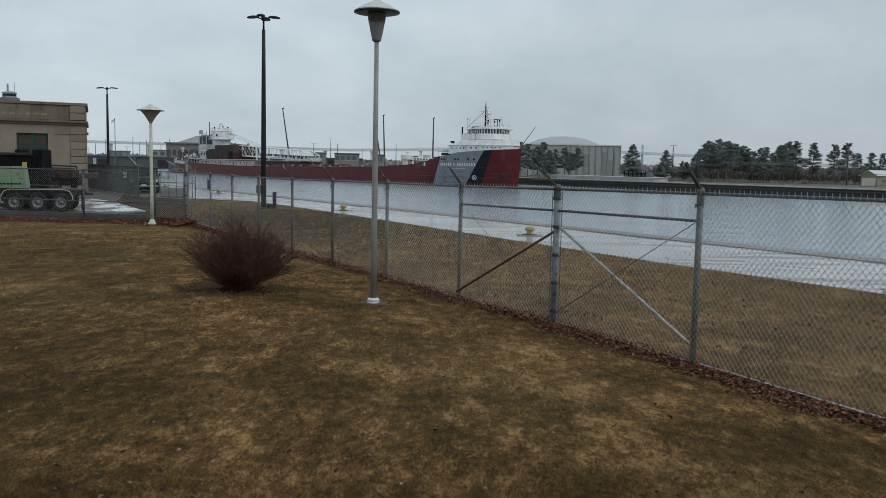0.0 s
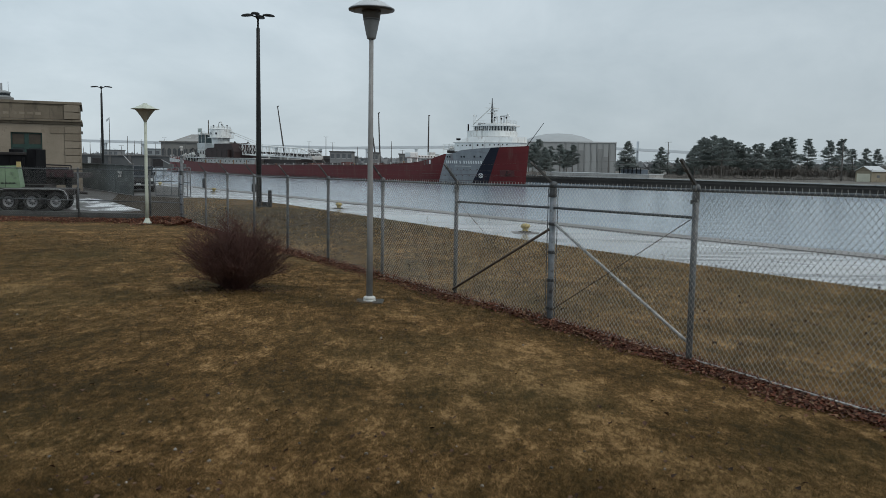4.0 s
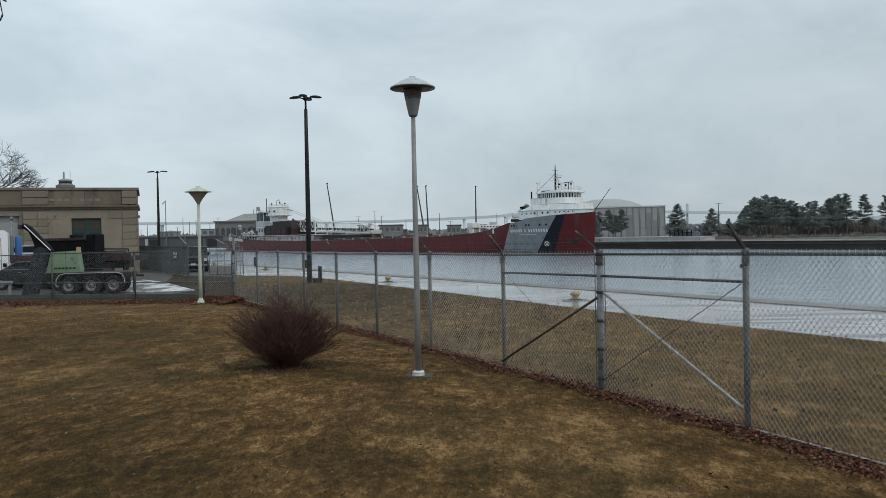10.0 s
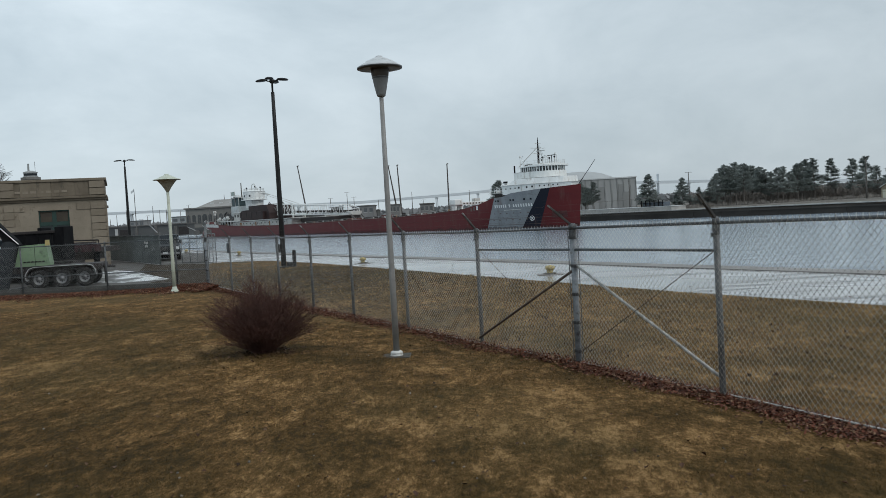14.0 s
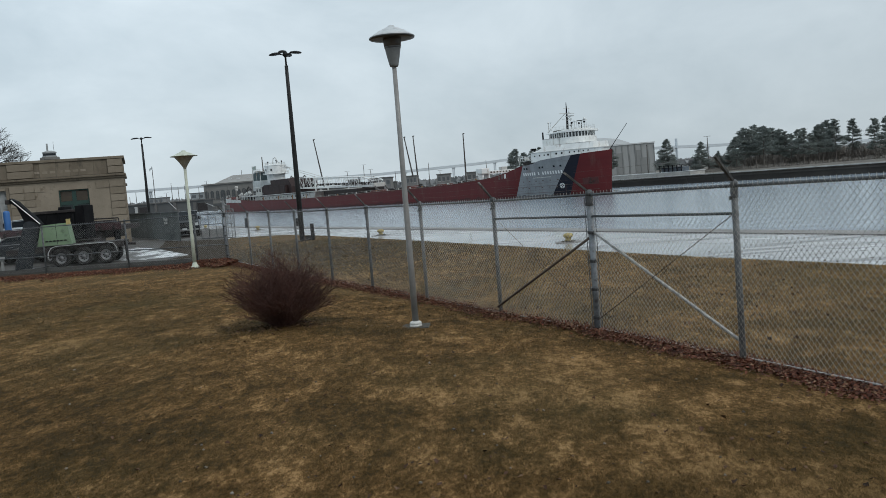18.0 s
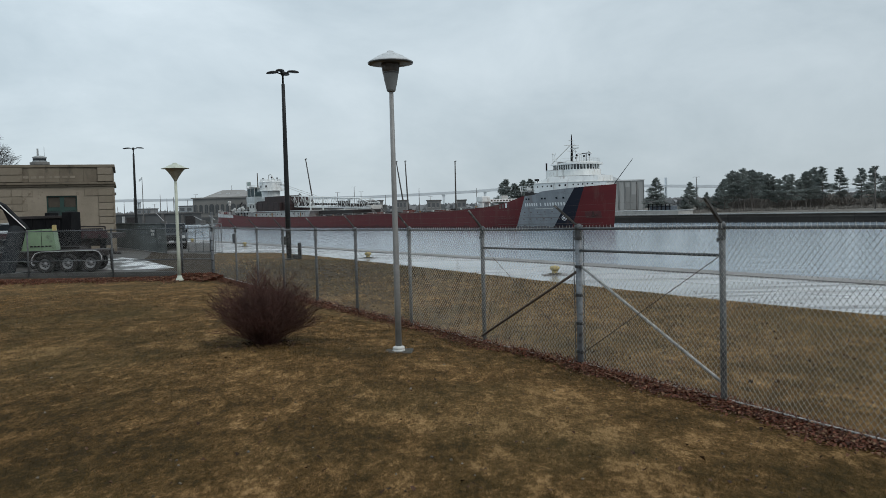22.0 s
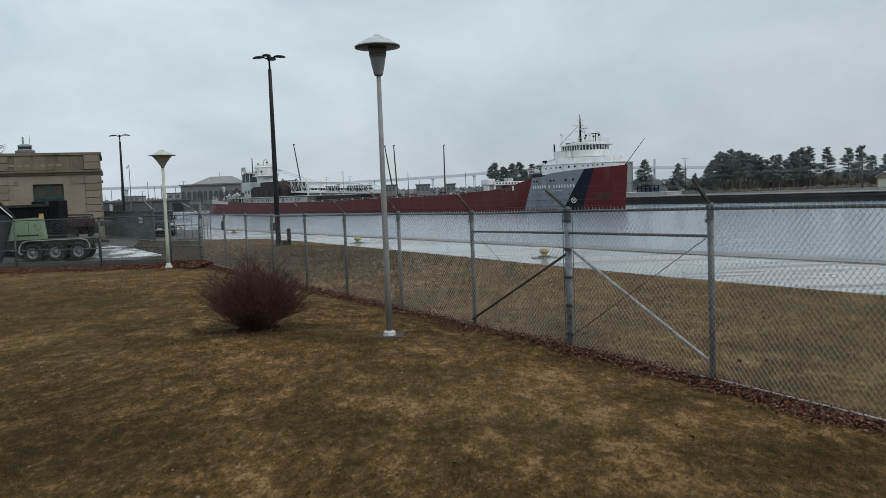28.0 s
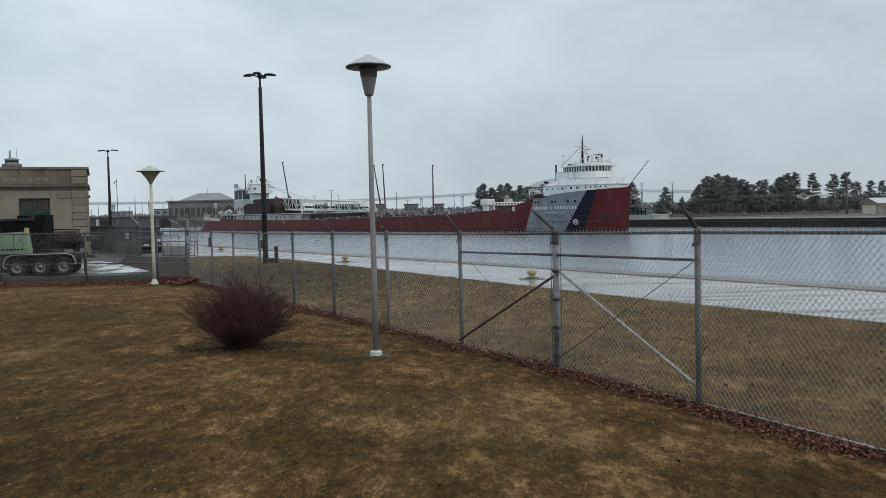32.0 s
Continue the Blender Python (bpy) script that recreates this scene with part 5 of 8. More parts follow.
    for x in (-186, -171, -158, -146):
        part("rust_streak", box(bmesh.new(), x, x + 0.5 + 0.02 * (-x - 140), -8.94, -8.88, 3.9, 5.6), M_rustpaint, house)
    # solid black blocks stand in for the shade of open bays
    for x0, x1 in ((-206.5, -202.5), (-201.5, -198.0), (-197.0, -194.2)):
        part("opening_shade_block", box(bmesh.new(), x0, x1, -9.3, -8.6, 4.5, 6.15), M_black, house)
    for i in range(5):
        part("deck_stanchion", box(bmesh.new(), -207.2 + 3.2 * i, -206.85 + 3.2 * i, -9.7, -9.35, 4.6, 6.4), M_dirtywhite, house)
    bm = bmesh.new()
    rail(bm, [(-207.0 + 3.3 * i, -9.5, 6.45) for i in range(8)], 1.0, 0.045)
    part("boat_deck_rail", bm, M_dirtywhite, house)
    casing = part("casing", prism(bmesh.new(), [(-193, 6.4), (-193, 9.6), (-190.5, 10.6), (-183.4, 10.7), (-183.4, 12.3), (-166.5, 12.3), (-163.8, 9.0), (-163.8, 6.4)], -5.9, 5.9), M_maroon, ship, "dark maroon stepped boiler casing")
    part("casing_step", box(bmesh.new(), -190, -167, -7.2, -5.9, 6.4, 9.8, 0.08), M_maroon, casing)
    for i in range(5):
        part("casing_stiffener", box(bmesh.new(), -188 + 5.0 * i, -187.8 + 5.0 * i, -7.3, -7.2, 6.4, 9.8), M_chassis, casing)
    tower = part("round_house", lathe(bmesh.new(), [(3.6, 11.8), (3.7, 12.6), (3.9, 15.0), (4.55, 15.1), (4.55, 18.4), (4.7, 18.5), (4.7, 18.75), (4.2, 18.85), (2.2, 19.3), (0.0, 19.5)], 28, (-190.2, 0, 0)), M_white, ship, "white round after tower", smooth=False)
    part("gallery", lathe(bmesh.new(), [(4.4, 14.9), (5.5, 14.95), (5.5, 15.15), (4.4, 15.2), (4.4, 14.9)], 28, (-190.2, 0, 0)), M_white, tower)
    for z, r in ((15.15, 5.4), (18.8, 4.2)):
        bm = bmesh.new()
        rail(bm, [(-190.2 + r * math.cos(2 * math.pi * i / 18), r * math.sin(2 * math.pi * i / 18), z) for i in range(19)], 1.0, 0.045)
        part("gallery_rail", bm, M_dirtywhite, tower)
    for a in (200, 238, 275, 312):
        part("tower_window", box(bmesh.new(), 4.5, 4.62, -0.35, 0.35, 16.4, 17.2), M_glass, tower, at=pose(-190.2, 0, 0, 0, 0, a))
    for x, y, z, r in ((-190.8, 1.0, 20.7, 0.45), (-186.6, 1.4, 20.2, 0.35), (-193.0, -2.0, 20.2, 0.35)):
        bm = lathe(bmesh.new(), [(0, -r), (r * 0.8, -r * 0.6), (r, 0), (r * 0.8, r * 0.6), (0, r)], 10, (x, y, z))
        tube(bm, (x, y, 18.8), (x, y, z), 0.09, 0.09, 6)
        part("light_housing", bm, M_black, tower)
    part("davit_crane", line(bmesh.new(), [(-189.4, -1.4, 19.2), (-188.6, -1.4, 21.4), (-186.6, -1.4, 21.8), (-183.2, -1.4, 19.2)], 0.17, 6), M_dirtywhite, tower)
    # stack, its platform and the pale rounded stack house
    stack = part("stack", lathe(bmesh.new(), [(2.1, 10.0), (2.1, 16.6), (2.2, 16.7), (2.2, 17.2), (1.9, 17.2), (1.8, 16.8)], 20, (-209.4, 1.0, 0)), M_stackdark, ship, "dark teal smoke stack with a pale band", smooth=False)
    part("stack_band", lathe(bmesh.new(), [(2.14, 15.0), (2.16, 15.02), (2.16, 15.7), (2.14, 15.72)], 20, (-209.4, 1.0, 0)), M_palegreen, stack)
    part("stack_house", box(bmesh.new(), -207.4, -199.2, -3.6, 3.0, 8.6, 12.9, 0.25), M_palewall, ship, "pale grey stack house")
    part("stack_casing", box(bmesh.new(), -206.9, -200.2, -3.1, 2.6, 12.9, 16.4, 0.2), M_stackdark, ship, "dark teal casing under the stack platform")
    platform = part("stack_platform", box(bmesh.new(), -207.2, -199.0, -3.4, 2.4, 16.5, 16.75, 0.03), M_dirtywhite, ship)
    for x in (-207.0, -203.2, -199.3):
        part("platform_leg", tube(bmesh.new(), (x, -3.2, 9.5), (x, -3.2, 16.5), 0.16, 0.16, 6), M_dirtywhite, platform)
    bm = bmesh.new()
    rail(bm, [(-207.1, 2.2, 16.7), (-207.1, -3.3, 16.7), (-204.4, -3.3, 16.7), (-201.7, -3.3, 16.7), (-199.2, -3.3, 16.7)], 1.1, 0.06)
    part("platform_rail", bm, M_dirtywhite, platform)
    part("platform_screen", box(bmesh.new(), -206.6, -203.4, -3.3, -3.1, 17.6, 19.3), M_palegreen, platform, "pale green screen panel")
    for x in (-207.1, -203.0):
        part("screen_post", tube(bmesh.new(), (x, -3.25, 16.7), (x, -3.25, 19.4), 0.13, 0.13, 6), M_dirtywhite, platform)
    part("after_mast", tube(bmesh.new(), (-200.6, -1.0, 12.0), (-200.9, -1.0, 23.0), 0.34, 0.22, 8), M_farpole, ship, "dark after mast", smooth=True)
    # white cabin, cowls, davits and gear crowding the after deck
    cabin = part("after_cabin", box(bmesh.new(), -198.8, -192.2, -6.2, 5.0, 6.4, 9.9, 0.15), M_dirtywhite, ship, "stained white deck cabin")
    part("cabin_roof", box(bmesh.new(), -199.2, -191.9, -6.6, 5.4, 9.9, 10.1, 0.04), M_white, cabin)
    for x in (-197.6, -194.6):
        part("cabin_window", box(bmesh.new(), x, x + 1.1, -6.3, -6.15, 8.0, 9.2), M_glass, cabin)
    boat = lathe(bmesh.new(), [(0.0, -3.2), (0.45, -2.8), (0.75, -1.6), (0.85, 0.0), (0.75, 1.6), (0.45, 2.8), (0.0, 3.2)], 14)
    part("lifeboat", boat, M_dirtywhite, ship, "white lifeboat in its davits", smooth=True, at=pose(-202.6, -8.0, 7.7, 0, 90, 0))
    for x in (-205.2, -200.0):
        part("davit", line(bmesh.new(), [(x, -8.9, 6.5), (x, -9.4, 8.4), (x, -8.9, 9.6), (x, -7.8, 10.1)], 0.16, 6), M_farpole, ship)
    part("stern_crane", line(bmesh.new(), [(-211.5, -5.0, 6.2), (-211.0, -5.0, 9.4), (-209.0, -5.0, 10.6), (-205.6, -5.0, 9.2)], 0.28, 6), M_chassis, ship, "dark bent stern crane")
    for x, y, h, r in ((-216.5, -5.4, 2.6, 0.5), (-214.2, -7.2, 2.1, 0.55), (-219.6, -4.0, 2.9, 0.42), (-213.0, -3.0, 3.4, 0.5), (-208.4, -7.8, 2.0, 0.5), (-222.0, -2.0, 2.2, 0.5), (-206.4, -6.0, 3.2, 0.4)):
        bm = lathe(bmesh.new(), [(r * 0.6, 5.6), (r * 0.6, 5.6 + h * 0.6), (r, 5.6 + h * 0.7), (r * 1.15, 5.6 + h * 0.88), (r * 0.7, 5.6 + h), (0, 5.6 + h)], 10, (x, y, 0))
        part("cowl_vent", bm, M_dirtywhite, ship, smooth=True)
    for i in range(22):
        x, y = -224 + 15 * random.random(), -7.0 + 9 * random.random()
        h = 0.6 + 2.0 * random.random()
        bm = box(bmesh.new(), x, x + 0.5 + 1.2 * random.random(), y, y + 0.4 + 1.3 * random.random(), 5.0, 5.8 + h, 0.06)
        part("deck_gear", bm, (M_chassis, M_dirtywhite, M_farpole, M_white)[i % 4], ship)
    bm = bmesh.new()
    rail(bm, [(-232.0 + 2.2 * i, -half_beam(-232.0 + 2.2 * i, 6) + 0.25, sheer(-232.0 + 2.2 * i)) for i in range(12)], 1.0, 0.045)
    part("stern_rail", bm, M_dirtywhite, ship)
    part("stern_light", lathe(bmesh.new(), [(0.14, 6.0), (0.14, 9.4), (0.55, 9.6), (0.6, 10.3), (0.3, 10.4), (0.75, 10.7), (0.8, 11.2), (0.6, 11.6), (0, 11.8)], 12, (-226.6, -3.5, 0)), M_dirtywhite, ship, "white domed post at the stern", smooth=True)
    # self-unloading boom: a white lattice lying along the deck
    boom = part("boom_hinge", prism(bmesh.new(), [(-176, 6.0), (-170.5, 12.6), (-168.5, 12.6), (-163, 6.0)], -2.6, 2.6), M_maroon, ship, "dark boom hinge frame")
    bm = bmesh.new()
    for y in (-2.9, 2.9):
        line(bm, [(-178, y, 6.4), (-169.5, y, 13.2), (-160, y, 8.0)], 0.2, 6)
    part("hinge_brace", bm, M_farpole, boom)
    zb, zt = 8.05, 12.35
    xa, xb = -170.0, -108.0
    k = 20

    def lev(x, top):
        f = (x - xa) / (xb - xa)
        return zt - 2.7 * f - (1.3 * max(0.0, f - 0.9) * 10 if top else 0.0) if top else zb - 1.7 * f
    for y in (-2.2, 2.2):
        for top in (False, True):
            bm = bmesh.new()
            pts = [(xa + (xb - xa) * f, y, lev(xa + (xb - xa) * f, top)) for f in (0.0, 0.3, 0.6, 0.9, 1.0)]
            line(bm, pts, 0.17, 6)
            part("boom_chord", bm, M_white, ship)
    for i in range(k + 1):
        x = xa + (xb - xa) * i / k
        bm = bmesh.new()
        for y in (-2.2, 2.2):
            tube(bm, (x, y, lev(x, False)), (x, y, lev(x, True)), 0.09, 0.09, 5)
        tube(bm, (x, -2.2, lev(x, True)), (x, 2.2, lev(x, True)), 0.10, 0.10, 5)
        tube(bm, (x, -2.2, lev(x, False)), (x, 2.2, lev(x, False)), 0.10, 0.10, 5)
        part("boom_frame", bm, M_white, ship)
        if i < k:
            x2 = xa + (xb - xa) * (i + 1) / k
            bm = bmesh.new()
            for y in (-2.2, 2.2):
                a, b = (x, x2) if i % 2 else (x2, x)
                tube(bm, (a, y, lev(a, False)), (b, y, lev(b, True)), 0.08, 0.08, 5)
            part("boom_lacing", bm, M_white, ship)
    bm = bmesh.new()
    for i in range(10):
        x0, x1 = xa + 6.2 * i, xa + 6.2 * (i + 1)
        prism(bm, [(x0, lev(x0, False) - 0.1), (x0, lev(x0, False) + 0.42), (x1, lev(x1, False) + 0.42), (x1, lev(x1, False) - 0.1)], -2.42, -2.30)
    part("boom_walkway", bm, M_white, ship, "white walkway plate along the boom")
    for i in range(36):
        x = xa + 2 + (xb - xa - 6) * i / 35
        bm = box(bmesh.new(), x - 0.25, x + 0.25, -1.9, 1.9, lev(x, False) + 0.8, lev(x, False) + 1.5)
        part("idler", bm, M_chassis, ship)
    part("boom_head", box(bmesh.new(), xb - 1.2, xb + 1.4, -2.3, 2.3, lev(xb, False) - 0.3, lev(xb, False) + 1.1, 0.2), M_dirtywhite, ship)
    for x in (-149.6, -124):
        bm = bmesh.new()
        for y in (-2.6, 2.6):
            tube(bm, (x, y, 3.0), (x, y, lev(x, True) + 0.3 if x < -140 else lev(x, False)), 0.30, 0.26, 6)
        tube(bm, (x, -2.6, lev(x, False) - 0.2), (x, 2.6, lev(x, False) - 0.2), 0.2, 0.2, 6)
        part("boom_saddle", bm, M_white, ship)
    part("deck_shed", box(bmesh.new(), -137, -112, -6.0, 5.0, 3.0, 6.0, 0.1), M_chassis, ship, "dark low deck structure under the boom")
    bm = bmesh.new()
    line(bm, [(-103.5, -2.5, 3.4), (-107.0, -2.0, 6.6), (-102.0, -2.0, 3.4)], 0.18, 5)
    line(bm, [(-103.5, 2.5, 3.4), (-107.0, 2.0, 6.6), (-102.0, 2.0, 3.4)], 0.18, 5)
    part("boom_rest", bm, M_farpole, ship)
    bm = bmesh.new()
    line(bm, [(-184, -1.2, 18.2), (-178.7, -1.2, 17.0), (-152, -1.2, 11.9)], 0.09, 5)
    line(bm, [(-184, 1.2, 18.2), (-178.7, 1.2, 17.0), (-152, 1.2, 11.9)], 0.09, 5)
    tube(bm, (-181.0, 0, 17.6), (-176.0, 0, 16.6), 0.42, 0.2, 6)
    part("boom_topping_lift", bm, M_dirtywhite, ship)
    # travelling hatch crane: white gantry across the deck
    gz = sheer(-42.40) - 0.4
    crane = part("hatch_crane", box(bmesh.new(), -43.00, -40.80, -6.8, 6.6, gz + 2.1, gz + 3.0, 0.1), M_white, ship, "white travelling hatch crane")
    for y in (-6.8, -4.6, 5.6):
        part("crane_leg", box(bmesh.new(), -42.80, -41.00, y, y + 0.6, gz, gz + 2.2, 0.05), M_white, crane)
    part("crane_cab", box(bmesh.new(), -43.30, -40.60, -7.2, -4.4, gz + 2.2, gz + 3.8, 0.25), M_white, crane)
    part("crane_hoist", box(bmesh.new(), -42.60, -41.20, 0.5, 2.5, gz + 3.0, gz + 3.9, 0.1), M_dirtywhite, crane)
    for i in range(9):
        part("beam_bar", box(bmesh.new(), -40.79, -40.76, -4.0 + 1.1 * i, -3.4 + 1.1 * i, gz + 2.35, gz + 2.75), M_seam, crane)
    # a dark length of deck clutter ahead of the boom
    for i in range(7):
        x = -108 + 9.5 * i
        bm = box(bmesh.new(), x, x + 3.2, -3.0 + (i % 3), 2.0 + (i % 2), 3.2, 4.9 + 0.25 * (i % 3), 0.1)
        part("deck_house", bm, M_chassis if i % 2 else M_deck, ship)
    return ship


M_dirtywhite = material("stained_white_paint", (0.38, 0.38, 0.365), (0.56, 0.56, 0.54), scale=0.7, rough=0.6, bump=0.03, fine=4, stain=((0.24, 0.17, 0.13), 1.1, (1, 1, 0.3)))
M_stackdark = material("dark_teal_stack_paint", (0.020, 0.040, 0.045), (0.040, 0.065, 0.070), scale=0.5, rough=0.6, bump=0.03, fine=4)
M_palewall = material("pale_grey_plating", (0.40, 0.42, 0.42), (0.55, 0.57, 0.57), scale=0.6, rough=0.6, bump=0.03, fine=4, stain=((0.28, 0.25, 0.22), 1.0, (1, 1, 0.3)))
M_pilotglass = material("pilothouse_glass", (0.018, 0.022, 0.026), (0.065, 0.072, 0.078), scale=0.9, rough=0.15, bump=0)
M_palegreen = material("pale_green_stack_paint", (0.24, 0.29, 0.26), (0.36, 0.41, 0.37), scale=0.6, rough=0.6, bump=0.03, fine=4, stain=((0.14, 0.13, 0.11), 1.0, (1, 1, 0.3)))
M_rustpaint = material("rusty_orange_paint", (0.20, 0.10, 0.035), (0.30, 0.16, 0.06), scale=1, rough=0.8, bump=0.05)
M_seam = material("rust_streaked_seam", (0.070, 0.050, 0.045), (0.13, 0.10, 0.09), scale=1, rough=0.8, bump=0.05)
M_paint = material("white_lettering", (0.55, 0.56, 0.56), (0.68, 0.69, 0.69), scale=1, rough=0.6, bump=0)
M_pocket = material("shaded_pocket_plate", (0.050, 0.014, 0.014), (0.080, 0.022, 0.022), scale=1.5, rough=0.8, bump=0.1)
M_anchor = material("rusty_anchor_pocket", (0.020, 0.010, 0.009), (0.045, 0.020, 0.017), scale=1.5, rough=0.8, bump=0.1)
SHIP = build_ship()


# ---- the far side of the canal ----
WALL_WAY = Vector((0.5868, -0.8097, 0)).normalized()
NS = Vector((0.8097, 0.5868, 0))      # across the canal, away from us
WALL_TURN = math.degrees(math.atan2(WALL_WAY.y, WALL_WAY.x))
FAR_WALL = 181.6


def far_point(along, across):
    return WALL_WAY * along + NS * across


def build_far_side():
    bm = bmesh.new()
    pts = [far_point(1600, FAR_WALL), far_point(1600, 5000), far_point(-5000, 5000), far_point(-5000, FAR_WALL)]
    prism(bm, [tuple(p.xy) for p in pts], WATER_Z - 2, FAR_Z - 0.12, "z")
    tagged(link_mesh("far_ground", bm, M_farland), "flat brown winter ground beyond the canal", "ground", kind="structure")
    ang = WALL_TURN
    wall = thing("pier_wall", "dark sheet-pile pier wall with a pale concrete cap", "pier", kind="structure")
    bm = bmesh.new()
    for i in range(90):
        box(bm, i * 4.2, i * 4.2 + 4.18, -0.02 - 0.05 * (i % 2), 0.3, 0, 2.1)
    p = far_point(-230, FAR_WALL - 0.25)
    part("sheet_piles", bm, M_pierwall, wall, at=pose(p.x, p.y, WATER_Z - 0.2, 0, 0, ang))
    bm = box(bmesh.new(), 0, 12.48, 0, 1.5, 0, 0.26, 0.03)
    me = bpy.data.meshes.new("cap")
    bm.to_mesh(me)
    bm.free()
    me.materials.append(M_conc)
    for i in range(30):
        p = far_point(-230 + 12.5 * i, FAR_WALL - 0.7)
        piece("cap_block", me, wall, pose(p.x, p.y, FAR_Z - 0.20, 0, 0, ang))
    bm = box(bmesh.new(), 0, 375, 0, 0.35, 0, 0.28)
    p = far_point(-230, FAR_WALL - 0.95)
    part("timber_waler", bm, M_pierwall, wall, at=pose(p.x, p.y, FAR_Z - 0.95, 0, 0, ang))


build_far_side()


def at(ratio, dist):
    """A plan point at that distance ahead, ratio metres aside for each metre ahead."""
    return ratio * dist, dist


def pine_mesh(seed, h, slim):
    """An old red pine: bare leaning trunk, tiered limbs, needle clumps with gaps of sky between."""
    rnd = random.Random(seed)
    tv = bmesh.new()
    lean = (rnd.uniform(-0.03, 0.03) * h, rnd.uniform(-0.03, 0.03) * h)
    top = Vector((lean[0], lean[1], h * 0.97))
    prev = Vector((0, 0, -0.4))
    for i in range(1, 6):
        q = Vector((lean[0] * i / 5 + rnd.uniform(-0.1, 0.1), lean[1] * i / 5, h * 0.97 * i / 5))
        tube(tv, prev, q, 0.24 * (1.08 - i / 5.5) * h / 14, 0.24 * (1.0 - i / 5.5) * h / 14 + 0.02, 7, False)
        prev = q
    verts, faces = [], []
    limbs = 64 if slim else 58
    start = 0.06 if slim else rnd.uniform(0.20, 0.34)
    for i in range(limbs):
        f = start + (1 - start) * ((i + rnd.random()) / limbs)
        z = h * f
        base = Vector((lean[0] * f, lean[1] * f, z))
        if slim:
            reach = h * 0.42 * (1.0 - f) ** 0.85 * rnd.uniform(0.75, 1.15) + 0.25
        else:
            g = (f - start) / (1 - start)
            reach = h * 0.265 * (1.02 - g) ** 0.62 * (0.65 + 0.35 * min(1.0, g * 4)) * rnd.uniform(0.5, 1.15) + 0.25
        a = rnd.uniform(0, 2 * math.pi)
        d = Vector((math.cos(a), math.sin(a), rnd.uniform(-0.10, 0.30)))
        tip = base + d * reach
        tube(tv, base, tip, 0.05, 0.02, 4, False)
        twigs = [(base, tip)]
        for _ in range(3):
            f0 = rnd.uniform(0.35, 0.8)
            q = base.lerp(tip, f0)
            twigs.append((q, q + (d + Vector((rnd.uniform(-0.9, 0.9), rnd.uniform(-0.9, 0.9), rnd.uniform(-0.1, 0.4)))).normalized() * reach * 0.42))
        for g, (p0, p1) in enumerate(twigs):
            count = int((52 if g == 0 else 34) * (0.7 + 0.3 * reach))
            spread = 0.16 + 0.07 * reach
            for _ in range(count):
                f0 = (0.25 if g == 0 else 0.0) + rnd.random() ** 0.75 * (0.80 if g == 0 else 1.05)
                m = p0.lerp(p1, f0) + Vector((rnd.gauss(0, spread), rnd.gauss(0, spread), rnd.gauss(0.06, 0.14)))
                w = Vector((rnd.uniform(-1, 1), rnd.uniform(-1, 1), rnd.uniform(-0.2, 0.9))).normalized() * rnd.uniform(0.18, 0.42)
                s = w.orthogonal().normalized() * rnd.uniform(0.05, 0.13)
                k = len(verts)
                verts += [m - s, m + s, m + w]
                faces.append((k, k + 1, k + 2))
    tm = bpy.data.meshes.new("trunk")
    tv.to_mesh(tm)
    tv.free()
    tm.materials.append(M_farbark)
    cm = bpy.data.meshes.new("crown")
    cm.from_pydata([tuple(v) for v in verts], [], faces)
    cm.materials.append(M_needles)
    return tm, cm


M_farbark = material("grey_pine_bark", (0.085, 0.075, 0.068), (0.14, 0.125, 0.112), scale=1, rough=0.95, bump=0.3, fine=8)
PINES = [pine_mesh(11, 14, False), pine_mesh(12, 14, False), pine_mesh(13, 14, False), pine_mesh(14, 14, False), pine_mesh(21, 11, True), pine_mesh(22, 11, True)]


def pine(x, y, h, kind, turn, label):
    tm, cm = PINES[kind]
    k = h / (14 if kind < 4 else 11)
    t = thing("pine_tree", label, "tree", pose(x, y, FAR_Z - 0.15, 0, 0, turn) @ Matrix.Scale(k, 4), group="pines beyond the canal")
    piece("trunk", tm, t, Matrix.Identity(4))
    piece("crown", cm, t, Matrix.Identity(4))


rnd = random.Random(5)
TALL = "tall dark green pine with a bare trunk standing beyond the pier"
for r, el in ((0.300, 0.0262), (0.305, 0.0305), (0.310, 0.0355), (0.316, 0.0340), (0.3226, 0.0375), (0.327, 0.0355), (0.3317, 0.0350), (0.3365, 0.0335), (0.3415, 0.0330), (0.3465, 0.0305), (0.3512, 0.0314), (0.357, 0.0275), (0.3629, 0.0258), (0.3708, 0.0295), (0.3773, 0.0306), (0.3851, 0.0240), (0.3943, 0.0335), (0.399, 0.0325), (0.4034, 0.0362), (0.409, 0.0335), (0.4138, 0.0372), (0.4327, 0.0368), (0.4586, 0.0354), (0.4735, 0.0368), (0.487, 0.025), (0.503, 0.027), (0.515, 0.026), (0.535, 0.03), (0.56, 0.033), (0.575, 0.03)):
    d = 285 + rnd.uniform(-14, 26)
    x, y = at(r, d)
    pine(x, y, el * d + 2.05 - FAR_Z + rnd.uniform(-0.25, 0.25), rnd.choice((0, 1, 2, 3)), rnd.uniform(0, 360), TALL)
for r, el in ((0.2215, 0.030), (0.2595, 0.024), (0.279, 0.0123), (0.2935, 0.0185), (0.222, 0.012), (0.252, 0.006)):
    d = 300
    x, y = at(r, d)
    pine(x, y, el * d + 2.9, 4 if el > 0.02 else 5, rnd.uniform(0, 360), "bushy dark spruce-like pine with branches to the ground")
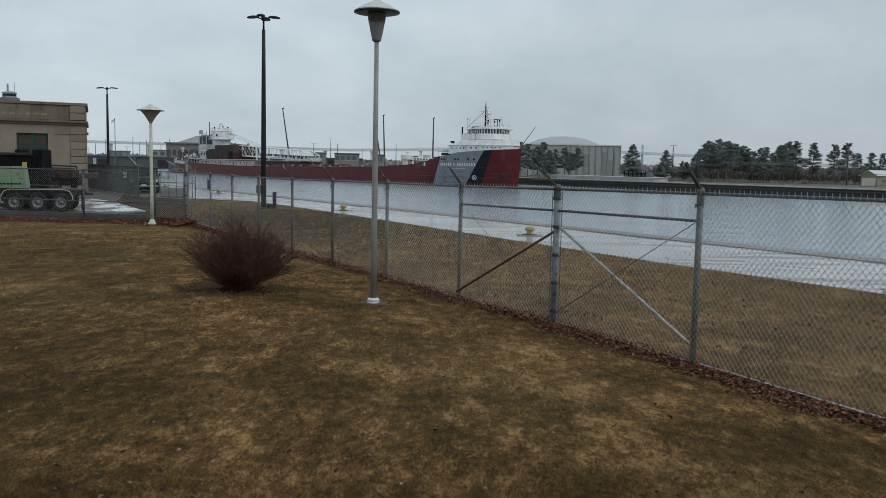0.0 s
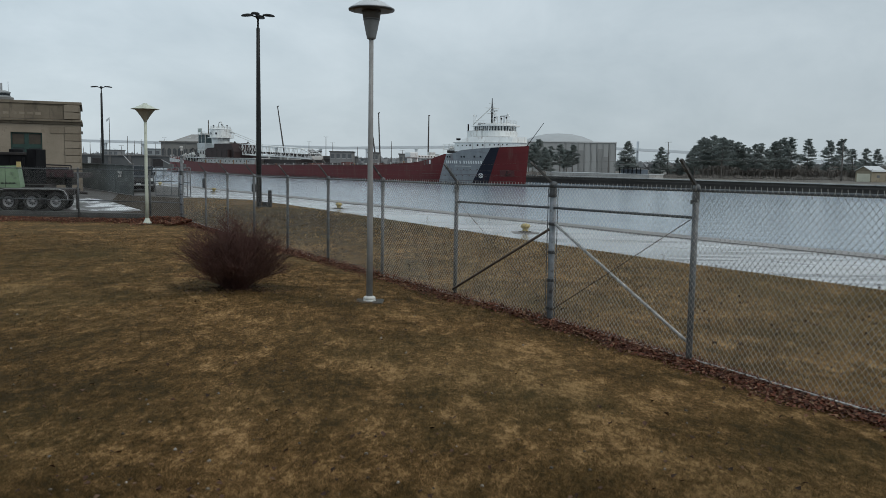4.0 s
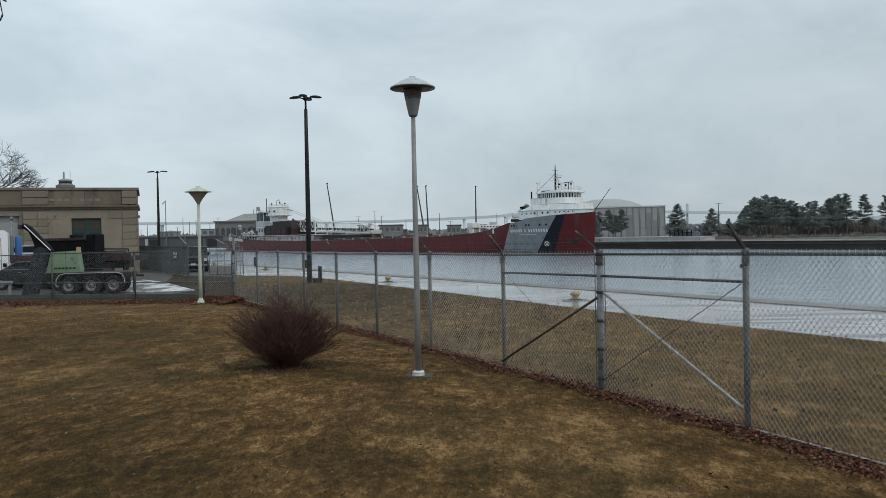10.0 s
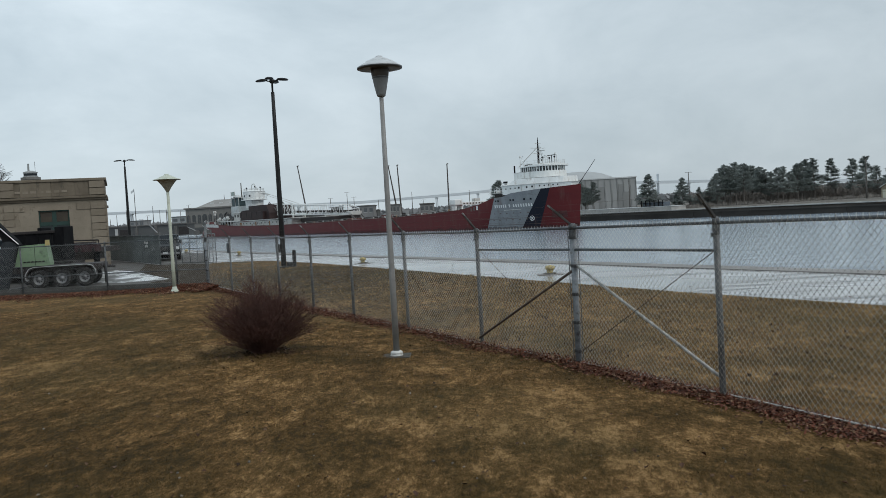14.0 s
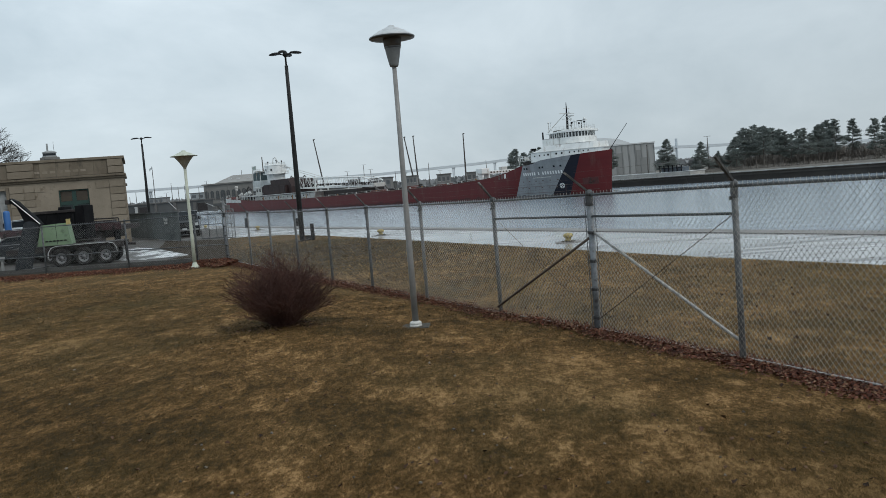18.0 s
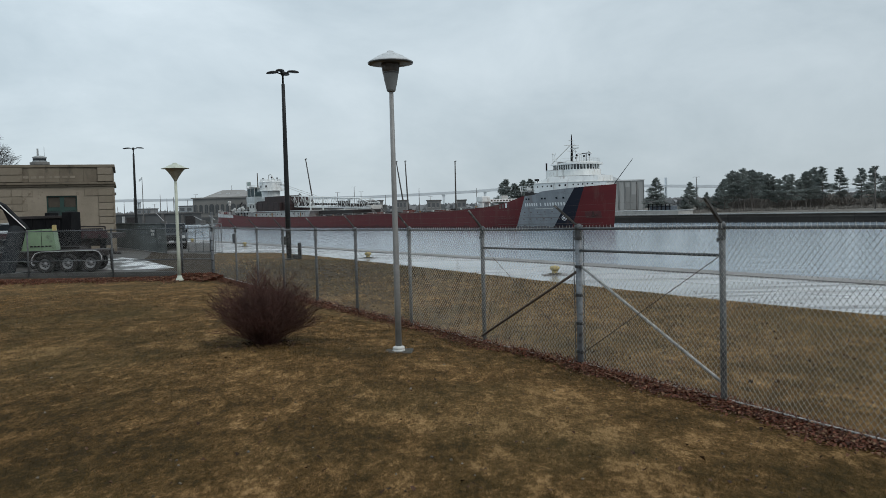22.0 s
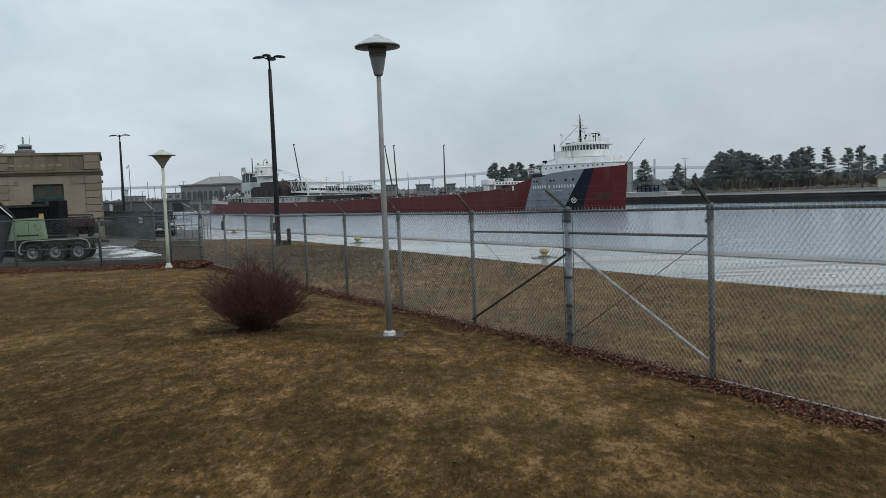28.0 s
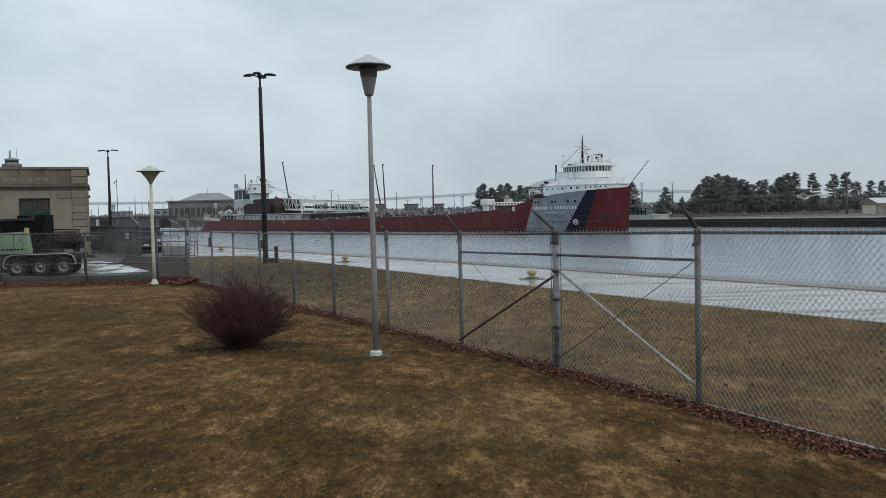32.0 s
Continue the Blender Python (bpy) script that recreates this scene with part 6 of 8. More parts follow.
for i in range(20):
    r = 0.04 + 0.0062 * i + rnd.uniform(-0.003, 0.003)
    d = 318 + rnd.uniform(-12, 18)
    x, y = at(r, d)
    el = 0.024 + 0.008 * math.sin(i * 1.7) * 0.5 + (0.0055 if r < 0.075 else 0.003 if r < 0.12 else -0.002)
    pine(x, y, el * d + 2.9, rnd.choice((0, 1, 2, 3, 4)), rnd.uniform(0, 360), "dark green pine in the belt beside the round store")


def far_lamp(r, d, top, label, heads=(0, 180), mat=None, width=1.3):
    x, y = at(r, d)
    h = top * d + 2.05 - FAR_Z
    return twin_lamp(x, y, FAR_Z - 0.12, h, heads, width, label, mat or M_farpole, "distant area lights", 0.16)


M_dome = material("grey_dome_membrane", (0.30, 0.315, 0.32), (0.38, 0.395, 0.40), scale=0.05, rough=0.7, bump=0.02)
M_storepanel = material("dull_store_cladding", (0.185, 0.19, 0.188), (0.235, 0.24, 0.237), scale=0.1, rough=0.75, bump=0.05, fine=1.0)


def build_store():
    """Large round-roofed storage building."""
    d = 395.0
    x0, x1 = 0.096 * d, 0.2065 * d
    top = 0.0283 * d + 2.05
    t = thing("storage_building", "big grey metal-clad store with a pale shallow domed roof", "building")
    bm = bmesh.new()
    box(bm, x0, x1, d, d + 60, FAR_Z - 0.12, top)
    part("wall", bm, M_tank, t)
    cx, r = 0.147 * d, 0.046 * d
    rise = 0.0385 * (d + 20) + 2.05 - top
    part("dome_roof", lathe(bmesh.new(), [(r * 1.02, top - 0.3), (r, top + 0.1), (r * 0.9, top + rise * 0.3), (r * 0.65, top + rise * 0.68), (r * 0.35, top + rise * 0.92), (0, top + rise)], 40, (cx, d + 24, 0)), M_dome, t, smooth=True)
    part("roof_fascia", box(bmesh.new(), x0 - 0.3, x1 + 0.3, d - 0.35, d + 60.3, top - 0.2, top + 0.35), M_roofpale, t)
    n = 15
    for i in range(n):
        x = x0 + (x1 - x0) * (i + 0.5) / n
        h = (0.55 + 0.3 * ((i * 7) % 5) / 5) * (top - FAR_Z)
        if i < 6:
            continue
        part("cladding_panel", box(bmesh.new(), x - 1.1, x + 1.1, d - 0.16, d - 0.02, FAR_Z, FAR_Z + h), M_tank if i % 3 else M_storepanel, t)
        part("pilaster", box(bmesh.new(), x + 1.22, x + 1.5, d - 0.3, d - 0.02, FAR_Z, top - 0.3), M_storepanel, t)
    part("door", box(bmesh.new(), x1 - 6.4, x1 - 2.8, d - 0.35, d - 0.18, FAR_Z, FAR_Z + 7.6), M_storepanel, t)


build_store()
far_lamp(0.268, 300, 0.0305, "tall dark area light beyond the canal")
far_lamp(0.474, 245, 0.0365, "tall dark area light among the pines", width=1.1)
far_lamp(0.198, 290, 0.026, "plain dark pole beside the store", heads=())


def build_bridge():
    """Long high-level bridge in the far distance."""
    t = thing("bridge", "long high-level steel bridge far away, mist paled into its colour", "bridge")
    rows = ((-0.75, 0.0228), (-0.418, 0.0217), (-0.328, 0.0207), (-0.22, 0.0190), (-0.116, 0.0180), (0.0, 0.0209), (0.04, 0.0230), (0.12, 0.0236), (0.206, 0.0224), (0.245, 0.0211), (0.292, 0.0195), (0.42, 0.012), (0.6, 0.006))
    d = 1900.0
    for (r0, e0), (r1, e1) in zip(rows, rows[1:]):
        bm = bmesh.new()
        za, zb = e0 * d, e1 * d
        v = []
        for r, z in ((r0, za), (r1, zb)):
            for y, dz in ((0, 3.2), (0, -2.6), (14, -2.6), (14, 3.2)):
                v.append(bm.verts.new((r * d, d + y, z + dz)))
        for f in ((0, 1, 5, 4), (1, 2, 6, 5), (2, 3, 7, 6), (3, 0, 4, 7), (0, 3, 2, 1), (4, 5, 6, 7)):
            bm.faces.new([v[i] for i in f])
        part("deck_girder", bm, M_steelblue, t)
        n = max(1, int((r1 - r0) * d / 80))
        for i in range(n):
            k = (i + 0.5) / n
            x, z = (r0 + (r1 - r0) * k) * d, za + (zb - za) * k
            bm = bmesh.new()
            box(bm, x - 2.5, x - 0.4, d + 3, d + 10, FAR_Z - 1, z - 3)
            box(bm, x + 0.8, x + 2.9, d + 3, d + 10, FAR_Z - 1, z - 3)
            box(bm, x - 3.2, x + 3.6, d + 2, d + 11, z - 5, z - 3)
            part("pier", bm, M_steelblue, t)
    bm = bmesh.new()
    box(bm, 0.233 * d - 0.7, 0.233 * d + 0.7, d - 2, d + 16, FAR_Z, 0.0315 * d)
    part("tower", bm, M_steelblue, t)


build_bridge()


def low_building(r0, r1, d, top, label, mat, depth=14, windows=0, roof=None, name="building"):
    t = thing(name, label, "building")
    x0, x1 = r0 * d, r1 * d
    z1 = top * d + 2.05
    part("wall", box(bmesh.new(), x0, x1, d, d + depth, FAR_Z - 0.12, z1), mat, t)
    part("roof", box(bmesh.new(), x0 - 0.35, x1 + 0.35, d - 0.35, d + depth + 0.35, z1, z1 + 0.4), roof or M_farpole, t)
    if not windows:
        n = int((x1 - x0) / 6.5)
        for i in range(n):
            x = x0 + (x1 - x0) * (i + 0.5) / n
            part("buttress", box(bmesh.new(), x - 0.45, x + 0.45, d - 0.5, d - 0.02, FAR_Z - 0.1, z1 - (0.5 if i % 3 else 0.1)), M_farpole if i % 4 else M_conc, t)
            # every third bay has a thin dark slab on the wall face
            if i % 3 == 1:
                part("dark_wall_panel", box(bmesh.new(), x + 1.0, x + 4.6, d - 0.08, d - 0.02, FAR_Z + 0.3, z1 - 0.9), M_chassis, t)
    for i in range(windows):
        x = x0 + (x1 - x0) * (i + 0.5) / windows
        w = (x1 - x0) / windows * 0.3
        win = part("window", box(bmesh.new(), x - w, x + w, d - 0.09, d + 0.1, z1 - 2.6, z1 - 0.9), M_hazyglass, t)
        part("window_sill", box(bmesh.new(), x - w * 1.2, x + w * 1.2, d - 0.2, d, z1 - 2.75, z1 - 2.6), M_conc, win)
    return t


def build_hip_building():
    """Two-storey stone office with a hip roof behind the stern."""
    d = 455.0
    t = thing("office_building", "grey stone two-storey office building with a hipped roof", "building")
    x0, x1 = -0.3289 * d, -0.251 * d
    z1 = 0.0204 * d + 2.05
    part("wall", box(bmesh.new(), x0, x1, d, d + 28, FAR_Z - 0.12, z1), M_officestone, t)
    part("cornice", box(bmesh.new(), x0 - 0.8, x1 + 0.8, d - 0.8, d + 28.8, z1, z1 + 0.7), M_officestone, t)
    bm = bmesh.new()
    a = [bm.verts.new(p) for p in ((x0 + 5.7, d + 1, z1 + 0.7), (x1 - 5.0, d + 1, z1 + 0.7), (x1 - 5.0, d + 27, z1 + 0.7), (x0 + 5.7, d + 27, z1 + 0.7))]
    zr = 0.0308 * d + 2.05
    b = [bm.verts.new(p) for p in ((x0 + 12.9, d + 12, zr), (x1 - 11.2, d + 12, zr), (x1 - 11.2, d + 16, zr), (x0 + 12.9, d + 16, zr))]
    for i in range(4):
        j = (i + 1) % 4
        bm.faces.new((a[i], a[j], b[j], b[i]))
    bm.faces.new(b)
    roof = part("roof", bm, M_slate, t)
    for x in (x0 + 13, (x0 + x1) / 2, x1 - 12):
        part("dormer", box(bmesh.new(), x - 0.9, x + 0.9, d + 6, d + 10, z1 + 1.4, z1 + 3.0), M_roofpale, roof)
    part("flag_mast", tube(bmesh.new(), ((x0 + x1) / 2, d + 14, zr), ((x0 + x1) / 2, d + 14, zr + 2.6), 0.2, 0.1, 6), M_farpole, roof)
    for i in range(12):
        x = x0 + (x1 - x0) * (i + 0.5) / 12
        z, wide, tall = (FAR_Z + 4.6, 0.95, 3.6) if i % 4 != 3 else (FAR_Z + 3.4, 1.35, 4.6)
        bm = box(bmesh.new(), x - wide, x + wide, d - 0.1, d + 0.2, z, z + tall)
        prism(bm, [(x + wide * math.cos(math.pi * k / 8), z + tall + wide * math.sin(math.pi * k / 8)) for k in range(9)], d - 0.1, d + 0.2)
        w = part("window", bm, M_farglass, t, "tall round-arched dark window")
        part("window_frame", box(bmesh.new(), x - 0.08, x + 0.08, d - 0.16, d - 0.1, z, z + tall), M_farpole, w)
        part("window_sill", box(bmesh.new(), x - wide - 0.2, x + wide + 0.2, d - 0.35, d, z - 0.3, z), M_farpole, w)
    part("plinth", box(bmesh.new(), x0 - 0.3, x1 + 0.3, d - 0.4, d - 0.02, FAR_Z - 0.12, FAR_Z + 2.2), M_lockwall, t)


# distant panes paled, so their colour holds the haze
M_hazyglass = material("haze_paled_window_glass", (0.070, 0.074, 0.078), (0.10, 0.105, 0.11), scale=0.3, rough=0.3, bump=0)
M_farglass = material("dull_window_glass", (0.030, 0.032, 0.033), (0.060, 0.062, 0.062), scale=0.3, rough=0.3, bump=0)
M_officestone = material("grey_office_stone", (0.128, 0.122, 0.112), (0.185, 0.175, 0.160), scale=0.12, rough=0.9, bump=0.1, fine=1.2)
M_lockwall = material("grey_lock_masonry", (0.055, 0.056, 0.056), (0.098, 0.098, 0.096), scale=0.06, rough=0.9, bump=0.1, fine=1.0, squash=(1, 1, 3))
M_slate = material("pale_slate_roof", (0.21, 0.205, 0.195), (0.29, 0.285, 0.275), scale=0.15, rough=0.8, bump=0.1, fine=1.5)
# lock house walls greyed and lightened in place of haze
M_brownhouse = material("hazed_grey_masonry", (0.165, 0.162, 0.158), (0.22, 0.215, 0.21), scale=0.3, rough=0.9, bump=0.1, fine=2.5)
build_hip_building()
low_building(-0.1305, -0.104, 360, 0.0122, "small grey-brown lock building beyond the ship", M_brownhouse, 10, 4)
low_building(-0.0855, -0.0735, 360, 0.0115, "small grey-brown lock building beyond the ship", M_brownhouse, 10, 3)
low_building(-0.1555, -0.1445, 365, 0.0125, "small grey-brown lock building beyond the ship", M_brownhouse, 10, 3)
low_building(-0.049, -0.0335, 350, 0.0105, "small grey-brown lock building beyond the ship", M_brownhouse, 10, 3)
low_building(-0.0135, -0.0025, 350, 0.010, "small grey-brown lock building beyond the ship", M_brownhouse, 10, 2)
low_building(-0.3967, -0.3797, 520, 0.0100, "small grey lock house far along the quay", M_brownhouse, 12, 3)
low_building(-0.346, -0.329, 480, 0.0120, "small pale lock house far along the quay", M_tank, 10, 2)
low_building(-0.52, -0.33, 300, 0.0035, "long low grey wall and yard buildings along the lock", M_lockwall, 10, 0)
low_building(-0.26, -0.10, 420, 0.0065, "long grey lock wall behind the freighter", M_lockwall, 14, 0)


def stop_boom(r, d, top, lean, label):
    """A pale boom hinged on a short pedestal, raised aslant."""
    x, y = at(r, d)
    t = thing("stop_boom", label, "boom", pose(x, y, FAR_Z), group="booms along the lock")
    h = top * d + 2.05 - FAR_Z
    part("pedestal", box(bmesh.new(), -0.7, 0.7, -0.7, 0.7, 0, 1.6, 0.1), M_farpole, t)
    part("arm", tube(bmesh.new(), (0, 0, 1.4), (lean, 0, h), 0.17, 0.12, 6), M_palesteel, t, "pale raised arm")
    part("stay", tube(bmesh.new(), (lean * 0.2, 0.4, 1.2), (lean * 0.75, 0.2, h * 0.78), 0.10, 0.10, 5), M_farpole, t)


M_palesteel = material("pale_painted_steel", (0.22, 0.225, 0.22), (0.32, 0.325, 0.32), scale=0.5, rough=0.7, bump=0.03)
stop_boom(-0.3640, 280, 0.0045, -2.6, "pale boom raised aslant on the lock wall")
stop_boom(-0.3175, 275, 0.0000, -3.0, "pale boom raised aslant on the lock wall")
stop_boom(-0.3025, 285, 0.0005, -2.2, "pale boom raised aslant on the lock wall")


def mobile_crane(r, d, top, lean, label):
    x, y = at(r, d)
    t = thing("crane", label, "crane", pose(x, y, FAR_Z), group="cranes on the lock wall")
    h = top * d + 2.05 - FAR_Z
    part("crane_cab", box(bmesh.new(), -2.0, 2.0, -1.6, 1.6, 1.0, 3.6, 0.2), M_chassis, t)
    part("crawler", box(bmesh.new(), -2.6, 2.6, -2.0, 2.0, 0, 1.0, 0.3), M_chassis, t)
    bm = bmesh.new()
    tube(bm, (0.4, 0, 2.6), (lean * h, 0, h), 0.42, 0.24, 6)
    part("boom", bm, M_boomdark, t, "dark raised crane boom")
    bm = tube(bmesh.new(), (lean * h - 0.3, 0, h - 0.2), (lean * h + 0.6, 0, h + 0.1), 0.24, 0.24, 6)
    part("boom_tip", bm, M_boomdark, t)


M_boomdark = material("dark_crane_boom", (0.05, 0.045, 0.042), (0.085, 0.075, 0.07), scale=1, rough=0.7, bump=0.03)
mobile_crane(-0.1835, 385, 0.0642, -0.115, "dark crane with its boom raised, behind the ship's boom")
mobile_crane(-0.0722, 385, 0.0585, -0.02, "dark crane with its boom raised behind the freighter")
mobile_crane(-0.0765, 385, 0.0582, -0.115, "dark crane with its boom raised behind the freighter")
mobile_crane(-0.0158, 385, 0.0565, 0.02, "dark crane with its boom raised behind the bow")
for r, e in ((-0.155, 0.024), (-0.135, 0.030), (-0.127, 0.024), (-0.098, 0.019), (-0.058, 0.026), (-0.045, 0.016), (0.01, 0.024), (-0.262, 0.021), (-0.375, 0.016), (-0.40, 0.024), (-0.36, 0.022), (-0.335, 0.020), (-0.30, 0.022), (-0.345, 0.010), (-0.42, 0.014), (-0.412, 0.019), (-0.368, 0.027), (-0.352, 0.024), (-0.383, 0.012), (-0.325, 0.026)):
    far_lamp(r, 430, e, "thin distant light pole along the locks", heads=() if abs(r * 1000) % 2 < 1 else (0, 180))

# flagpole, control tower
x, y = at(-0.389, 260)
pole = thing("flagpole", "white flagpole with a limp flag", "flagpole", pose(x, y, FAR_Z))
part("pole", tube(bmesh.new(), (0, 0, 0), (0, 0, 15.6), 0.16, 0.09, 8), M_farpole, pole)
bm = bmesh.new()
for k in range(5):
    box(bm, -0.2 - 0.2 * k, 0.0 - 0.2 * k, -0.04 + 0.02 * (k % 2), 0.04 + 0.02 * (k % 2), 14.8 - 0.16 * k, 15.4 - 0.13 * k)
part("flag", bm, M_roofpale, pole, "small pale striped flag hanging limp")


def build_tower():
    d = 150.0
    x = -0.512 * d
    z = 0.0665 * d + 2.05
    t = thing("control_tower", "grey octagonal control tower cab with a mast", "tower", pose(x, d, 0))
    part("shaft", lathe(bmesh.new(), [(1.6, PAVE_Z), (1.6, z), (1.72, z + 0.02), (1.72, z + 0.42), (1.2, z + 0.46)], 8), M_officestone, t)
    part("cab_wall", lathe(bmesh.new(), [(1.30, z + 0.44), (1.30, z + 0.62), (1.15, z + 0.66), (1.15, z + 1.15), (1.28, z + 1.2), (1.28, z + 1.35), (0.5, z + 1.6)], 8), M_tank, t)
    part("cab_glass", lathe(bmesh.new(), [(1.18, z + 0.72), (1.18, z + 1.08)], 8), M_glass, t)
    part("mast", tube(bmesh.new(), (-0.3, 0, z + 1.5), (-0.3, 0, z + 2.9), 0.18, 0.16, 8), M_tank, t)
    part("antenna", tube(bmesh.new(), (0.9, 0, z + 1.4), (0.9, 0, z + 3.2), 0.03, 0.03, 5), M_farpole, t)


build_tower()


def build_shed():
    """Small gabled shed seen corner-on: the gable with its door, and one long side."""
    t = thing("shed", "small tan gabled shed with a pale roof and a light door", "shed", pose(SHED_AT[0], SHED_AT[1], FAR_Z - 0.12, 0, 0, -62.9))
    w, deep, eave, ridge = 5.0, 6.0, 3.05, 4.35
    part("wall", prism(bmesh.new(), [(-w, 0), (-w, eave), (-w / 2, ridge), (0, eave), (0, 0)], 0, deep), M_shed, t)
    for sx, name in ((-1, "roof_slope"), (1, "roof_slope")):
        x = -w / 2 + sx * (w / 2 + 0.35)
        z = eave - 0.15
        part(name, prism(bmesh.new(), [(-w / 2, ridge + 0.02), (-w / 2, ridge + 0.16), (x, z + 0.14), (x, z)], -0.4, deep + 0.4), M_roofpale, t)
    door = part("door", box(bmesh.new(), -w + 0.5, -0.4, -0.08, -0.01, 0.05, 2.35), M_sheddoor, t)
    for k in range(4):
        part("door_panel", box(bmesh.new(), -w + 0.6, -0.5, -0.11, -0.08, 0.12 + 0.56 * k, 0.60 + 0.56 * k), M_sheddoor, door)
    part("window", box(bmesh.new(), 0.0, 0.05, 2.2, 3.4, 1.2, 1.95), M_hazyglass, t)


SHED_AT = (118.3, 232.0)
M_shed = material("tan_shed_siding", (0.19, 0.165, 0.115), (0.26, 0.225, 0.165), scale=0.6, rough=0.8, bump=0.1, fine=5)
M_sheddoor = material("pale_shed_door", (0.46, 0.45, 0.36), (0.56, 0.55, 0.46), scale=0.6, rough=0.7, bump=0.05)
build_shed()


def build_barge():
    """White flat work barge moored at the far wall, with a dark deck frame."""
    p = far_point(-180, FAR_WALL + 1.4)
    t = thing("work_barge", "long low pale work platform with a dark railed frame", "barge", pose(p.x, p.y, FAR_Z - 0.15, 0, 0, WALL_TURN))
    part("platform", box(bmesh.new(), -16, 25.2, 0, 6, 0, 1.15, 0.08), M_conc, t)
    part("top_edge", box(bmesh.new(), -16.2, 25.4, -0.12, 6.1, 1.15, 1.3, 0.03), M_roofpale, t)
    for i in range(6):
        part("frame_post", box(bmesh.new(), 13.4 + 1.55 * i, 13.6 + 1.55 * i, 1, 1.25, 1.3, 3.1), M_black, t)
    for z in (2.3, 3.0):
        part("frame_rail", box(bmesh.new(), 13.1, 21.8, 0.95, 1.2, z, z + 0.12), M_black, t)
    part("frame_deck", box(bmesh.new(), 13.8, 21.0, 1.4, 4.6, 1.3, 2.5, 0.1), M_bluegrey, t)


M_bluegrey = material("blue_grey_machinery", (0.05, 0.065, 0.085), (0.09, 0.11, 0.13), scale=0.8, rough=0.6, bump=0.05)
build_barge()


# brush and low scrub along the far bank
def scrub(name, label, rows, mat, seed, n, hmax, zone):
    rnd = random.Random(seed)
    verts, faces = [], []
    for _ in range(n):
        r = rnd.uniform(*rows)
        d = rnd.uniform(*zone)
        base = Vector((r * d, d, FAR_Z - 0.15))
        h = hmax * (0.35 + 0.65 * abs(noise.noise((r * 60, d * 0.02, seed)))) * rnd.uniform(0.5, 1.1)
        for _ in range(5):
            a = rnd.uniform(0, 6.28)
            tip = base + Vector((math.cos(a) * h * 0.5, math.sin(a) * h * 0.5, h * rnd.uniform(0.6, 1.0)))
            s = Vector((math.sin(a), -math.cos(a), 0)) * rnd.uniform(0.03, 0.09)
            k = len(verts)
            verts += [base - s, base + s, tip]
            faces.append((k, k + 1, k + 2))
    ob = soup(name, verts, faces, mat)
    tagged(ob, label, "scrub", kind="stuff")


# scrub tones carry the haze of the far bank in their colour
M_scrub = island_material("hazed_bare_scrub", [(0.135, 0.128, 0.121), (0.165, 0.155, 0.143), (0.20, 0.185, 0.166), (0.20, 0.172, 0.144)], 0.95)
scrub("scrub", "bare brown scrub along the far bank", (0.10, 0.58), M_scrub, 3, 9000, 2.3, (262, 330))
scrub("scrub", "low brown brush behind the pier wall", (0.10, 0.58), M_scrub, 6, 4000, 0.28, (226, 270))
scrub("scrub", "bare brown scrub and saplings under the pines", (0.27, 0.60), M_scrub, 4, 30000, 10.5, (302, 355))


def far_woods(name, label, r0, r1, d, el, mat, seed):
    """A ridge of far woods with an uneven top, made of many small crowns."""
    rnd = random.Random(seed)
    verts, faces = [], []
    r = r0
    while r < r1:
        h = el * d * (0.75 + 0.5 * abs(noise.noise((r * 25, seed, 0)))) + 3
        for _ in range(10):
            c = Vector(((r + rnd.uniform(-0.003, 0.003)) * d, d + rnd.uniform(0, 60), FAR_Z + h * rnd.uniform(0.0, 1.0)))
            w = rnd.uniform(2.0, 5.0)
            k = len(verts)
            a = rnd.uniform(0, 6.28)
            verts += [c + Vector((w * math.cos(a), 0, w * math.sin(a))), c + Vector((w * math.cos(a + 2.1), 2, w * math.sin(a + 2.1))), c + Vector((w * math.cos(a + 4.2), -2, w * math.sin(a + 4.2)))]
            faces.append((k, k + 1, k + 2))
        r += 0.0011
    ob = soup(name, verts, faces, mat)
    tagged(ob, label, "woods", kind="stuff")


# pale greys put the haze of the far distance into the wood colour
M_farwood = island_material("haze_grey_far_woods", [(0.19, 0.195, 0.20), (0.22, 0.225, 0.23), (0.26, 0.265, 0.27)], 0.95)
far_woods("far_woods", "line of bare far woods, greyed in colour for haze", -0.8, 0.75, 900, 0.0045, M_farwood, 9)


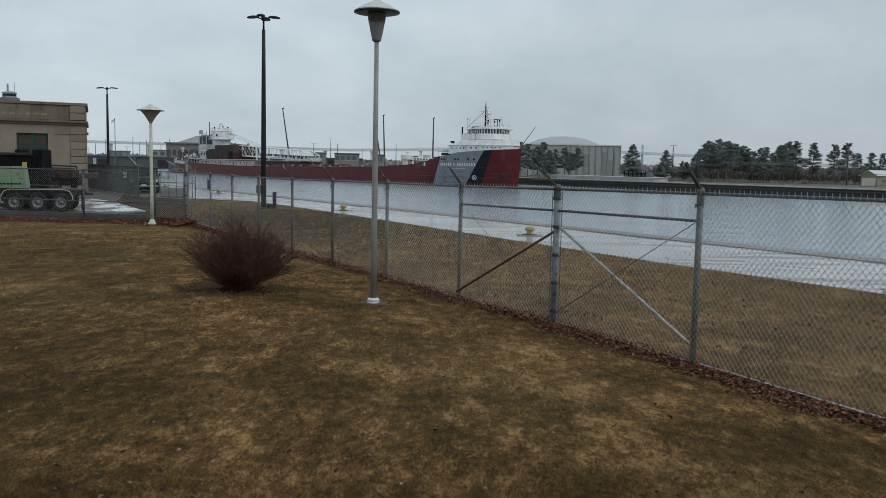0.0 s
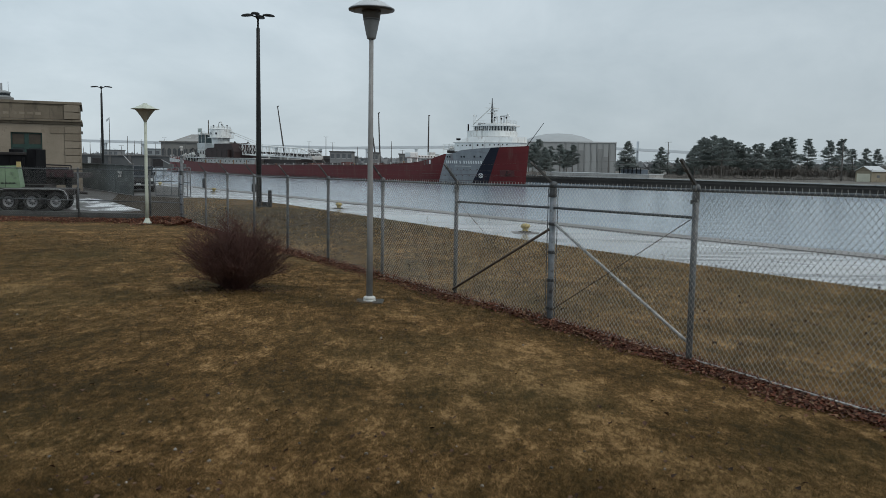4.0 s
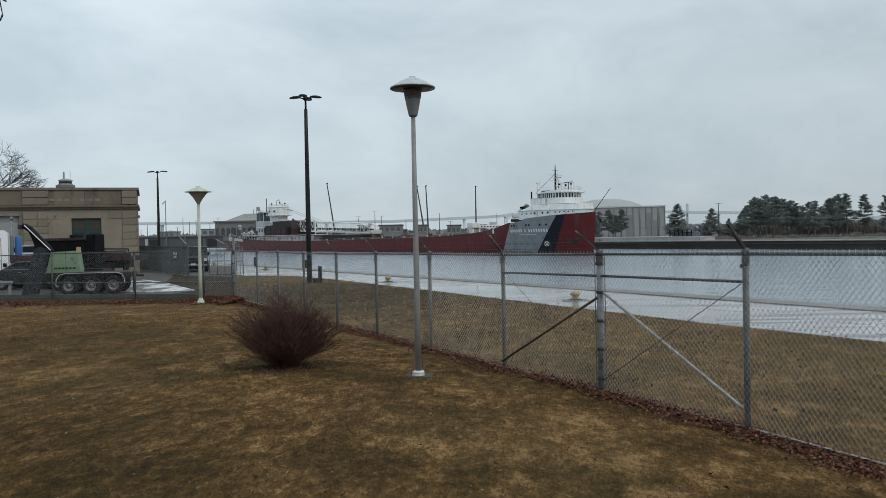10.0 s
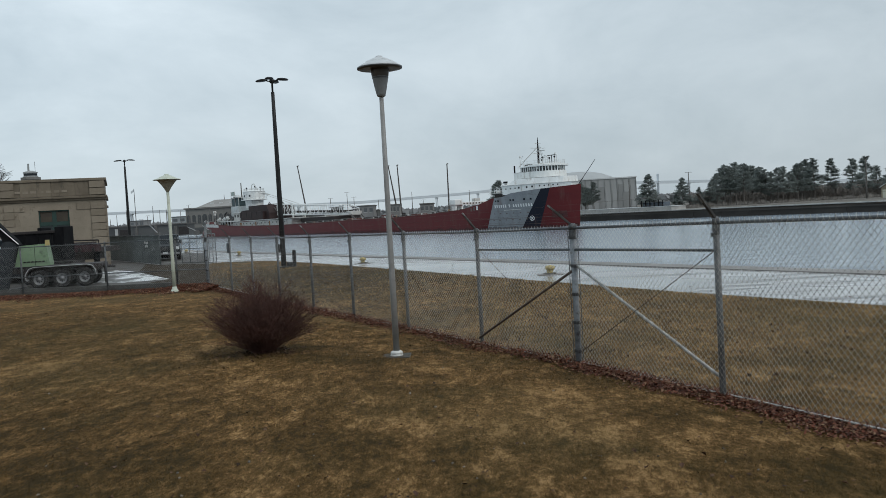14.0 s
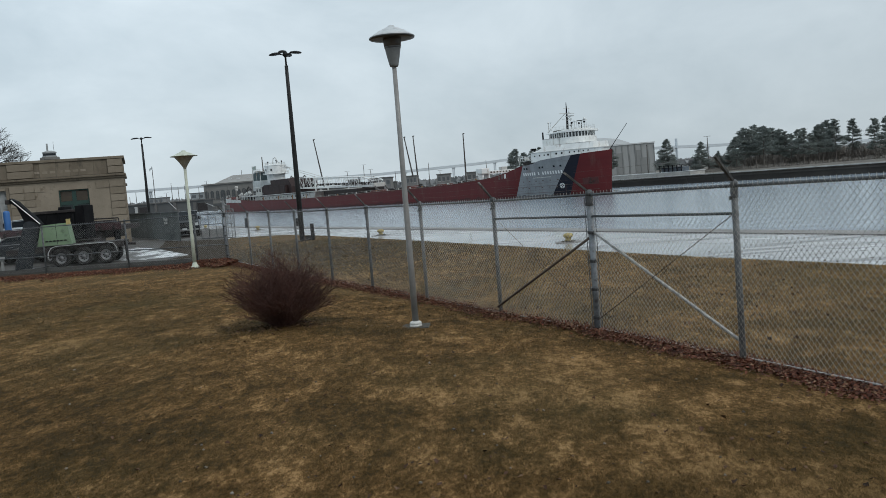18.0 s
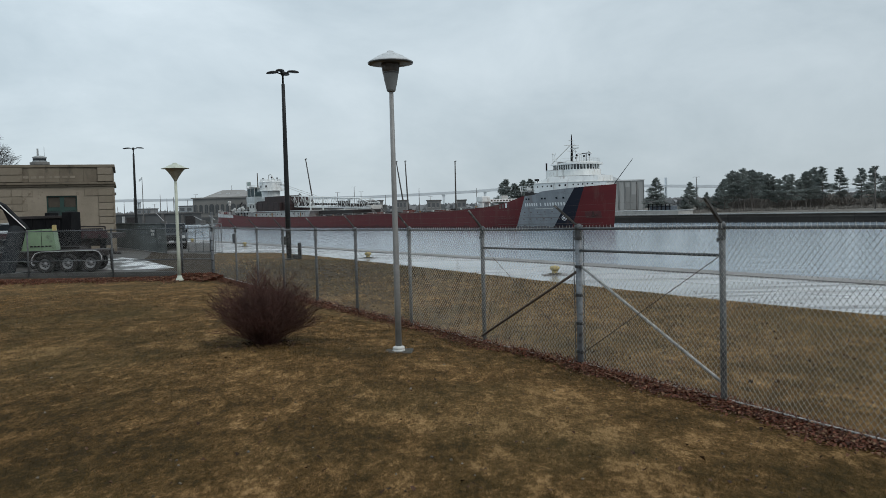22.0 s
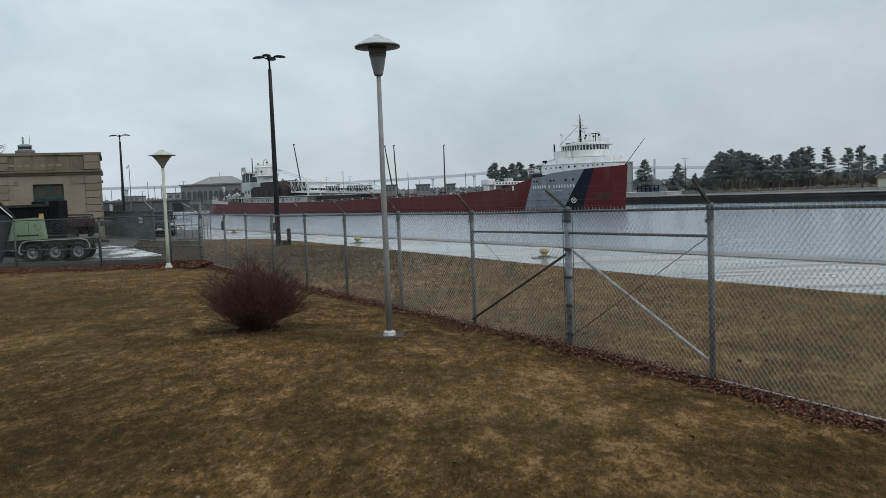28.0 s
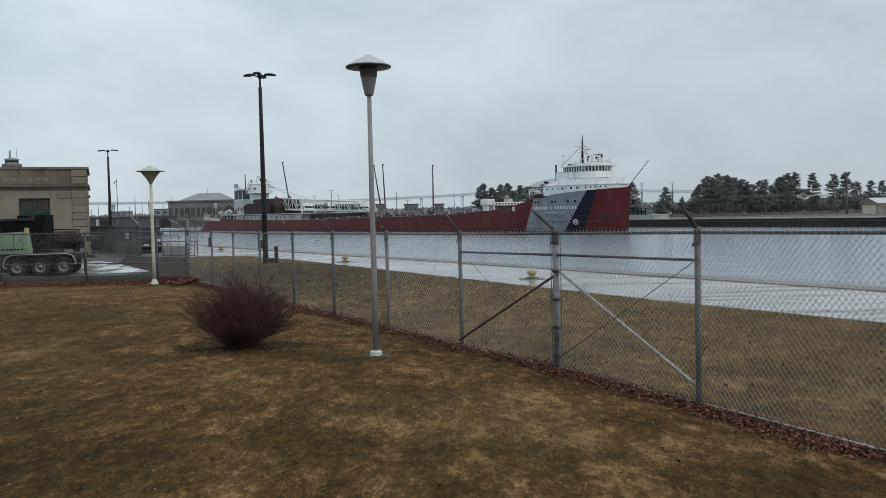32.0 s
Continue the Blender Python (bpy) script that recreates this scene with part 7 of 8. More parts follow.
# ---- the yard: stone building, vehicles, machines ----
def build_stone_building():
    t = thing("stone_building", "tan limestone lock building with quoins, cornice and dark green windows", "building", pose(-24.60, 58.0, 0, 0, 0, 22.4))
    x0, x1, z0, zc, z1 = -34.0, 0.0, PAVE_Z, 4.25, 5.75
    # back and body, behind the facing stones; the openings go through the front wall
    wins = ((-4.25, -2.35, 1.3, 3.68), (-11.4, -7.45, z0, 3.9), (-18.0, -16.1, 1.3, 3.68))
    edges = [x0]
    for a, b, c, d in sorted(wins):
        edges += [a, b]
    edges.append(x1)
    bm = bmesh.new()
    for i in range(0, len(edges), 2):
        box(bm, edges[i], edges[i + 1], 0, 0.5, z0, z1 - 0.02)
    for a, b, c, d in wins:
        box(bm, a, b, 0, 0.5, d, z1 - 0.02)
        if c > z0:
            box(bm, a, b, 0, 0.5, z0, c)
    box(bm, x1 - 0.5, x1, 0.5, 8, z0, z1 - 0.02)
    box(bm, x0, x1, 8, 8.5, z0, z1 - 0.02)
    part("wall", bm, M_stone, t)
    part("inner_wall", box(bmesh.new(), x0, x1 - 0.6, 3.0, 3.2, z0, z1 - 0.3), M_inner, t)
    part("roof", box(bmesh.new(), x0, x1 - 0.5, 0.5, 8, z1 - 0.5, z1 - 0.3), M_slate, t)
    # coursed stones, proud of the wall, sharing two meshes
    rnd = random.Random(8)
    meshes = []
    for w in (1.18, 0.86):
        bm = box(bmesh.new(), 0.006, w - 0.006, -0.035, 0.0, 0.006, 0.486, 0.008)
        me = bpy.data.meshes.new("stone")
        bm.to_mesh(me)
        bm.free()
        me.materials.append(M_stone)
        meshes.append((w, me))
    z = z0
    row = 0
    count = 0
    while z + 0.49 <= zc + 0.01:
        x = x1 - 1.0
        x -= 0.4 * (row % 2)
        while x > -14.0 and count < 290:
            w, me = meshes[rnd.random() < 0.3]
            if not any(x - w < b + 0.22 and x > a - 0.22 and z < d + 0.25 and z + 0.49 > c - 0.2 for a, b, c, d in wins):
                piece("stone", me, t, pose(x - w, -0.002 - rnd.uniform(0, 0.012), z))
                count += 1
            x -= w
        z += 0.49
        row += 1
    # corner quoins and pier quoins
    bm = box(bmesh.new(), 0, 0.98, -0.075, 0.0, 0.02, 0.47, 0.02)
    q = bpy.data.meshes.new("quoin")
    bm.to_mesh(q)
    bm.free()
    q.materials.append(M_stone)
    for col, wide in ((x1 - 0.98, 1.0), (-7.24, 0.92), (-6.32, 0.64)):
        z = z0
        while z + 0.49 <= zc + 0.01:
            piece("quoin", q, t, pose(col, -0.006, z) @ Matrix.Diagonal((wide, 1, 1, 1)))
            z += 0.49
        for k in range(2):
            if wide > 0.7:
                piece("quoin", q, t, pose(col, -0.085, zc + 0.36 + 0.49 * k) @ Matrix.Diagonal((1.0 if wide == 1 else 1.65, 1, 1, 1)))
    for i in range(9):
        part("side_quoin", box(bmesh.new(), x1 - 0.02, x1 + 0.07, 0.02, 0.92, z0 + 0.49 * i + 0.02, z0 + 0.49 * i + 0.47, 0.015), M_stone, t)
    # cornice and parapet
    bm = bmesh.new()
    prism(bm, [(0.0, zc), (-0.10, zc + 0.04), (-0.12, zc + 0.14), (-0.28, zc + 0.20), (-0.30, zc + 0.30), (0.0, zc + 0.34)], x0, x1 + 0.14)
    bm.transform(Matrix(((0, 1, 0, 0), (1, 0, 0, 0), (0, 0, 1, 0), (0, 0, 0, 1))))
    bmesh.ops.recalc_face_normals(bm, faces=bm.faces[:])
    part("cornice", bm, M_stonedark, t, "weathered projecting stone cornice")
    part("side_cornice", box(bmesh.new(), x1, x1 + 0.14, 0.0, 8.5, zc + 0.18, zc + 0.34), M_stonedark, t)
    x = x1 + 0.02
    i = 0
    while x > -20:
        w = 1.5 if i % 2 else 1.9
        part("parapet_stone", box(bmesh.new(), x - w + 0.01, x, -0.06 - 0.012 * (i % 3), 0.0, zc + 0.35, z1 - 0.16, 0.01), M_stonedark, t)
        x -= w
        i += 1
    part("parapet_coping", box(bmesh.new(), x0, x1 + 0.14, -0.16, 0.62, z1 - 0.15, z1 + 0.03, 0.02), M_stonedark, t)
    part("side_coping", box(bmesh.new(), x1 - 0.5, x1 + 0.14, 0.63, 8.5, z1 - 0.15, z1 + 0.03, 0.02), M_stonedark, t)
    for k in range(7):
        part("name_bar", box(bmesh.new(), -5.6 + 0.48 * k, -5.27 + 0.48 * k, -0.095, -0.07, 4.86, 5.02), M_stone, t)
    for a, b, c, d in (wins[0], wins[2]):
        w = part("window", box(bmesh.new(), a + 0.02, b - 0.02, 0.20, 0.24, c + 0.02, d - 0.02), M_glass, t, "tall dark green framed window")
        mid = (a + b) / 2
        for xx, wide in ((a, 0.09), (mid - 0.13, 0.26), (b - 0.09, 0.09)):
            part("window_stile", box(bmesh.new(), xx, xx + wide, 0.12, 0.19, c, d), M_green, w)
        for zz, tall in ((c, 0.12), (d - 1.02, 0.24), (d - 0.09, 0.09)):
            part("window_bar", box(bmesh.new(), a, b, 0.115, 0.185, zz, zz + tall), M_green, w)
        for x0w, x1w in ((a + 0.1, mid - 0.14), (mid + 0.14, b - 0.1)):
            # upper panes are opaque brown plates
            part("brown_pane", box(bmesh.new(), x0w, x1w, 0.16, 0.195, d - 0.77, d - 0.1), M_brownpane, w, "opaque brown upper window pane")
            part("lower_panel", box(bmesh.new(), x0w, x1w, 0.15, 0.195, c + 0.13, d - 1.03), M_lowpanel, w)
        part("window_sill", box(bmesh.new(), a - 0.1, b + 0.1, -0.10, 0.2, c - 0.16, c), M_stone, w)
    a, b, c, d = wins[1]
    gd = part("garage_door", box(bmesh.new(), a, b, 0.30, 0.38, z0, d), M_tank, t, "plain grey roller door")
    for k in range(10):
        part("door_slat", box(bmesh.new(), a + 0.02, b - 0.02, 0.27, 0.30, z0 + 0.42 * k + 0.02, z0 + 0.42 * k + 0.40), M_tank, gd)
    for x in (a - 0.18, b):
        part("door_jamb", box(bmesh.new(), x, x + 0.18, -0.06, 0.4, z0, d + 0.2), M_stonedark, t)
    part("wall_lamp", box(bmesh.new(), 0.07, 0.17, 0.3, 0.5, 3.65, 3.85, 0.03), M_farpole, t)


def wet_asphalt():
    m = material("wet_asphalt", (0.050, 0.047, 0.044), (0.095, 0.088, 0.080), scale=0.4, rough=0.5, bump=0.15, fine=16, stain=((0.10, 0.085, 0.065), 0.3))
    nt = m.node_tree
    b = nt.nodes["Principled BSDF"]
    pud = noise_node(nt, 0.22, 3, 0.55)
    r = ramp(nt, [(0.60, (0.72, 0.72, 0.72)), (0.68, (0.16, 0.16, 0.16))])
    nt.links.new(pud.outputs["Fac"], r.inputs[0])
    nt.links.new(r.outputs[0], b.inputs["Roughness"])
    return m


def meltwater():
    """Wet dark asphalt with broken near-white patches over it."""
    m = material("standing_meltwater", (0.055, 0.053, 0.050), (0.10, 0.095, 0.088), scale=0.8, rough=0.5, bump=0.1, fine=12)
    nt = m.node_tree
    b = nt.nodes["Principled BSDF"]
    old = b.inputs["Base Color"].links[0].from_socket
    lie = noise_node(nt, 1.1, 8, 0.72, squash=(0.9, 0.35, 1))
    fac = ramp(nt, [(0.46, (0, 0, 0)), (0.54, (1, 1, 1))])
    nt.links.new(lie.outputs["Fac"], fac.inputs[0])
    mx = nt.nodes.new("ShaderNodeMix")
    mx.data_type = "RGBA"
    nt.links.new(fac.outputs[0], mx.inputs[0])
    nt.links.new(old, mx.inputs[6])
    mx.inputs[7].default_value = (0.66, 0.67, 0.67, 1)
    nt.links.new(mx.outputs[2], b.inputs["Base Color"])
    gl = ramp(nt, [(0.0, (0.55, 0.55, 0.55)), (1.0, (0.30, 0.30, 0.30))])
    nt.links.new(fac.outputs[0], gl.inputs[0])
    nt.links.new(gl.outputs[0], b.inputs["Roughness"])
    return m


M_asphalt = wet_asphalt()
M_asphalt.node_tree.nodes["Principled BSDF"].inputs["Specular IOR Level"].default_value = 0.2
M_kerb = material("grey_kerb_concrete", (0.048, 0.046, 0.042), (0.088, 0.085, 0.078), scale=1.2, rough=0.85, bump=0.15, fine=12)
M_brownpane = material("brown_window_pane", (0.030, 0.023, 0.015), (0.055, 0.042, 0.028), scale=2, rough=0.7, bump=0.05)
M_lowpanel = material("dark_teal_panel", (0.008, 0.016, 0.016), (0.014, 0.026, 0.026), scale=2, rough=0.5, bump=0.04)
M_inner = material("dark_interior_plaster", (0.03, 0.03, 0.03), (0.05, 0.05, 0.048), scale=1, rough=0.9)
build_stone_building()


def wheel_on(parent, x, y, z, r, w, rim_mat=None, name="wheel"):
    wh = new(name)
    wh.parent = parent
    wh.matrix_basis = pose(x, y, z, 90, 0, 0)
    part("tyre", lathe(bmesh.new(), [(r * 0.56, -w / 2), (r * 0.86, -w / 2), (r * 0.97, -w * 0.38), (r, -w * 0.15), (r, w * 0.15), (r * 0.97, w * 0.38), (r * 0.86, w / 2), (r * 0.56, w / 2), (r * 0.56, -w / 2)], 28), M_tyre, wh, smooth=True)
    part("rim", lathe(bmesh.new(), [(r * 0.57, -w * 0.42), (r * 0.57, w * 0.44), (r * 0.50, w * 0.44), (r * 0.44, w * 0.2), (r * 0.18, w * 0.22), (r * 0.16, w * 0.42), (0.0, w * 0.44)], 20), rim_mat or M_rim, wh, smooth=True)
    bm = bmesh.new()
    for i in range(8):
        a = i * math.pi / 4
        lathe(bm, [(r * 0.07, w * 0.18), (r * 0.07, w * 0.23), (0, w * 0.23)], 6, (r * 0.31 * math.cos(a), r * 0.31 * math.sin(a), 0))
    tagged(part("wheel_holes", bm, M_black, wh), kind="stuff")
    return wh


M_edge = material("bright_edge_steel", (0.42, 0.43, 0.43), (0.58, 0.59, 0.59), scale=8, rough=0.45, bump=0.02)


def build_machine():
    """Three-axle machine on a trailer: pale green engine cover, black hopper arm, dark leaning chute."""
    t = thing("machine_trailer", "three-axle trailer machine with pale green engine cover, parked behind the fence", "trailer", pose(-17.62, 36.9, PAVE_Z, 0, 0, 14) @ Matrix.Diagonal((0.935, 1, 1, 1)))
    r = 0.42
    for x in (-0.98, 0.0, 0.99):
        wheel_on(t, x, -0.9, r, r, 0.27)
        wheel_on(t, x, 1.0, r, r, 0.27)
        part("axle", tube(bmesh.new(), (x, -0.8, r), (x, 0.9, r), 0.06, 0.06, 8), M_chassis, t)
    # fender with turned-down ends and a bright edge
    pts = [(-1.52, 0.50), (-1.50, 0.72), (-1.38, 0.90), (-1.15, 0.97), (1.15, 0.97), (1.38, 0.90), (1.50, 0.72), (1.52, 0.50)]
    inner = [(x * 0.965, z - 0.05) for x, z in pts]
    lip = [(x * 0.988, z - 0.02) for x, z in pts]
    fender = part("fender", prism(bmesh.new(), pts + inner[::-1], -1.08, -0.70), M_chassis, t)
    part("fender_edge", prism(bmesh.new(), pts + lip[::-1], -1.10, -1.083), M_edge, fender, "bright fender edge")
    part("frame_beam", box(bmesh.new(), -3.4, 1.75, -0.75, -0.60, 0.70, 0.95, 0.015), M_chassis, t)
    part("frame_beam", box(bmesh.new(), -3.4, 1.75, 0.70, 0.85, 0.70, 0.95, 0.015), M_chassis, t)
    part("deck_plate", box(bmesh.new(), -3.2, 1.7, -0.60, 0.70, 0.90, 0.97, 0.01), M_chassis, t)
    cover = part("engine_cover", prism(bmesh.new(), [(-2.0, 1.0), (-1.75, 1.90), (-0.62, 1.94), (-0.50, 1.08), (-0.51, 1.0)], -0.85, -0.05), M_greenbox, t, "pale green sheet-metal engine cover")
    for k in range(6):
        part("louvre", box(bmesh.new(), -1.62 + 0.16 * k, -1.50 + 0.16 * k, -0.875, -0.855, 1.16, 1.22), M_black, cover)
    part("cover_seam", box(bmesh.new(), -1.12, -1.105, -0.862, -0.85, 1.03, 1.93), M_black, cover)
    part("warning_placard", box(bmesh.new(), -0.62, -0.44, -0.95, -0.86, 1.86, 2.10, 0.01), M_gold, t, "yellow warning placard")
    part("exhaust", tube(bmesh.new(), (-0.6, 0.3, 1.9), (-0.6, 0.3, 2.3), 0.05, 0.05, 8), M_black, t)
    # leaning chute with ribs
    a, b = Vector((-2.15, -2.90, 0.0)), Vector((-2.07, -1.16, 1.91))
    chute = part("chute", tube(bmesh.new(), a, b, 0.34, 0.33, 14), M_chute, t, "leaning dark ribbed rubber chute")
    for k in range(12):
        f = k / 11
        p = a.lerp(b, f * 0.96 + 0.01)
        d = (b - a).normalized()
        part("chute_rib", tube(bmesh.new(), p, p + d * 0.05, 0.348 - 0.01 * f, 0.348 - 0.01 * f, 14), M_chute, chute)
    hop = part("hopper", prism(bmesh.new(), [(-2.40, 1.95), (-2.58, 2.45), (-2.72, 2.78), (-3.02, 3.02), (-2.96, 3.17), (-2.70, 3.02), (-2.30, 2.58), (-1.9, 2.18), (-1.75, 1.95)], -0.75, -0.25), M_black, t, "black loading hopper")
    bm = bmesh.new()
    tube(bm, (-2.90, -0.80, 3.10), (-1.78, -0.80, 1.98), 0.023, 0.023, 8)
    part("hopper_strut", bm, M_white, hop, "bright hydraulic strut")
    part("hopper_light", box(bmesh.new(), -3.22, -3.0, -0.65, -0.35, 2.92, 3.12, 0.03), M_chassis, hop)
    part("tow_bar", tube(bmesh.new(), (1.7, 0.0, 0.8), (2.2, 0.0, 0.75), 0.06, 0.06, 8), M_chassis, t)
    part("jack_stand", tube(bmesh.new(), (1.68, 0.3, 0.0), (1.68, 0.3, 1.0), 0.05, 0.05, 8), M_chassis, t)


M_chute = material("dark_rubber_chute", (0.016, 0.018, 0.020), (0.030, 0.033, 0.036), scale=3, rough=0.95, bump=0.2, fine=20)
for m in (M_chute, M_black):
    m.node_tree.nodes["Principled BSDF"].inputs["Specular IOR Level"].default_value = 0.08
build_machine()


def build_dump_trailer():
    t = thing("dump_trailer", "black open dump trailer parked before the stone building", "trailer", pose(-20.05, 40.2, PAVE_Z) @ Matrix.Diagonal((0.58, 1, 0.92, 1)))
    part("tub", prism(bmesh.new(), [(-2.1, 1.25), (-2.25, 2.62), (2.35, 2.75), (2.3, 1.2)], -1.1, -0.2), M_black, t)
    part("tub_rim", box(bmesh.new(), -2.3, 2.4, -1.16, -1.08, 2.60, 2.74, 0.02), M_chassis, t)
    for k in range(4):
        part("tub_rib", box(bmesh.new(), -1.9 + 1.05 * k, -1.82 + 1.05 * k, -1.13, -1.1, 1.3, 2.62), M_black, t)
    part("tailgate", box(bmesh.new(), 1.72, 2.46, -1.19, -0.2, 1.2, 2.9, 0.03), M_black, t)
    part("hitch_tower", box(bmesh.new(), -0.28, 0.14, -0.5, 0.4, 2.70, 2.90, 0.05), M_black, t)
    for x in (-0.9, 0.2):
        wheel_on(t, x, -0.95, 0.42, 0.42, 0.26)
        wheel_on(t, x, 0.95, 0.42, 0.42, 0.26)
    part("frame", box(bmesh.new(), -2.6, 2.5, -0.5, 0.5, 0.75, 1.1, 0.02), M_chassis, t)


M_bedred = material("dark_red_trailer_paint", (0.030, 0.013, 0.016), (0.058, 0.025, 0.028), scale=1.5, rough=0.6, bump=0.06, stain=((0.02, 0.017, 0.016), 3.0))


def build_flatbed():
    t = thing("flatbed_trailer", "dark flatbed trailer with stacked steel and a toolbox", "trailer", pose(-21.2, 42.6, PAVE_Z))
    part("bed", box(bmesh.new(), -3.0, 3.22, -1.15, 1.15, 1.32, 1.58, 0.02), M_chassis, t)
    part("side_rail", box(bmesh.new(), -3.0, 3.24, -1.2, -1.16, 1.36, 1.70, 0.01), M_bedred, t, "dark red side rail")
    for k in range(9):
        part("stake_pocket", box(bmesh.new(), -2.8 + 0.70 * k, -2.68 + 0.70 * k, -1.25, -1.2, 1.34, 1.56), M_chassis, t)
    part("bulkhead_frame", line(bmesh.new(), [(0.4, -1.1, 1.58), (0.4, -1.1, 1.98), (3.1, -1.1, 1.92), (3.1, -1.1, 1.58)], 0.035, 6), M_chassis, t)
    part("cargo_beam", box(bmesh.new(), -0.6, 2.7, -0.9, -0.6, 1.58, 1.80, 0.02), M_maroon, t)
    part("cargo_beam", box(bmesh.new(), -2.2, 2.4, 0.0, 0.3, 1.58, 1.84, 0.02), M_chassis, t)
    part("tool_box", box(bmesh.new(), 1.2, 2.1, -1.1, -0.5, 0.72, 1.25, 0.04), M_chassis, t)
    part("mud_flap", box(bmesh.new(), 2.8, 2.86, -1.1, -0.5, 0.5, 1.3), M_black, t)
    for x in (0.2, -1.0):
        wheel_on(t, x, -0.95, 0.45, 0.45, 0.26)
        wheel_on(t, x, 0.95, 0.45, 0.45, 0.26)
    part("frame", box(bmesh.new(), -3.0, 2.7, -0.45, 0.45, 0.95, 1.32, 0.02), M_chassis, t)


def car_body(profile, glass_line, width, roof_in):
    """A car's side profile (x, z) drawn across its width, tucked in above the waist."""
    bm = bmesh.new()
    rows = []
    ys = (-1, -0.92, 0.92, 1)
    for y in ys:
        ring = []
        for x, z in profile:
            k = max(0.0, z - glass_line)
            w = width / 2 * abs(y) - k * roof_in
            ring.append(bm.verts.new((x, math.copysign(w, y), z + (0.0 if abs(y) < 0.95 else -0.02))))
        rows.append(ring)
    n = len(profile)
    for a, b in zip(rows, rows[1:]):
        for i in range(n):
            j = (i + 1) % n
            bm.faces.new((a[i], a[j], b[j], b[i]))
    bm.faces.new(rows[0])
    bm.faces.new(rows[-1][::-1])
    bmesh.ops.recalc_face_normals(bm, faces=bm.faces[:])
    bmesh.ops.bevel(bm, geom=[e for e in bm.edges if e.calc_length() > 0.25], offset=0.03, segments=2, affect="EDGES", clamp_overlap=True)
    return bm


def build_sedan(x, y, turn, paint, label, tall=1.0):
    t = thing("car", label, "car", pose(x, y, PAVE_Z, 0, 0, turn) @ Matrix.Diagonal((1.1 if tall > 1 else 1, 1.0, tall, 1)))
    prof = [(-2.25, 0.35), (-2.28, 0.62), (-2.1, 0.90), (-1.45, 0.98), (-0.75, 1.40), (0.55, 1.44), (1.35, 1.02), (2.15, 0.92), (2.28, 0.62), (2.25, 0.35)]
    body = part("body", car_body(prof, 0.95, 1.78, 0.42), paint, t, smooth=False)
    part("side_glass", prism(bmesh.new(), [(-1.20, 1.02), (-0.68, 1.34), (0.50, 1.38), (1.10, 1.03)], -0.795, -0.70), M_glass, body)
    part("window_trim", line(bmesh.new(), [(-1.32, -0.86, 1.0), (-0.72, -0.74, 1.37), (0.52, -0.73, 1.41), (1.22, -0.86, 1.02), (-1.32, -0.86, 1.0)], 0.016, 5), M_rim, body)
    for xx in (-0.15,):
        part("door_pillar", box(bmesh.new(), xx - 0.04, xx + 0.04, -0.83, -0.72, 1.0, 1.40), paint, body)
    part("windscreen", prism(bmesh.new(), [(1.33, 1.045), (0.60, 1.425), (0.56, 1.42), (1.28, 1.03)], -0.62, 0.62), M_glass, body)
    for xx in (-1.38, 1.40):
        wheel_on(t, xx, -0.80, 0.32, 0.32, 0.21)
        wheel_on(t, xx, 0.80, 0.32, 0.32, 0.21)
    for yy in (-0.6, 0.6):
        part("headlight", box(bmesh.new(), 2.16, 2.27, yy - 0.2, yy + 0.2, 0.66, 0.80, 0.02), M_roofpale, t)
        part("tail_light", box(bmesh.new(), -2.28, -2.18, yy - 0.18, yy + 0.18, 0.68, 0.84, 0.02), M_red, t)
    part("door_handle", box(bmesh.new(), -0.55, -0.35, -0.915, -0.88, 0.86, 0.89), M_rim, t)
    return t


M_red = material("red_lens", (0.20, 0.012, 0.010), (0.28, 0.02, 0.016), scale=3, rough=0.25, bump=0)
build_sedan(-22.9, 41.6, 4, M_carpaint, "dark sedan parked behind the chain-link fence")
M_silver = material("silver_car_paint", (0.46, 0.48, 0.49), (0.56, 0.58, 0.59), scale=1, rough=0.3, metal=0.4, bump=0)
build_sedan(-26.3, 47.2, 4, M_silver, "silver high-roofed wagon parked before the stone building", 1.54)


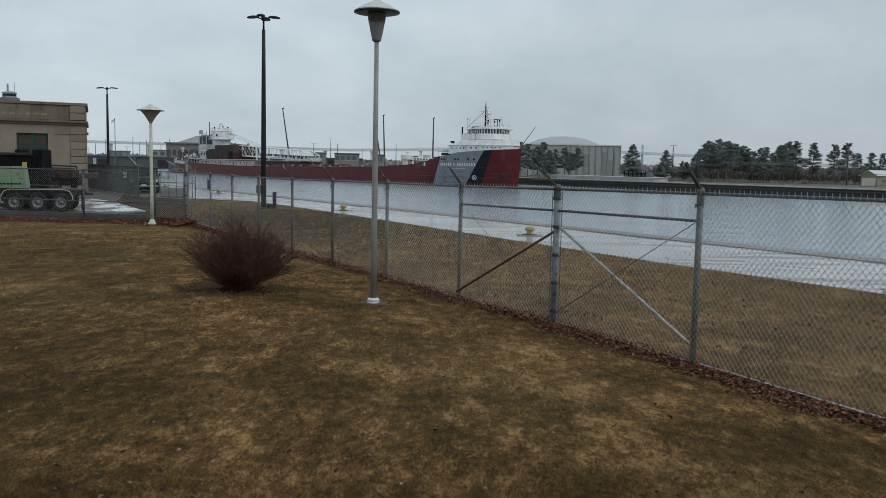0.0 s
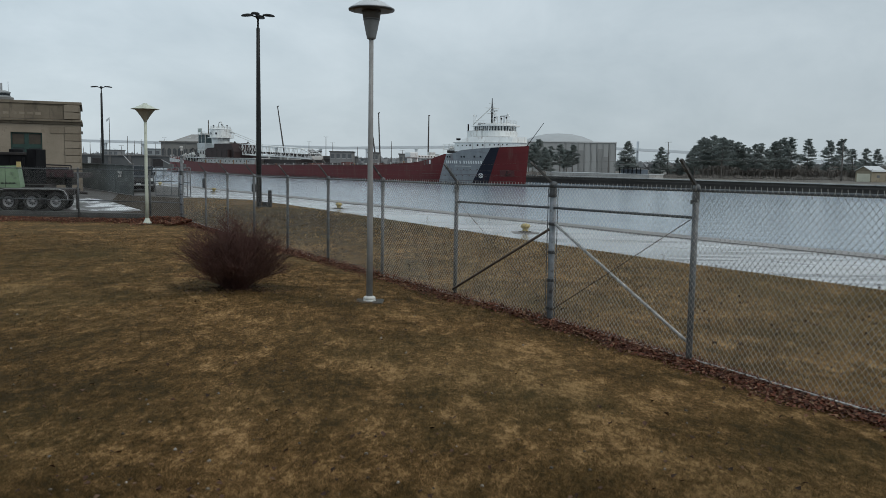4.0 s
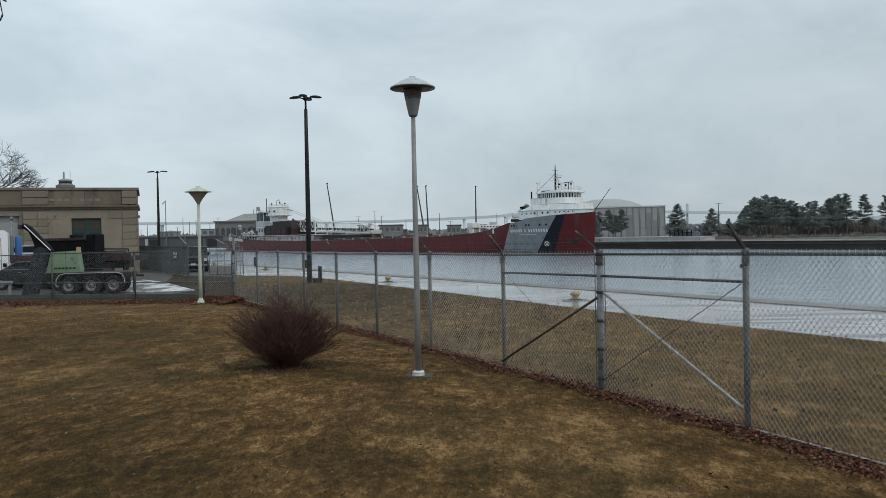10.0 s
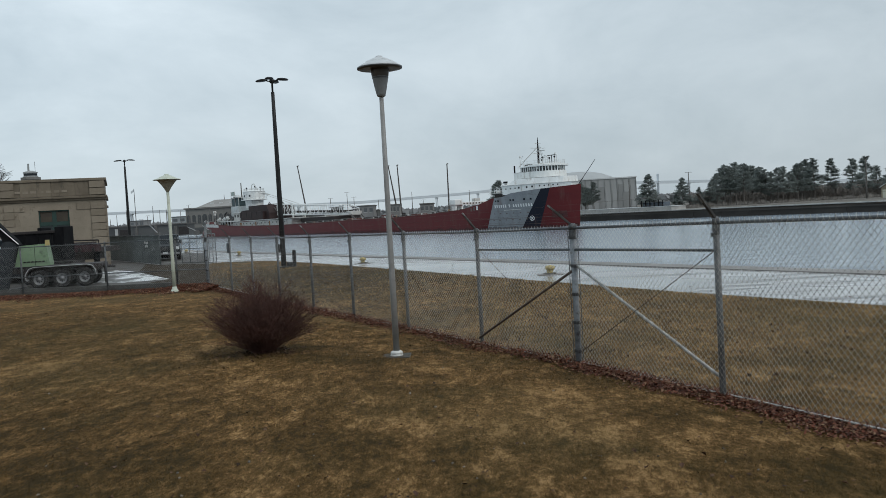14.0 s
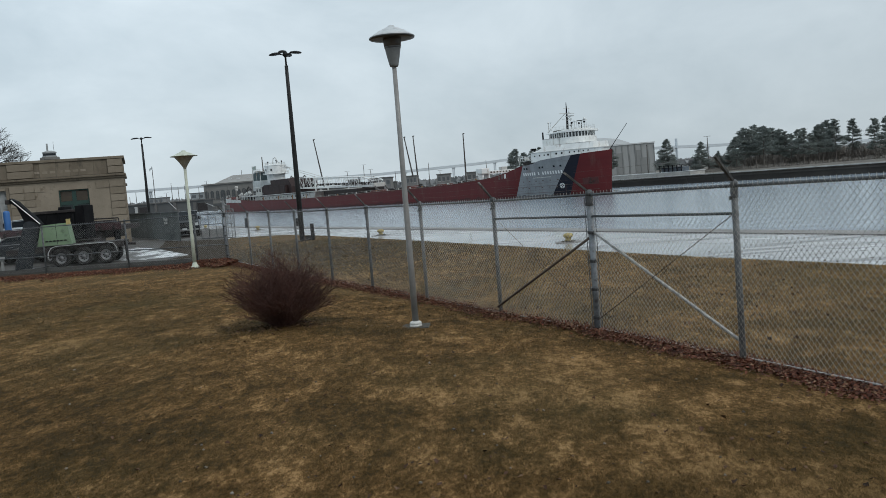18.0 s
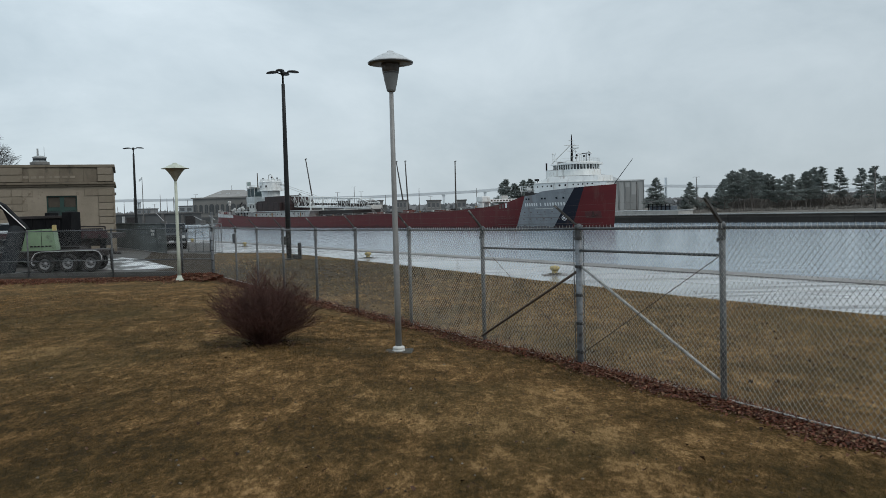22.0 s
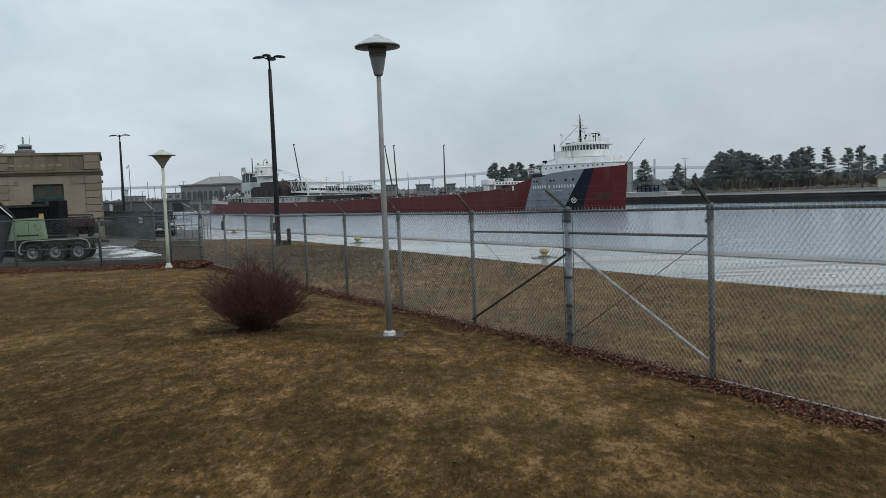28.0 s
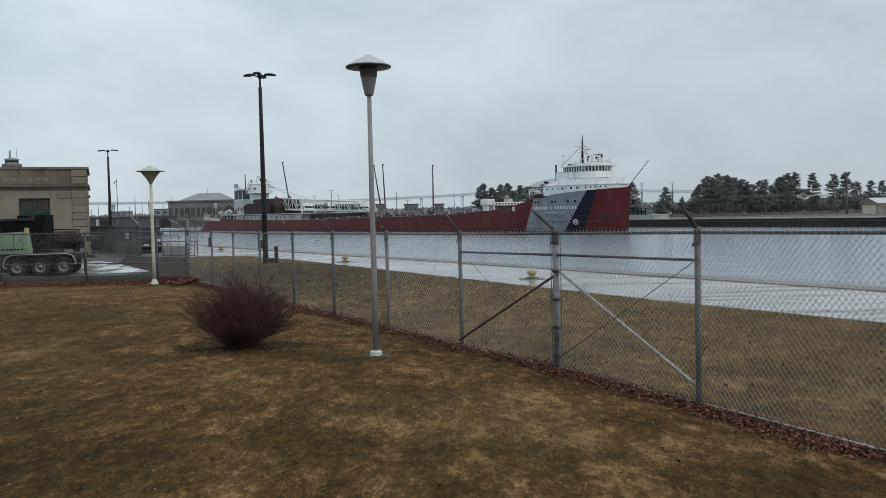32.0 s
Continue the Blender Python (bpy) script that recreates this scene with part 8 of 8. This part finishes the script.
def build_truck():
    t = thing("truck", "white conventional truck cab with an upright exhaust stack", "truck", pose(-25.68, 43.0, PAVE_Z, 0, 0, 28))
    cab = part("cab", prism(bmesh.new(), [(-1.4, 0.85), (-1.4, 2.82), (-1.25, 2.98), (0.25, 3.0), (0.45, 2.80), (0.45, 0.85)], -1.15, 1.15), M_cabwhite, t, "white cab")
    part("side_window", prism(bmesh.new(), [(-0.95, 1.75), (-0.95, 2.45), (0.02, 2.48), (0.06, 1.70)], -1.17, -1.14), M_glass, cab)
    part("door_seam", box(bmesh.new(), 0.12, 0.14, -1.165, -1.15, 0.95, 2.6), M_black, cab)
    part("door_handle", box(bmesh.new(), -0.08, 0.08, -1.19, -1.15, 1.38, 1.46), M_black, cab)
    part("vent", box(bmesh.new(), 0.20, 0.38, -1.175, -1.15, 1.1, 1.3), M_black, cab)
    part("fuel_tank", lathe(bmesh.new(), [(0.30, -0.7), (0.32, -0.66), (0.32, 0.66), (0.30, 0.7)], 16), M_rim, t, smooth=True, at=pose(1.0, -0.9, 0.62, 0, 90, 0))
    stack = part("exhaust_stack", line(bmesh.new(), [(0.62, -0.95, 0.9), (0.62, -0.95, 3.5), (0.66, -0.95, 3.7)], 0.07, 10), M_rim, t, "upright chromed exhaust stack", smooth=True)
    part("heat_shield", tube(bmesh.new(), (0.62, -0.95, 1.6), (0.62, -0.95, 2.7), 0.09, 0.09, 12), M_rim, stack)
    part("blue_tank", lathe(bmesh.new(), [(0.15, 1.2), (0.165, 1.25), (0.165, 2.62), (0.13, 2.70), (0, 2.72)], 16, (0.92, -0.8, 0)), M_blue, t, "upright blue plastic drum", smooth=True)
    part("chassis", box(bmesh.new(), -1.6, 3.2, -0.45, 0.45, 0.65, 0.95, 0.02), M_chassis, t)
    for x in (-1.1, 2.3):
        wheel_on(t, x, -1.0, 0.5, 0.5, 0.28)
        wheel_on(t, x, 1.0, 0.5, 0.5, 0.28)


def build_pickup(x, y, turn):
    t = thing("pickup_truck", "dark pickup truck with a bed cap on the wet drive", "truck", pose(x, y, PAVE_Z, 0, 0, turn))
    prof = [(-2.7, 0.5), (-2.72, 1.05), (-0.75, 1.12), (-0.62, 1.72), (0.55, 1.76), (1.15, 1.18), (2.45, 1.05), (2.60, 0.85), (2.58, 0.5)]
    body = part("body", car_body(prof, 1.1, 1.96, 0.25), M_carpaint, t)
    part("windscreen", prism(bmesh.new(), [(1.16, 1.205), (0.62, 1.745), (0.57, 1.74), (1.10, 1.19)], -0.72, 0.72), M_glass, body)
    part("grille", box(bmesh.new(), 2.56, 2.63, -0.62, 0.62, 0.72, 1.0, 0.02), M_black, body)
    for k in range(4):
        part("grille_bar", box(bmesh.new(), 2.62, 2.65, -0.58, 0.58, 0.75 + 0.065 * k, 0.765 + 0.065 * k), M_rim, body)
    part("underbody", box(bmesh.new(), -2.5, 2.5, -0.85, 0.85, 0.2, 0.52, 0.05), M_black, t)
    part("bumper", box(bmesh.new(), 2.52, 2.70, -0.96, 0.96, 0.44, 0.58, 0.04), M_rim, t, "dull front bumper")
    part("number_plate", box(bmesh.new(), 2.72, 2.735, -0.16, 0.16, 0.51, 0.64), M_roofpale, t)
    for yy in (-0.8, 0.8):
        part("headlight", box(bmesh.new(), 2.53, 2.62, yy - 0.15, yy + 0.15, 0.78, 0.98, 0.02), M_roofpale, t)
        part("mirror", box(bmesh.new(), 0.85, 1.0, yy * 1.32 - 0.1, yy * 1.32 + 0.1, 1.18, 1.4, 0.02), M_black, t)
    for xx in (-1.7, 1.75):
        wheel_on(t, xx, -0.88, 0.38, 0.38, 0.25)
        wheel_on(t, xx, 0.88, 0.38, 0.38, 0.25)
    part("bed_cap", box(bmesh.new(), -2.68, -0.66, -0.9, 0.9, 1.1, 1.80, 0.04), M_carpaint, t)


build_dump_trailer()
build_flatbed()
build_truck()
build_pickup(-21.75, 61.2, -72)


# ---- dark wet asphalt of the yard, a kerb along its fence and a low barrier ----
bm = bmesh.new()
prism(bm, [(-9.9, 32.4), (-11.4, 37.0), (-15.7, 51.3), (-16.9, 55.0), (-22.0, 72.0), (-75, 95), (-75, 43.5)], PAVE_Z - 0.05, PAVE_Z + 0.012, "z")
tagged(link_mesh("yard_asphalt", bm, M_asphalt), "dark wet asphalt yard with shallow puddles", "asphalt", kind="structure")
bm = bmesh.new()
for a, b in (((-11.3, 32.23), (-17.6, 33.25)), ((-17.65, 33.26), (-29.0, 35.05))):
    a, b = Vector((*a, 0)), Vector((*b, 0))
    d = (b - a).normalized()
    s = Vector((-d.y, d.x, 0)) * 0.09
    v = [bm.verts.new(p + Vector((0, 0, z))) for z in (PAVE_Z - 0.05, -0.06) for p in (a - s, b - s, b + s, a + s)]
    for f in ((0, 1, 5, 4), (1, 2, 6, 5), (2, 3, 7, 6), (3, 0, 4, 7), (4, 5, 6, 7)):
        bm.faces.new([v[i] for i in f])
bmesh.ops.recalc_face_normals(bm, faces=bm.faces[:])
tagged(link_mesh("kerb", bm, M_kerb), "low grey concrete kerb under the yard fence", "kerb", kind="structure")
M_puddle = meltwater()
bm = bmesh.new()
prism(bm, [(-21.04, 55.22), (-18.9, 49.0), (-18.0, 46.0), (-13.3, 37.6), (-13.6, 35.3), (-10.2, 32.5), (-10.4, 34.6), (-12.9, 42.6), (-15.5, 50.4), (-17.36, 51.78), (-18.86, 52.26)], PAVE_Z - 0.02, PAVE_Z + 0.022, "z")
M_verge = material("wet_bare_earth", (0.026, 0.019, 0.013), (0.052, 0.040, 0.027), scale=0.6, rough=0.9, bump=0.3, fine=9)
M_verge.node_tree.nodes["Principled BSDF"].inputs["Specular IOR Level"].default_value = 0.08
tagged(link_mesh("verge", bm, M_verge), "strip of bare brown earth beside the drive", "verge", kind="structure")
bm = bmesh.new()
prism(bm, [(-19.4, 41.5), (-21.2, 47.6), (-20.4, 48.8), (-18.3, 46.2), (-13.38, 37.76), (-15.1, 36.9), (-17.0, 37.6)], PAVE_Z - 0.02, PAVE_Z + 0.018, "z")
tagged(link_mesh("puddle", bm, M_puddle), "meltwater puddle with broken near-white patches on the yard", "puddle", kind="structure")
bm = bmesh.new()
prism(bm, [(-10.5, 31.72), (-10.2, 31.0), (-17.6, 31.5), (-29.0, 33.2), (-29.0, 34.8), (-17.6, 32.98)], -0.32, -0.238, "z")
tagged(link_mesh("earth_bed", bm, M_verge), "bare dark earth along the foot of the yard fence", "earth", kind="structure")
barrier = thing("barrier", "pale timber barrier board on short posts in the yard", "barrier", pose(-20.6, 35.4, PAVE_Z, 0, 0, 8))
part("board", box(bmesh.new(), -3.4, 0.0, -0.03, 0.03, 0.55, 0.70, 0.01), M_palesteel, barrier)
for k in range(3):
    part("post", box(bmesh.new(), -3.3 + 1.55 * k, -3.2 + 1.55 * k, 0.03, 0.13, 0.0, 0.66, 0.01), M_palesteel, barrier)


# ---- leafless bush ----
def build_bush(x, y):
    rnd = random.Random(31)
    t = thing("bush", "leafless red-brown bush of dense fine twigs on the lawn", "bush", pose(x, y, ground_z(x, y) - 0.02))
    stems = []
    tv, tf = [], []

    def rod(p, q, r0, r1, V, F):
        d = (q - p).normalized()
        s = d.orthogonal().normalized()
        u = d.cross(s)
        k = len(V)
        for c, r in ((p, r0), (q, r1)):
            for a in (0.0, 2.094, 4.189):
                V.append(c + (s * math.cos(a) + u * math.sin(a)) * r)
        for i in range(3):
            j = (i + 1) % 3
            F.append((k + i, k + j, k + 3 + j, k + 3 + i))
    sv, sf = [], []
    for i in range(165):
        a = rnd.uniform(0, 2 * math.pi)
        tilt = 1.16 * rnd.random() ** 0.72
        length = rnd.uniform(0.58, 1.12) * (1.0 - 0.10 * tilt)
        reach = 0.15 * math.sqrt(rnd.random())
        base = Vector((math.cos(a) * reach, math.sin(a) * reach, 0))
        d = Vector((math.sin(tilt) * math.cos(a), math.sin(tilt) * math.sin(a), math.cos(tilt) + 0.18))
        p = base
        n = 5
        for k in range(n):
            d = (d + Vector((rnd.uniform(-0.20, 0.20), rnd.uniform(-0.20, 0.20), rnd.uniform(-0.20, 0.16) if tilt > 0.5 else rnd.uniform(-0.15, 0.2)))).normalized()
            q = p + d * length / n
            r0 = 0.0058 * (1 - k / (n + 1))
            rod(p, q, r0, r0 * 0.8, sv, sf)
            for _ in range(5 if k > 1 else 1):
                m = p.lerp(q, rnd.random())
                e = (d * 0.7 + Vector((rnd.uniform(-1.1, 1.1), rnd.uniform(-1.1, 1.1), rnd.uniform(-0.25, 0.9)))).normalized()
                l = rnd.uniform(0.12, 0.30)
                w = m + e * l
                rod(m, w, 0.0024, 0.0013, tv, tf)
                for _ in range(3):
                    m2 = m.lerp(w, rnd.uniform(0.3, 0.9))
                    e2 = (e + Vector((rnd.uniform(-0.9, 0.9), rnd.uniform(-0.9, 0.9), rnd.uniform(-0.2, 0.7)))).normalized()
                    rod(m2, m2 + e2 * rnd.uniform(0.07, 0.20), 0.0020, 0.0011, tv, tf)
            p = q
    soup("stem_mass", sv, sf, M_twig, t)
    tagged(soup("twig_mass", tv, tf, M_twig, t), kind="stuff")


build_bush(-3.15, 12.78)


# ---- bare tree behind the stone building, and one overhanging twig ----
def bare_tree(name, x, y, z, h, seed, label, depth=7, r0=0.3):
    """Forking limbs down to fine twigs that fill a round crown."""
    rnd = random.Random(seed)
    t = thing(name, label, "tree", pose(x, y, z))
    thick, fine = ([], []), ([], [])

    def rod(p, q, ra, rb, out, seg):
        V, F = out
        d = (q - p).normalized()
        s = d.orthogonal().normalized()
        u = d.cross(s)
        k = len(V)
        for c, r in ((p, ra), (q, rb)):
            V.extend(c + (s * math.cos(6.2832 * i / seg) + u * math.sin(6.2832 * i / seg)) * r for i in range(seg))
        F.extend((k + i, k + (i + 1) % seg, k + seg + (i + 1) % seg, k + seg + i) for i in range(seg))

    def grow(p, d, length, r, level):
        n = 3
        for k in range(n):
            d = (d + Vector((rnd.uniform(-0.16, 0.16), rnd.uniform(-0.16, 0.16), rnd.uniform(-0.04, 0.08)))).normalized()
            q = p + d * length / n
            rod(p, q, r * (1 - 0.1 * k), r * (0.9 - 0.1 * k), thick if level < 2 else fine, 7 if level < 2 else 4 if level < 4 else 3)
            p = q
            if 2 <= level < depth and rnd.random() < 0.72:
                e = (d + Vector((rnd.uniform(-0.8, 0.8), rnd.uniform(-0.8, 0.8), rnd.uniform(-0.4, 0.4)))).normalized()
                grow(p, e, length * 0.75, max(0.012, r * 0.42), max(level + 2, depth - 1))
        if level >= depth:
            return
        for _ in range(2 if rnd.random() < 0.4 else 3):
            e = (d + Vector((rnd.uniform(-0.95, 0.95), rnd.uniform(-0.95, 0.95), rnd.uniform(-0.35, 0.35)))).normalized()
            grow(p, e, length * rnd.uniform(0.68, 0.84), max(0.012, r * rnd.uniform(0.52, 0.66)), level + 1)
    grow(Vector((0, 0, -0.3)), Vector((0, 0, 1)), h * 0.27, r0, 0)
    soup("trunk", *thick, M_twigdark, t)
    tagged(soup("crown", *fine, M_twigdark, t), "fine bare branches")


bare_tree("bare_tree", -51.0, 77.0, PAVE_Z, 15.2, 77, "large leafless tree behind the stone building")


def overhanging_tree():
    """A bare tree beside the viewpoint; one drooping twig end reaches into the open air ahead."""
    t = thing("bare_tree", "leafless tree with one long drooping branch over the lawn", "tree", pose(-8.2, 3.2, 0.1))
    rnd = random.Random(19)
    part("trunk", lathe(bmesh.new(), [(0.26, -0.2), (0.20, 0.4), (0.17, 2.5), (0.12, 5.2), (0.05, 7.2), (0, 7.3)], 10), M_bark, t, smooth=True)
    bm = bmesh.new()
    tip = Vector((4.69, 2.86, 3.72))
    pts = [Vector((0, 0, 3.9)), Vector((1.4, 1.0, 4.7)), Vector((2.8, 1.8, 4.5)), Vector((4.2, 2.56, 3.98)), tip]
    for k, (a, b) in enumerate(zip(pts, pts[1:])):
        tube(bm, a, b, 0.045 - 0.010 * k, 0.036 - 0.010 * k, 6, False)
    for _ in range(9):
        a = pts[3].lerp(tip, rnd.random())
        b = a + Vector((rnd.uniform(-0.06, 0.02), rnd.uniform(-0.05, 0.05), -rnd.uniform(0.03, 0.12)))
        tube(bm, a, b, 0.006, 0.003, 4, False)
        tube(bm, b, b + Vector((rnd.uniform(-0.05, 0.07), 0.0, -rnd.uniform(0.02, 0.07))), 0.007, 0.005, 4)
    part("branch", bm, M_bark, t, "thin drooping branch with small buds")
    for k in range(6):
        bm = bmesh.new()
        a = radians(60 * k + 150)
        z = 4.2 + 0.5 * k
        tube(bm, (0, 0, z), (-1.6 * abs(math.cos(a)), 1.6 * math.sin(a) - 0.6, z + 1.2), 0.045, 0.015, 5, False)
        part("branch", bm, M_bark, t)


overhanging_tree()

# ---- fallen leaves, grass blades, litter ----
def leaf(verts, faces, p, size, rnd):
    a = rnd.uniform(0, 6.283)
    d = Vector((math.cos(a), math.sin(a), rnd.uniform(-0.35, 0.55))) * size
    s = Vector((-math.sin(a), math.cos(a), rnd.uniform(-0.4, 0.4))) * size * rnd.uniform(0.32, 0.5)
    lift = Vector((0, 0, size * rnd.uniform(0.1, 0.5)))
    k = len(verts)
    verts += [p - d * 0.5, p + s + lift, p + d * 0.55 + lift * 0.5, p - s + lift * 0.8, p + Vector((0, 0, 0.004))]
    faces += [(k, k + 4, k + 1), (k + 4, k + 2, k + 1), (k, k + 3, k + 4), (k + 4, k + 3, k + 2)]


def leaf_litter():
    rnd = random.Random(41)
    verts, faces = [], []

    def strew(path, width, n, inward, big=1.0, heap=0.0):
        total = sum((Vector(b) - Vector(a)).length for a, b in zip(path, path[1:]))
        for _ in range(n):
            d = rnd.uniform(0, total)
            for a, b in zip(path, path[1:]):
                a, b = Vector(a), Vector(b)
                l = (b - a).length
                if d <= l:
                    break
                d -= l
            p = a + (b - a) * (d / l)
            off = abs(rnd.gauss(0, 0.42)) * width * (0.55 + 0.9 * abs(noise.noise((p.x * 0.8, p.y * 0.8, 3)))) + rnd.uniform(-0.14, 0.10)
            p = p + Vector(inward).xy * off
            deep = max(0.0, (heap or (0.075 if big < 1.2 else 0.10)) * (1 - off / width)) * rnd.random()
            leaf(verts, faces, Vector((p.x, p.y, ground_z(p.x, p.y) + 0.012 + deep)), big * rnd.uniform(0.035, 0.075), rnd)
    a = tuple((BEND + FR * 8).xy)
    strew([a, tuple(BEND.xy)], 0.46, 16000, INWARD, 0.60, 0.05)
    strew([tuple(BEND.xy), tuple((BEND + FL * 23.4).xy)], 0.50, 15000, INWARD, 0.66)
    strew([(-9.7, 31.2), (-17.5, 31.6), (-28, 33.1)], 2.4, 26000, (0.10, -0.99, 0), 1.1, 0.06)
    strew([(-8.9, 30.0), (-9.75, 31.5), (-10.9, 31.7)], 1.5, 9000, (-0.4, -0.9, 0), 1.3, 0.13)
    ob = soup("leaf_litter", verts, faces, M_leaf)
    tagged(ob, "drift of dead red-brown leaves along the fence foot", "leaves", kind="stuff")
    verts, faces, clods = [], [], []
    for _ in range(900):
        y = 4.5 + 26 * rnd.random() ** 1.5
        x = rnd.uniform(-0.56, 0.45) * y
        if uv(x, y)[1] > 7.0:
            continue
        leaf(verts, faces, Vector((x, y, ground_z(x, y) + 0.008)), rnd.uniform(0.020, 0.048), rnd)
    for _ in range(900):
        a, q = rnd.uniform(0, 6.283), abs(rnd.gauss(0, 0.42))
        x, y = -3.15 + math.cos(a) * q, 12.78 + math.sin(a) * q
        leaf(verts, faces, Vector((x, y, ground_z(x, y) + 0.008)), rnd.uniform(0.02, 0.045), rnd)
    for _ in range(160):
        y = 4.6 + 12 * rnd.random() ** 1.4
        x = rnd.uniform(-0.56, 0.35) * y
        if uv(x, y)[1] < 6.9:
            clods.append((x, y, rnd.uniform(0.005, 0.015)))
    for _ in range(2600):
        y = 6.5 + 20 * rnd.random() ** 1.3
        x = rnd.uniform(-0.30, 0.56) * y
        if 7.9 < uv(x, y)[1] < 16.5 and noise.noise((x * 1.4, y * 0.9, 2.0)) > -0.05:
            leaf(verts, faces, Vector((x, y, ground_z(x, y) + 0.014)), rnd.uniform(0.03, 0.075), rnd)
    ob = soup("scattered_leaves", verts, faces, M_leafdark)
    tagged(ob, "single dead leaves scattered over the lawn and rough grass", "leaves", kind="stuff")


    bm = bmesh.new()
    for x, y, r in clods:
        v = bmesh.ops.create_icosphere(bm, subdivisions=1, radius=r, matrix=pose(x, y, ground_z(x, y) + r * 0.3, 0, 0, rnd.uniform(0, 360)))["verts"]
        for q in v:
            q.co += Vector((rnd.uniform(-0.3, 0.3), rnd.uniform(-0.3, 0.3), rnd.uniform(-0.3, 0.1))) * r
    tagged(link_mesh("pebbles", bm, M_pebble), "small pale stones and clods scattered on the lawn", "pebbles", kind="stuff")


M_pebble = island_material("pale_pebbles", [(0.04, 0.03, 0.02), (0.09, 0.075, 0.055), (0.24, 0.21, 0.17), (0.05, 0.042, 0.032), (0.32, 0.29, 0.25)], 0.9)


def grass_blades(name, label, mat, n, seed, lo, hi, y0, y1, bias, size, clump=0.0):
    """Short matted blades over the nearest stretch of lawn and tufts by the fence."""
    rs = np.random.RandomState(seed)
    y = y0 + (y1 - y0) * rs.rand(n) ** bias
    x = (rs.rand(n) * 1.22 - 0.62) * y
    z = np.array([ground_z(a, b) for a, b in zip(x, y)])
    w = x * N.x + y * N.y
    v = x * U.x + y * U.y
    reach = np.array([lawn_span(q) for q in w])
    keep = (w > lo) & (w < hi) & (v > reach[:, 0]) & (v < reach[:, 1])
    if lo < 0:
        keep &= rs.rand(n) < np.clip((28.0 - y) / 15.0, 0.0, 1.0)
    if lo > 0:
        keep &= (x - RUN.x) * -INWARD[0] + (y - RUN.y) * -INWARD[1] > 0.05
    tall = np.ones(n)
    if clump:
        tuft = np.array([noise.noise((a * 2.6, b * 1.7, 4.0)) + 0.6 * noise.noise((a * 7.0, b * 5.0, 9.0)) for a, b in zip(x, y)])
        keep &= rs.rand(n) < np.clip(0.55 + 1.6 * tuft, 0.05, 1.0)
        tall = np.clip(1.0 + clump * tuft, 0.30, 2.3)
    x, y, z, tall = x[keep], y[keep], z[keep], tall[keep]
    n = len(x)
    far = np.clip(y / 9.0, 0.8, 3.2)
    a = rs.rand(n) * 6.283
    l = size * (0.025 + 0.045 * rs.rand(n)) * np.sqrt(far) * tall
    up = (0.22 + 0.65 * rs.rand(n)) * l
    w = size * (0.0022 + 0.002 * rs.rand(n)) * far
    p = np.stack([x, y, z], 1)
    d = np.stack([np.cos(a) * l, np.sin(a) * l, up], 1)
    s = np.stack([-np.sin(a) * w, np.cos(a) * w, np.zeros(n)], 1)
    v = np.empty((n, 3, 3))
    v[:, 0], v[:, 1], v[:, 2] = p - s, p + s, p + d
    me = bpy.data.meshes.new("grass")
    me.vertices.add(3 * n)
    me.vertices.foreach_set("co", v.ravel())
    me.loops.add(3 * n)
    me.loops.foreach_set("vertex_index", np.arange(3 * n, dtype=np.int32))
    me.polygons.add(n)
    me.polygons.foreach_set("loop_start", np.arange(0, 3 * n, 3, dtype=np.int32))
    me.update(calc_edges=True)
    me.materials.append(mat)
    tagged(new(name, me), label, "grass", kind="stuff")


leaf_litter()
grass_blades("grass", "short dead matted brown grass blades", M_turf, 600000, 6, -60.0, 7.2, 4.4, 28.0, 1.6, 0.62)
grass_blades("rough_grass", "longer bleached straw grass beyond the fence", M_straw, 500000, 7, 7.3, 17.3, 5.5, 42.0, 1.5, 0.80, 1.1)


def motions():
    """The freighter glides ahead along the canal at a little over one metre a second."""
    rows = []
    for t in (0.0, 4.0, 8.0, 12.0, 16.0, 20.0, 24.0, 28.0, 32.0):
        s = 1.1375 * (t - 22.0)
        p = SHIP_AT + HEAD * s
        rows.append((t, pose(p.x, p.y, p.z, 0, 0, SHIP_TURN)))
    walk(SHIP, rows)


motions()
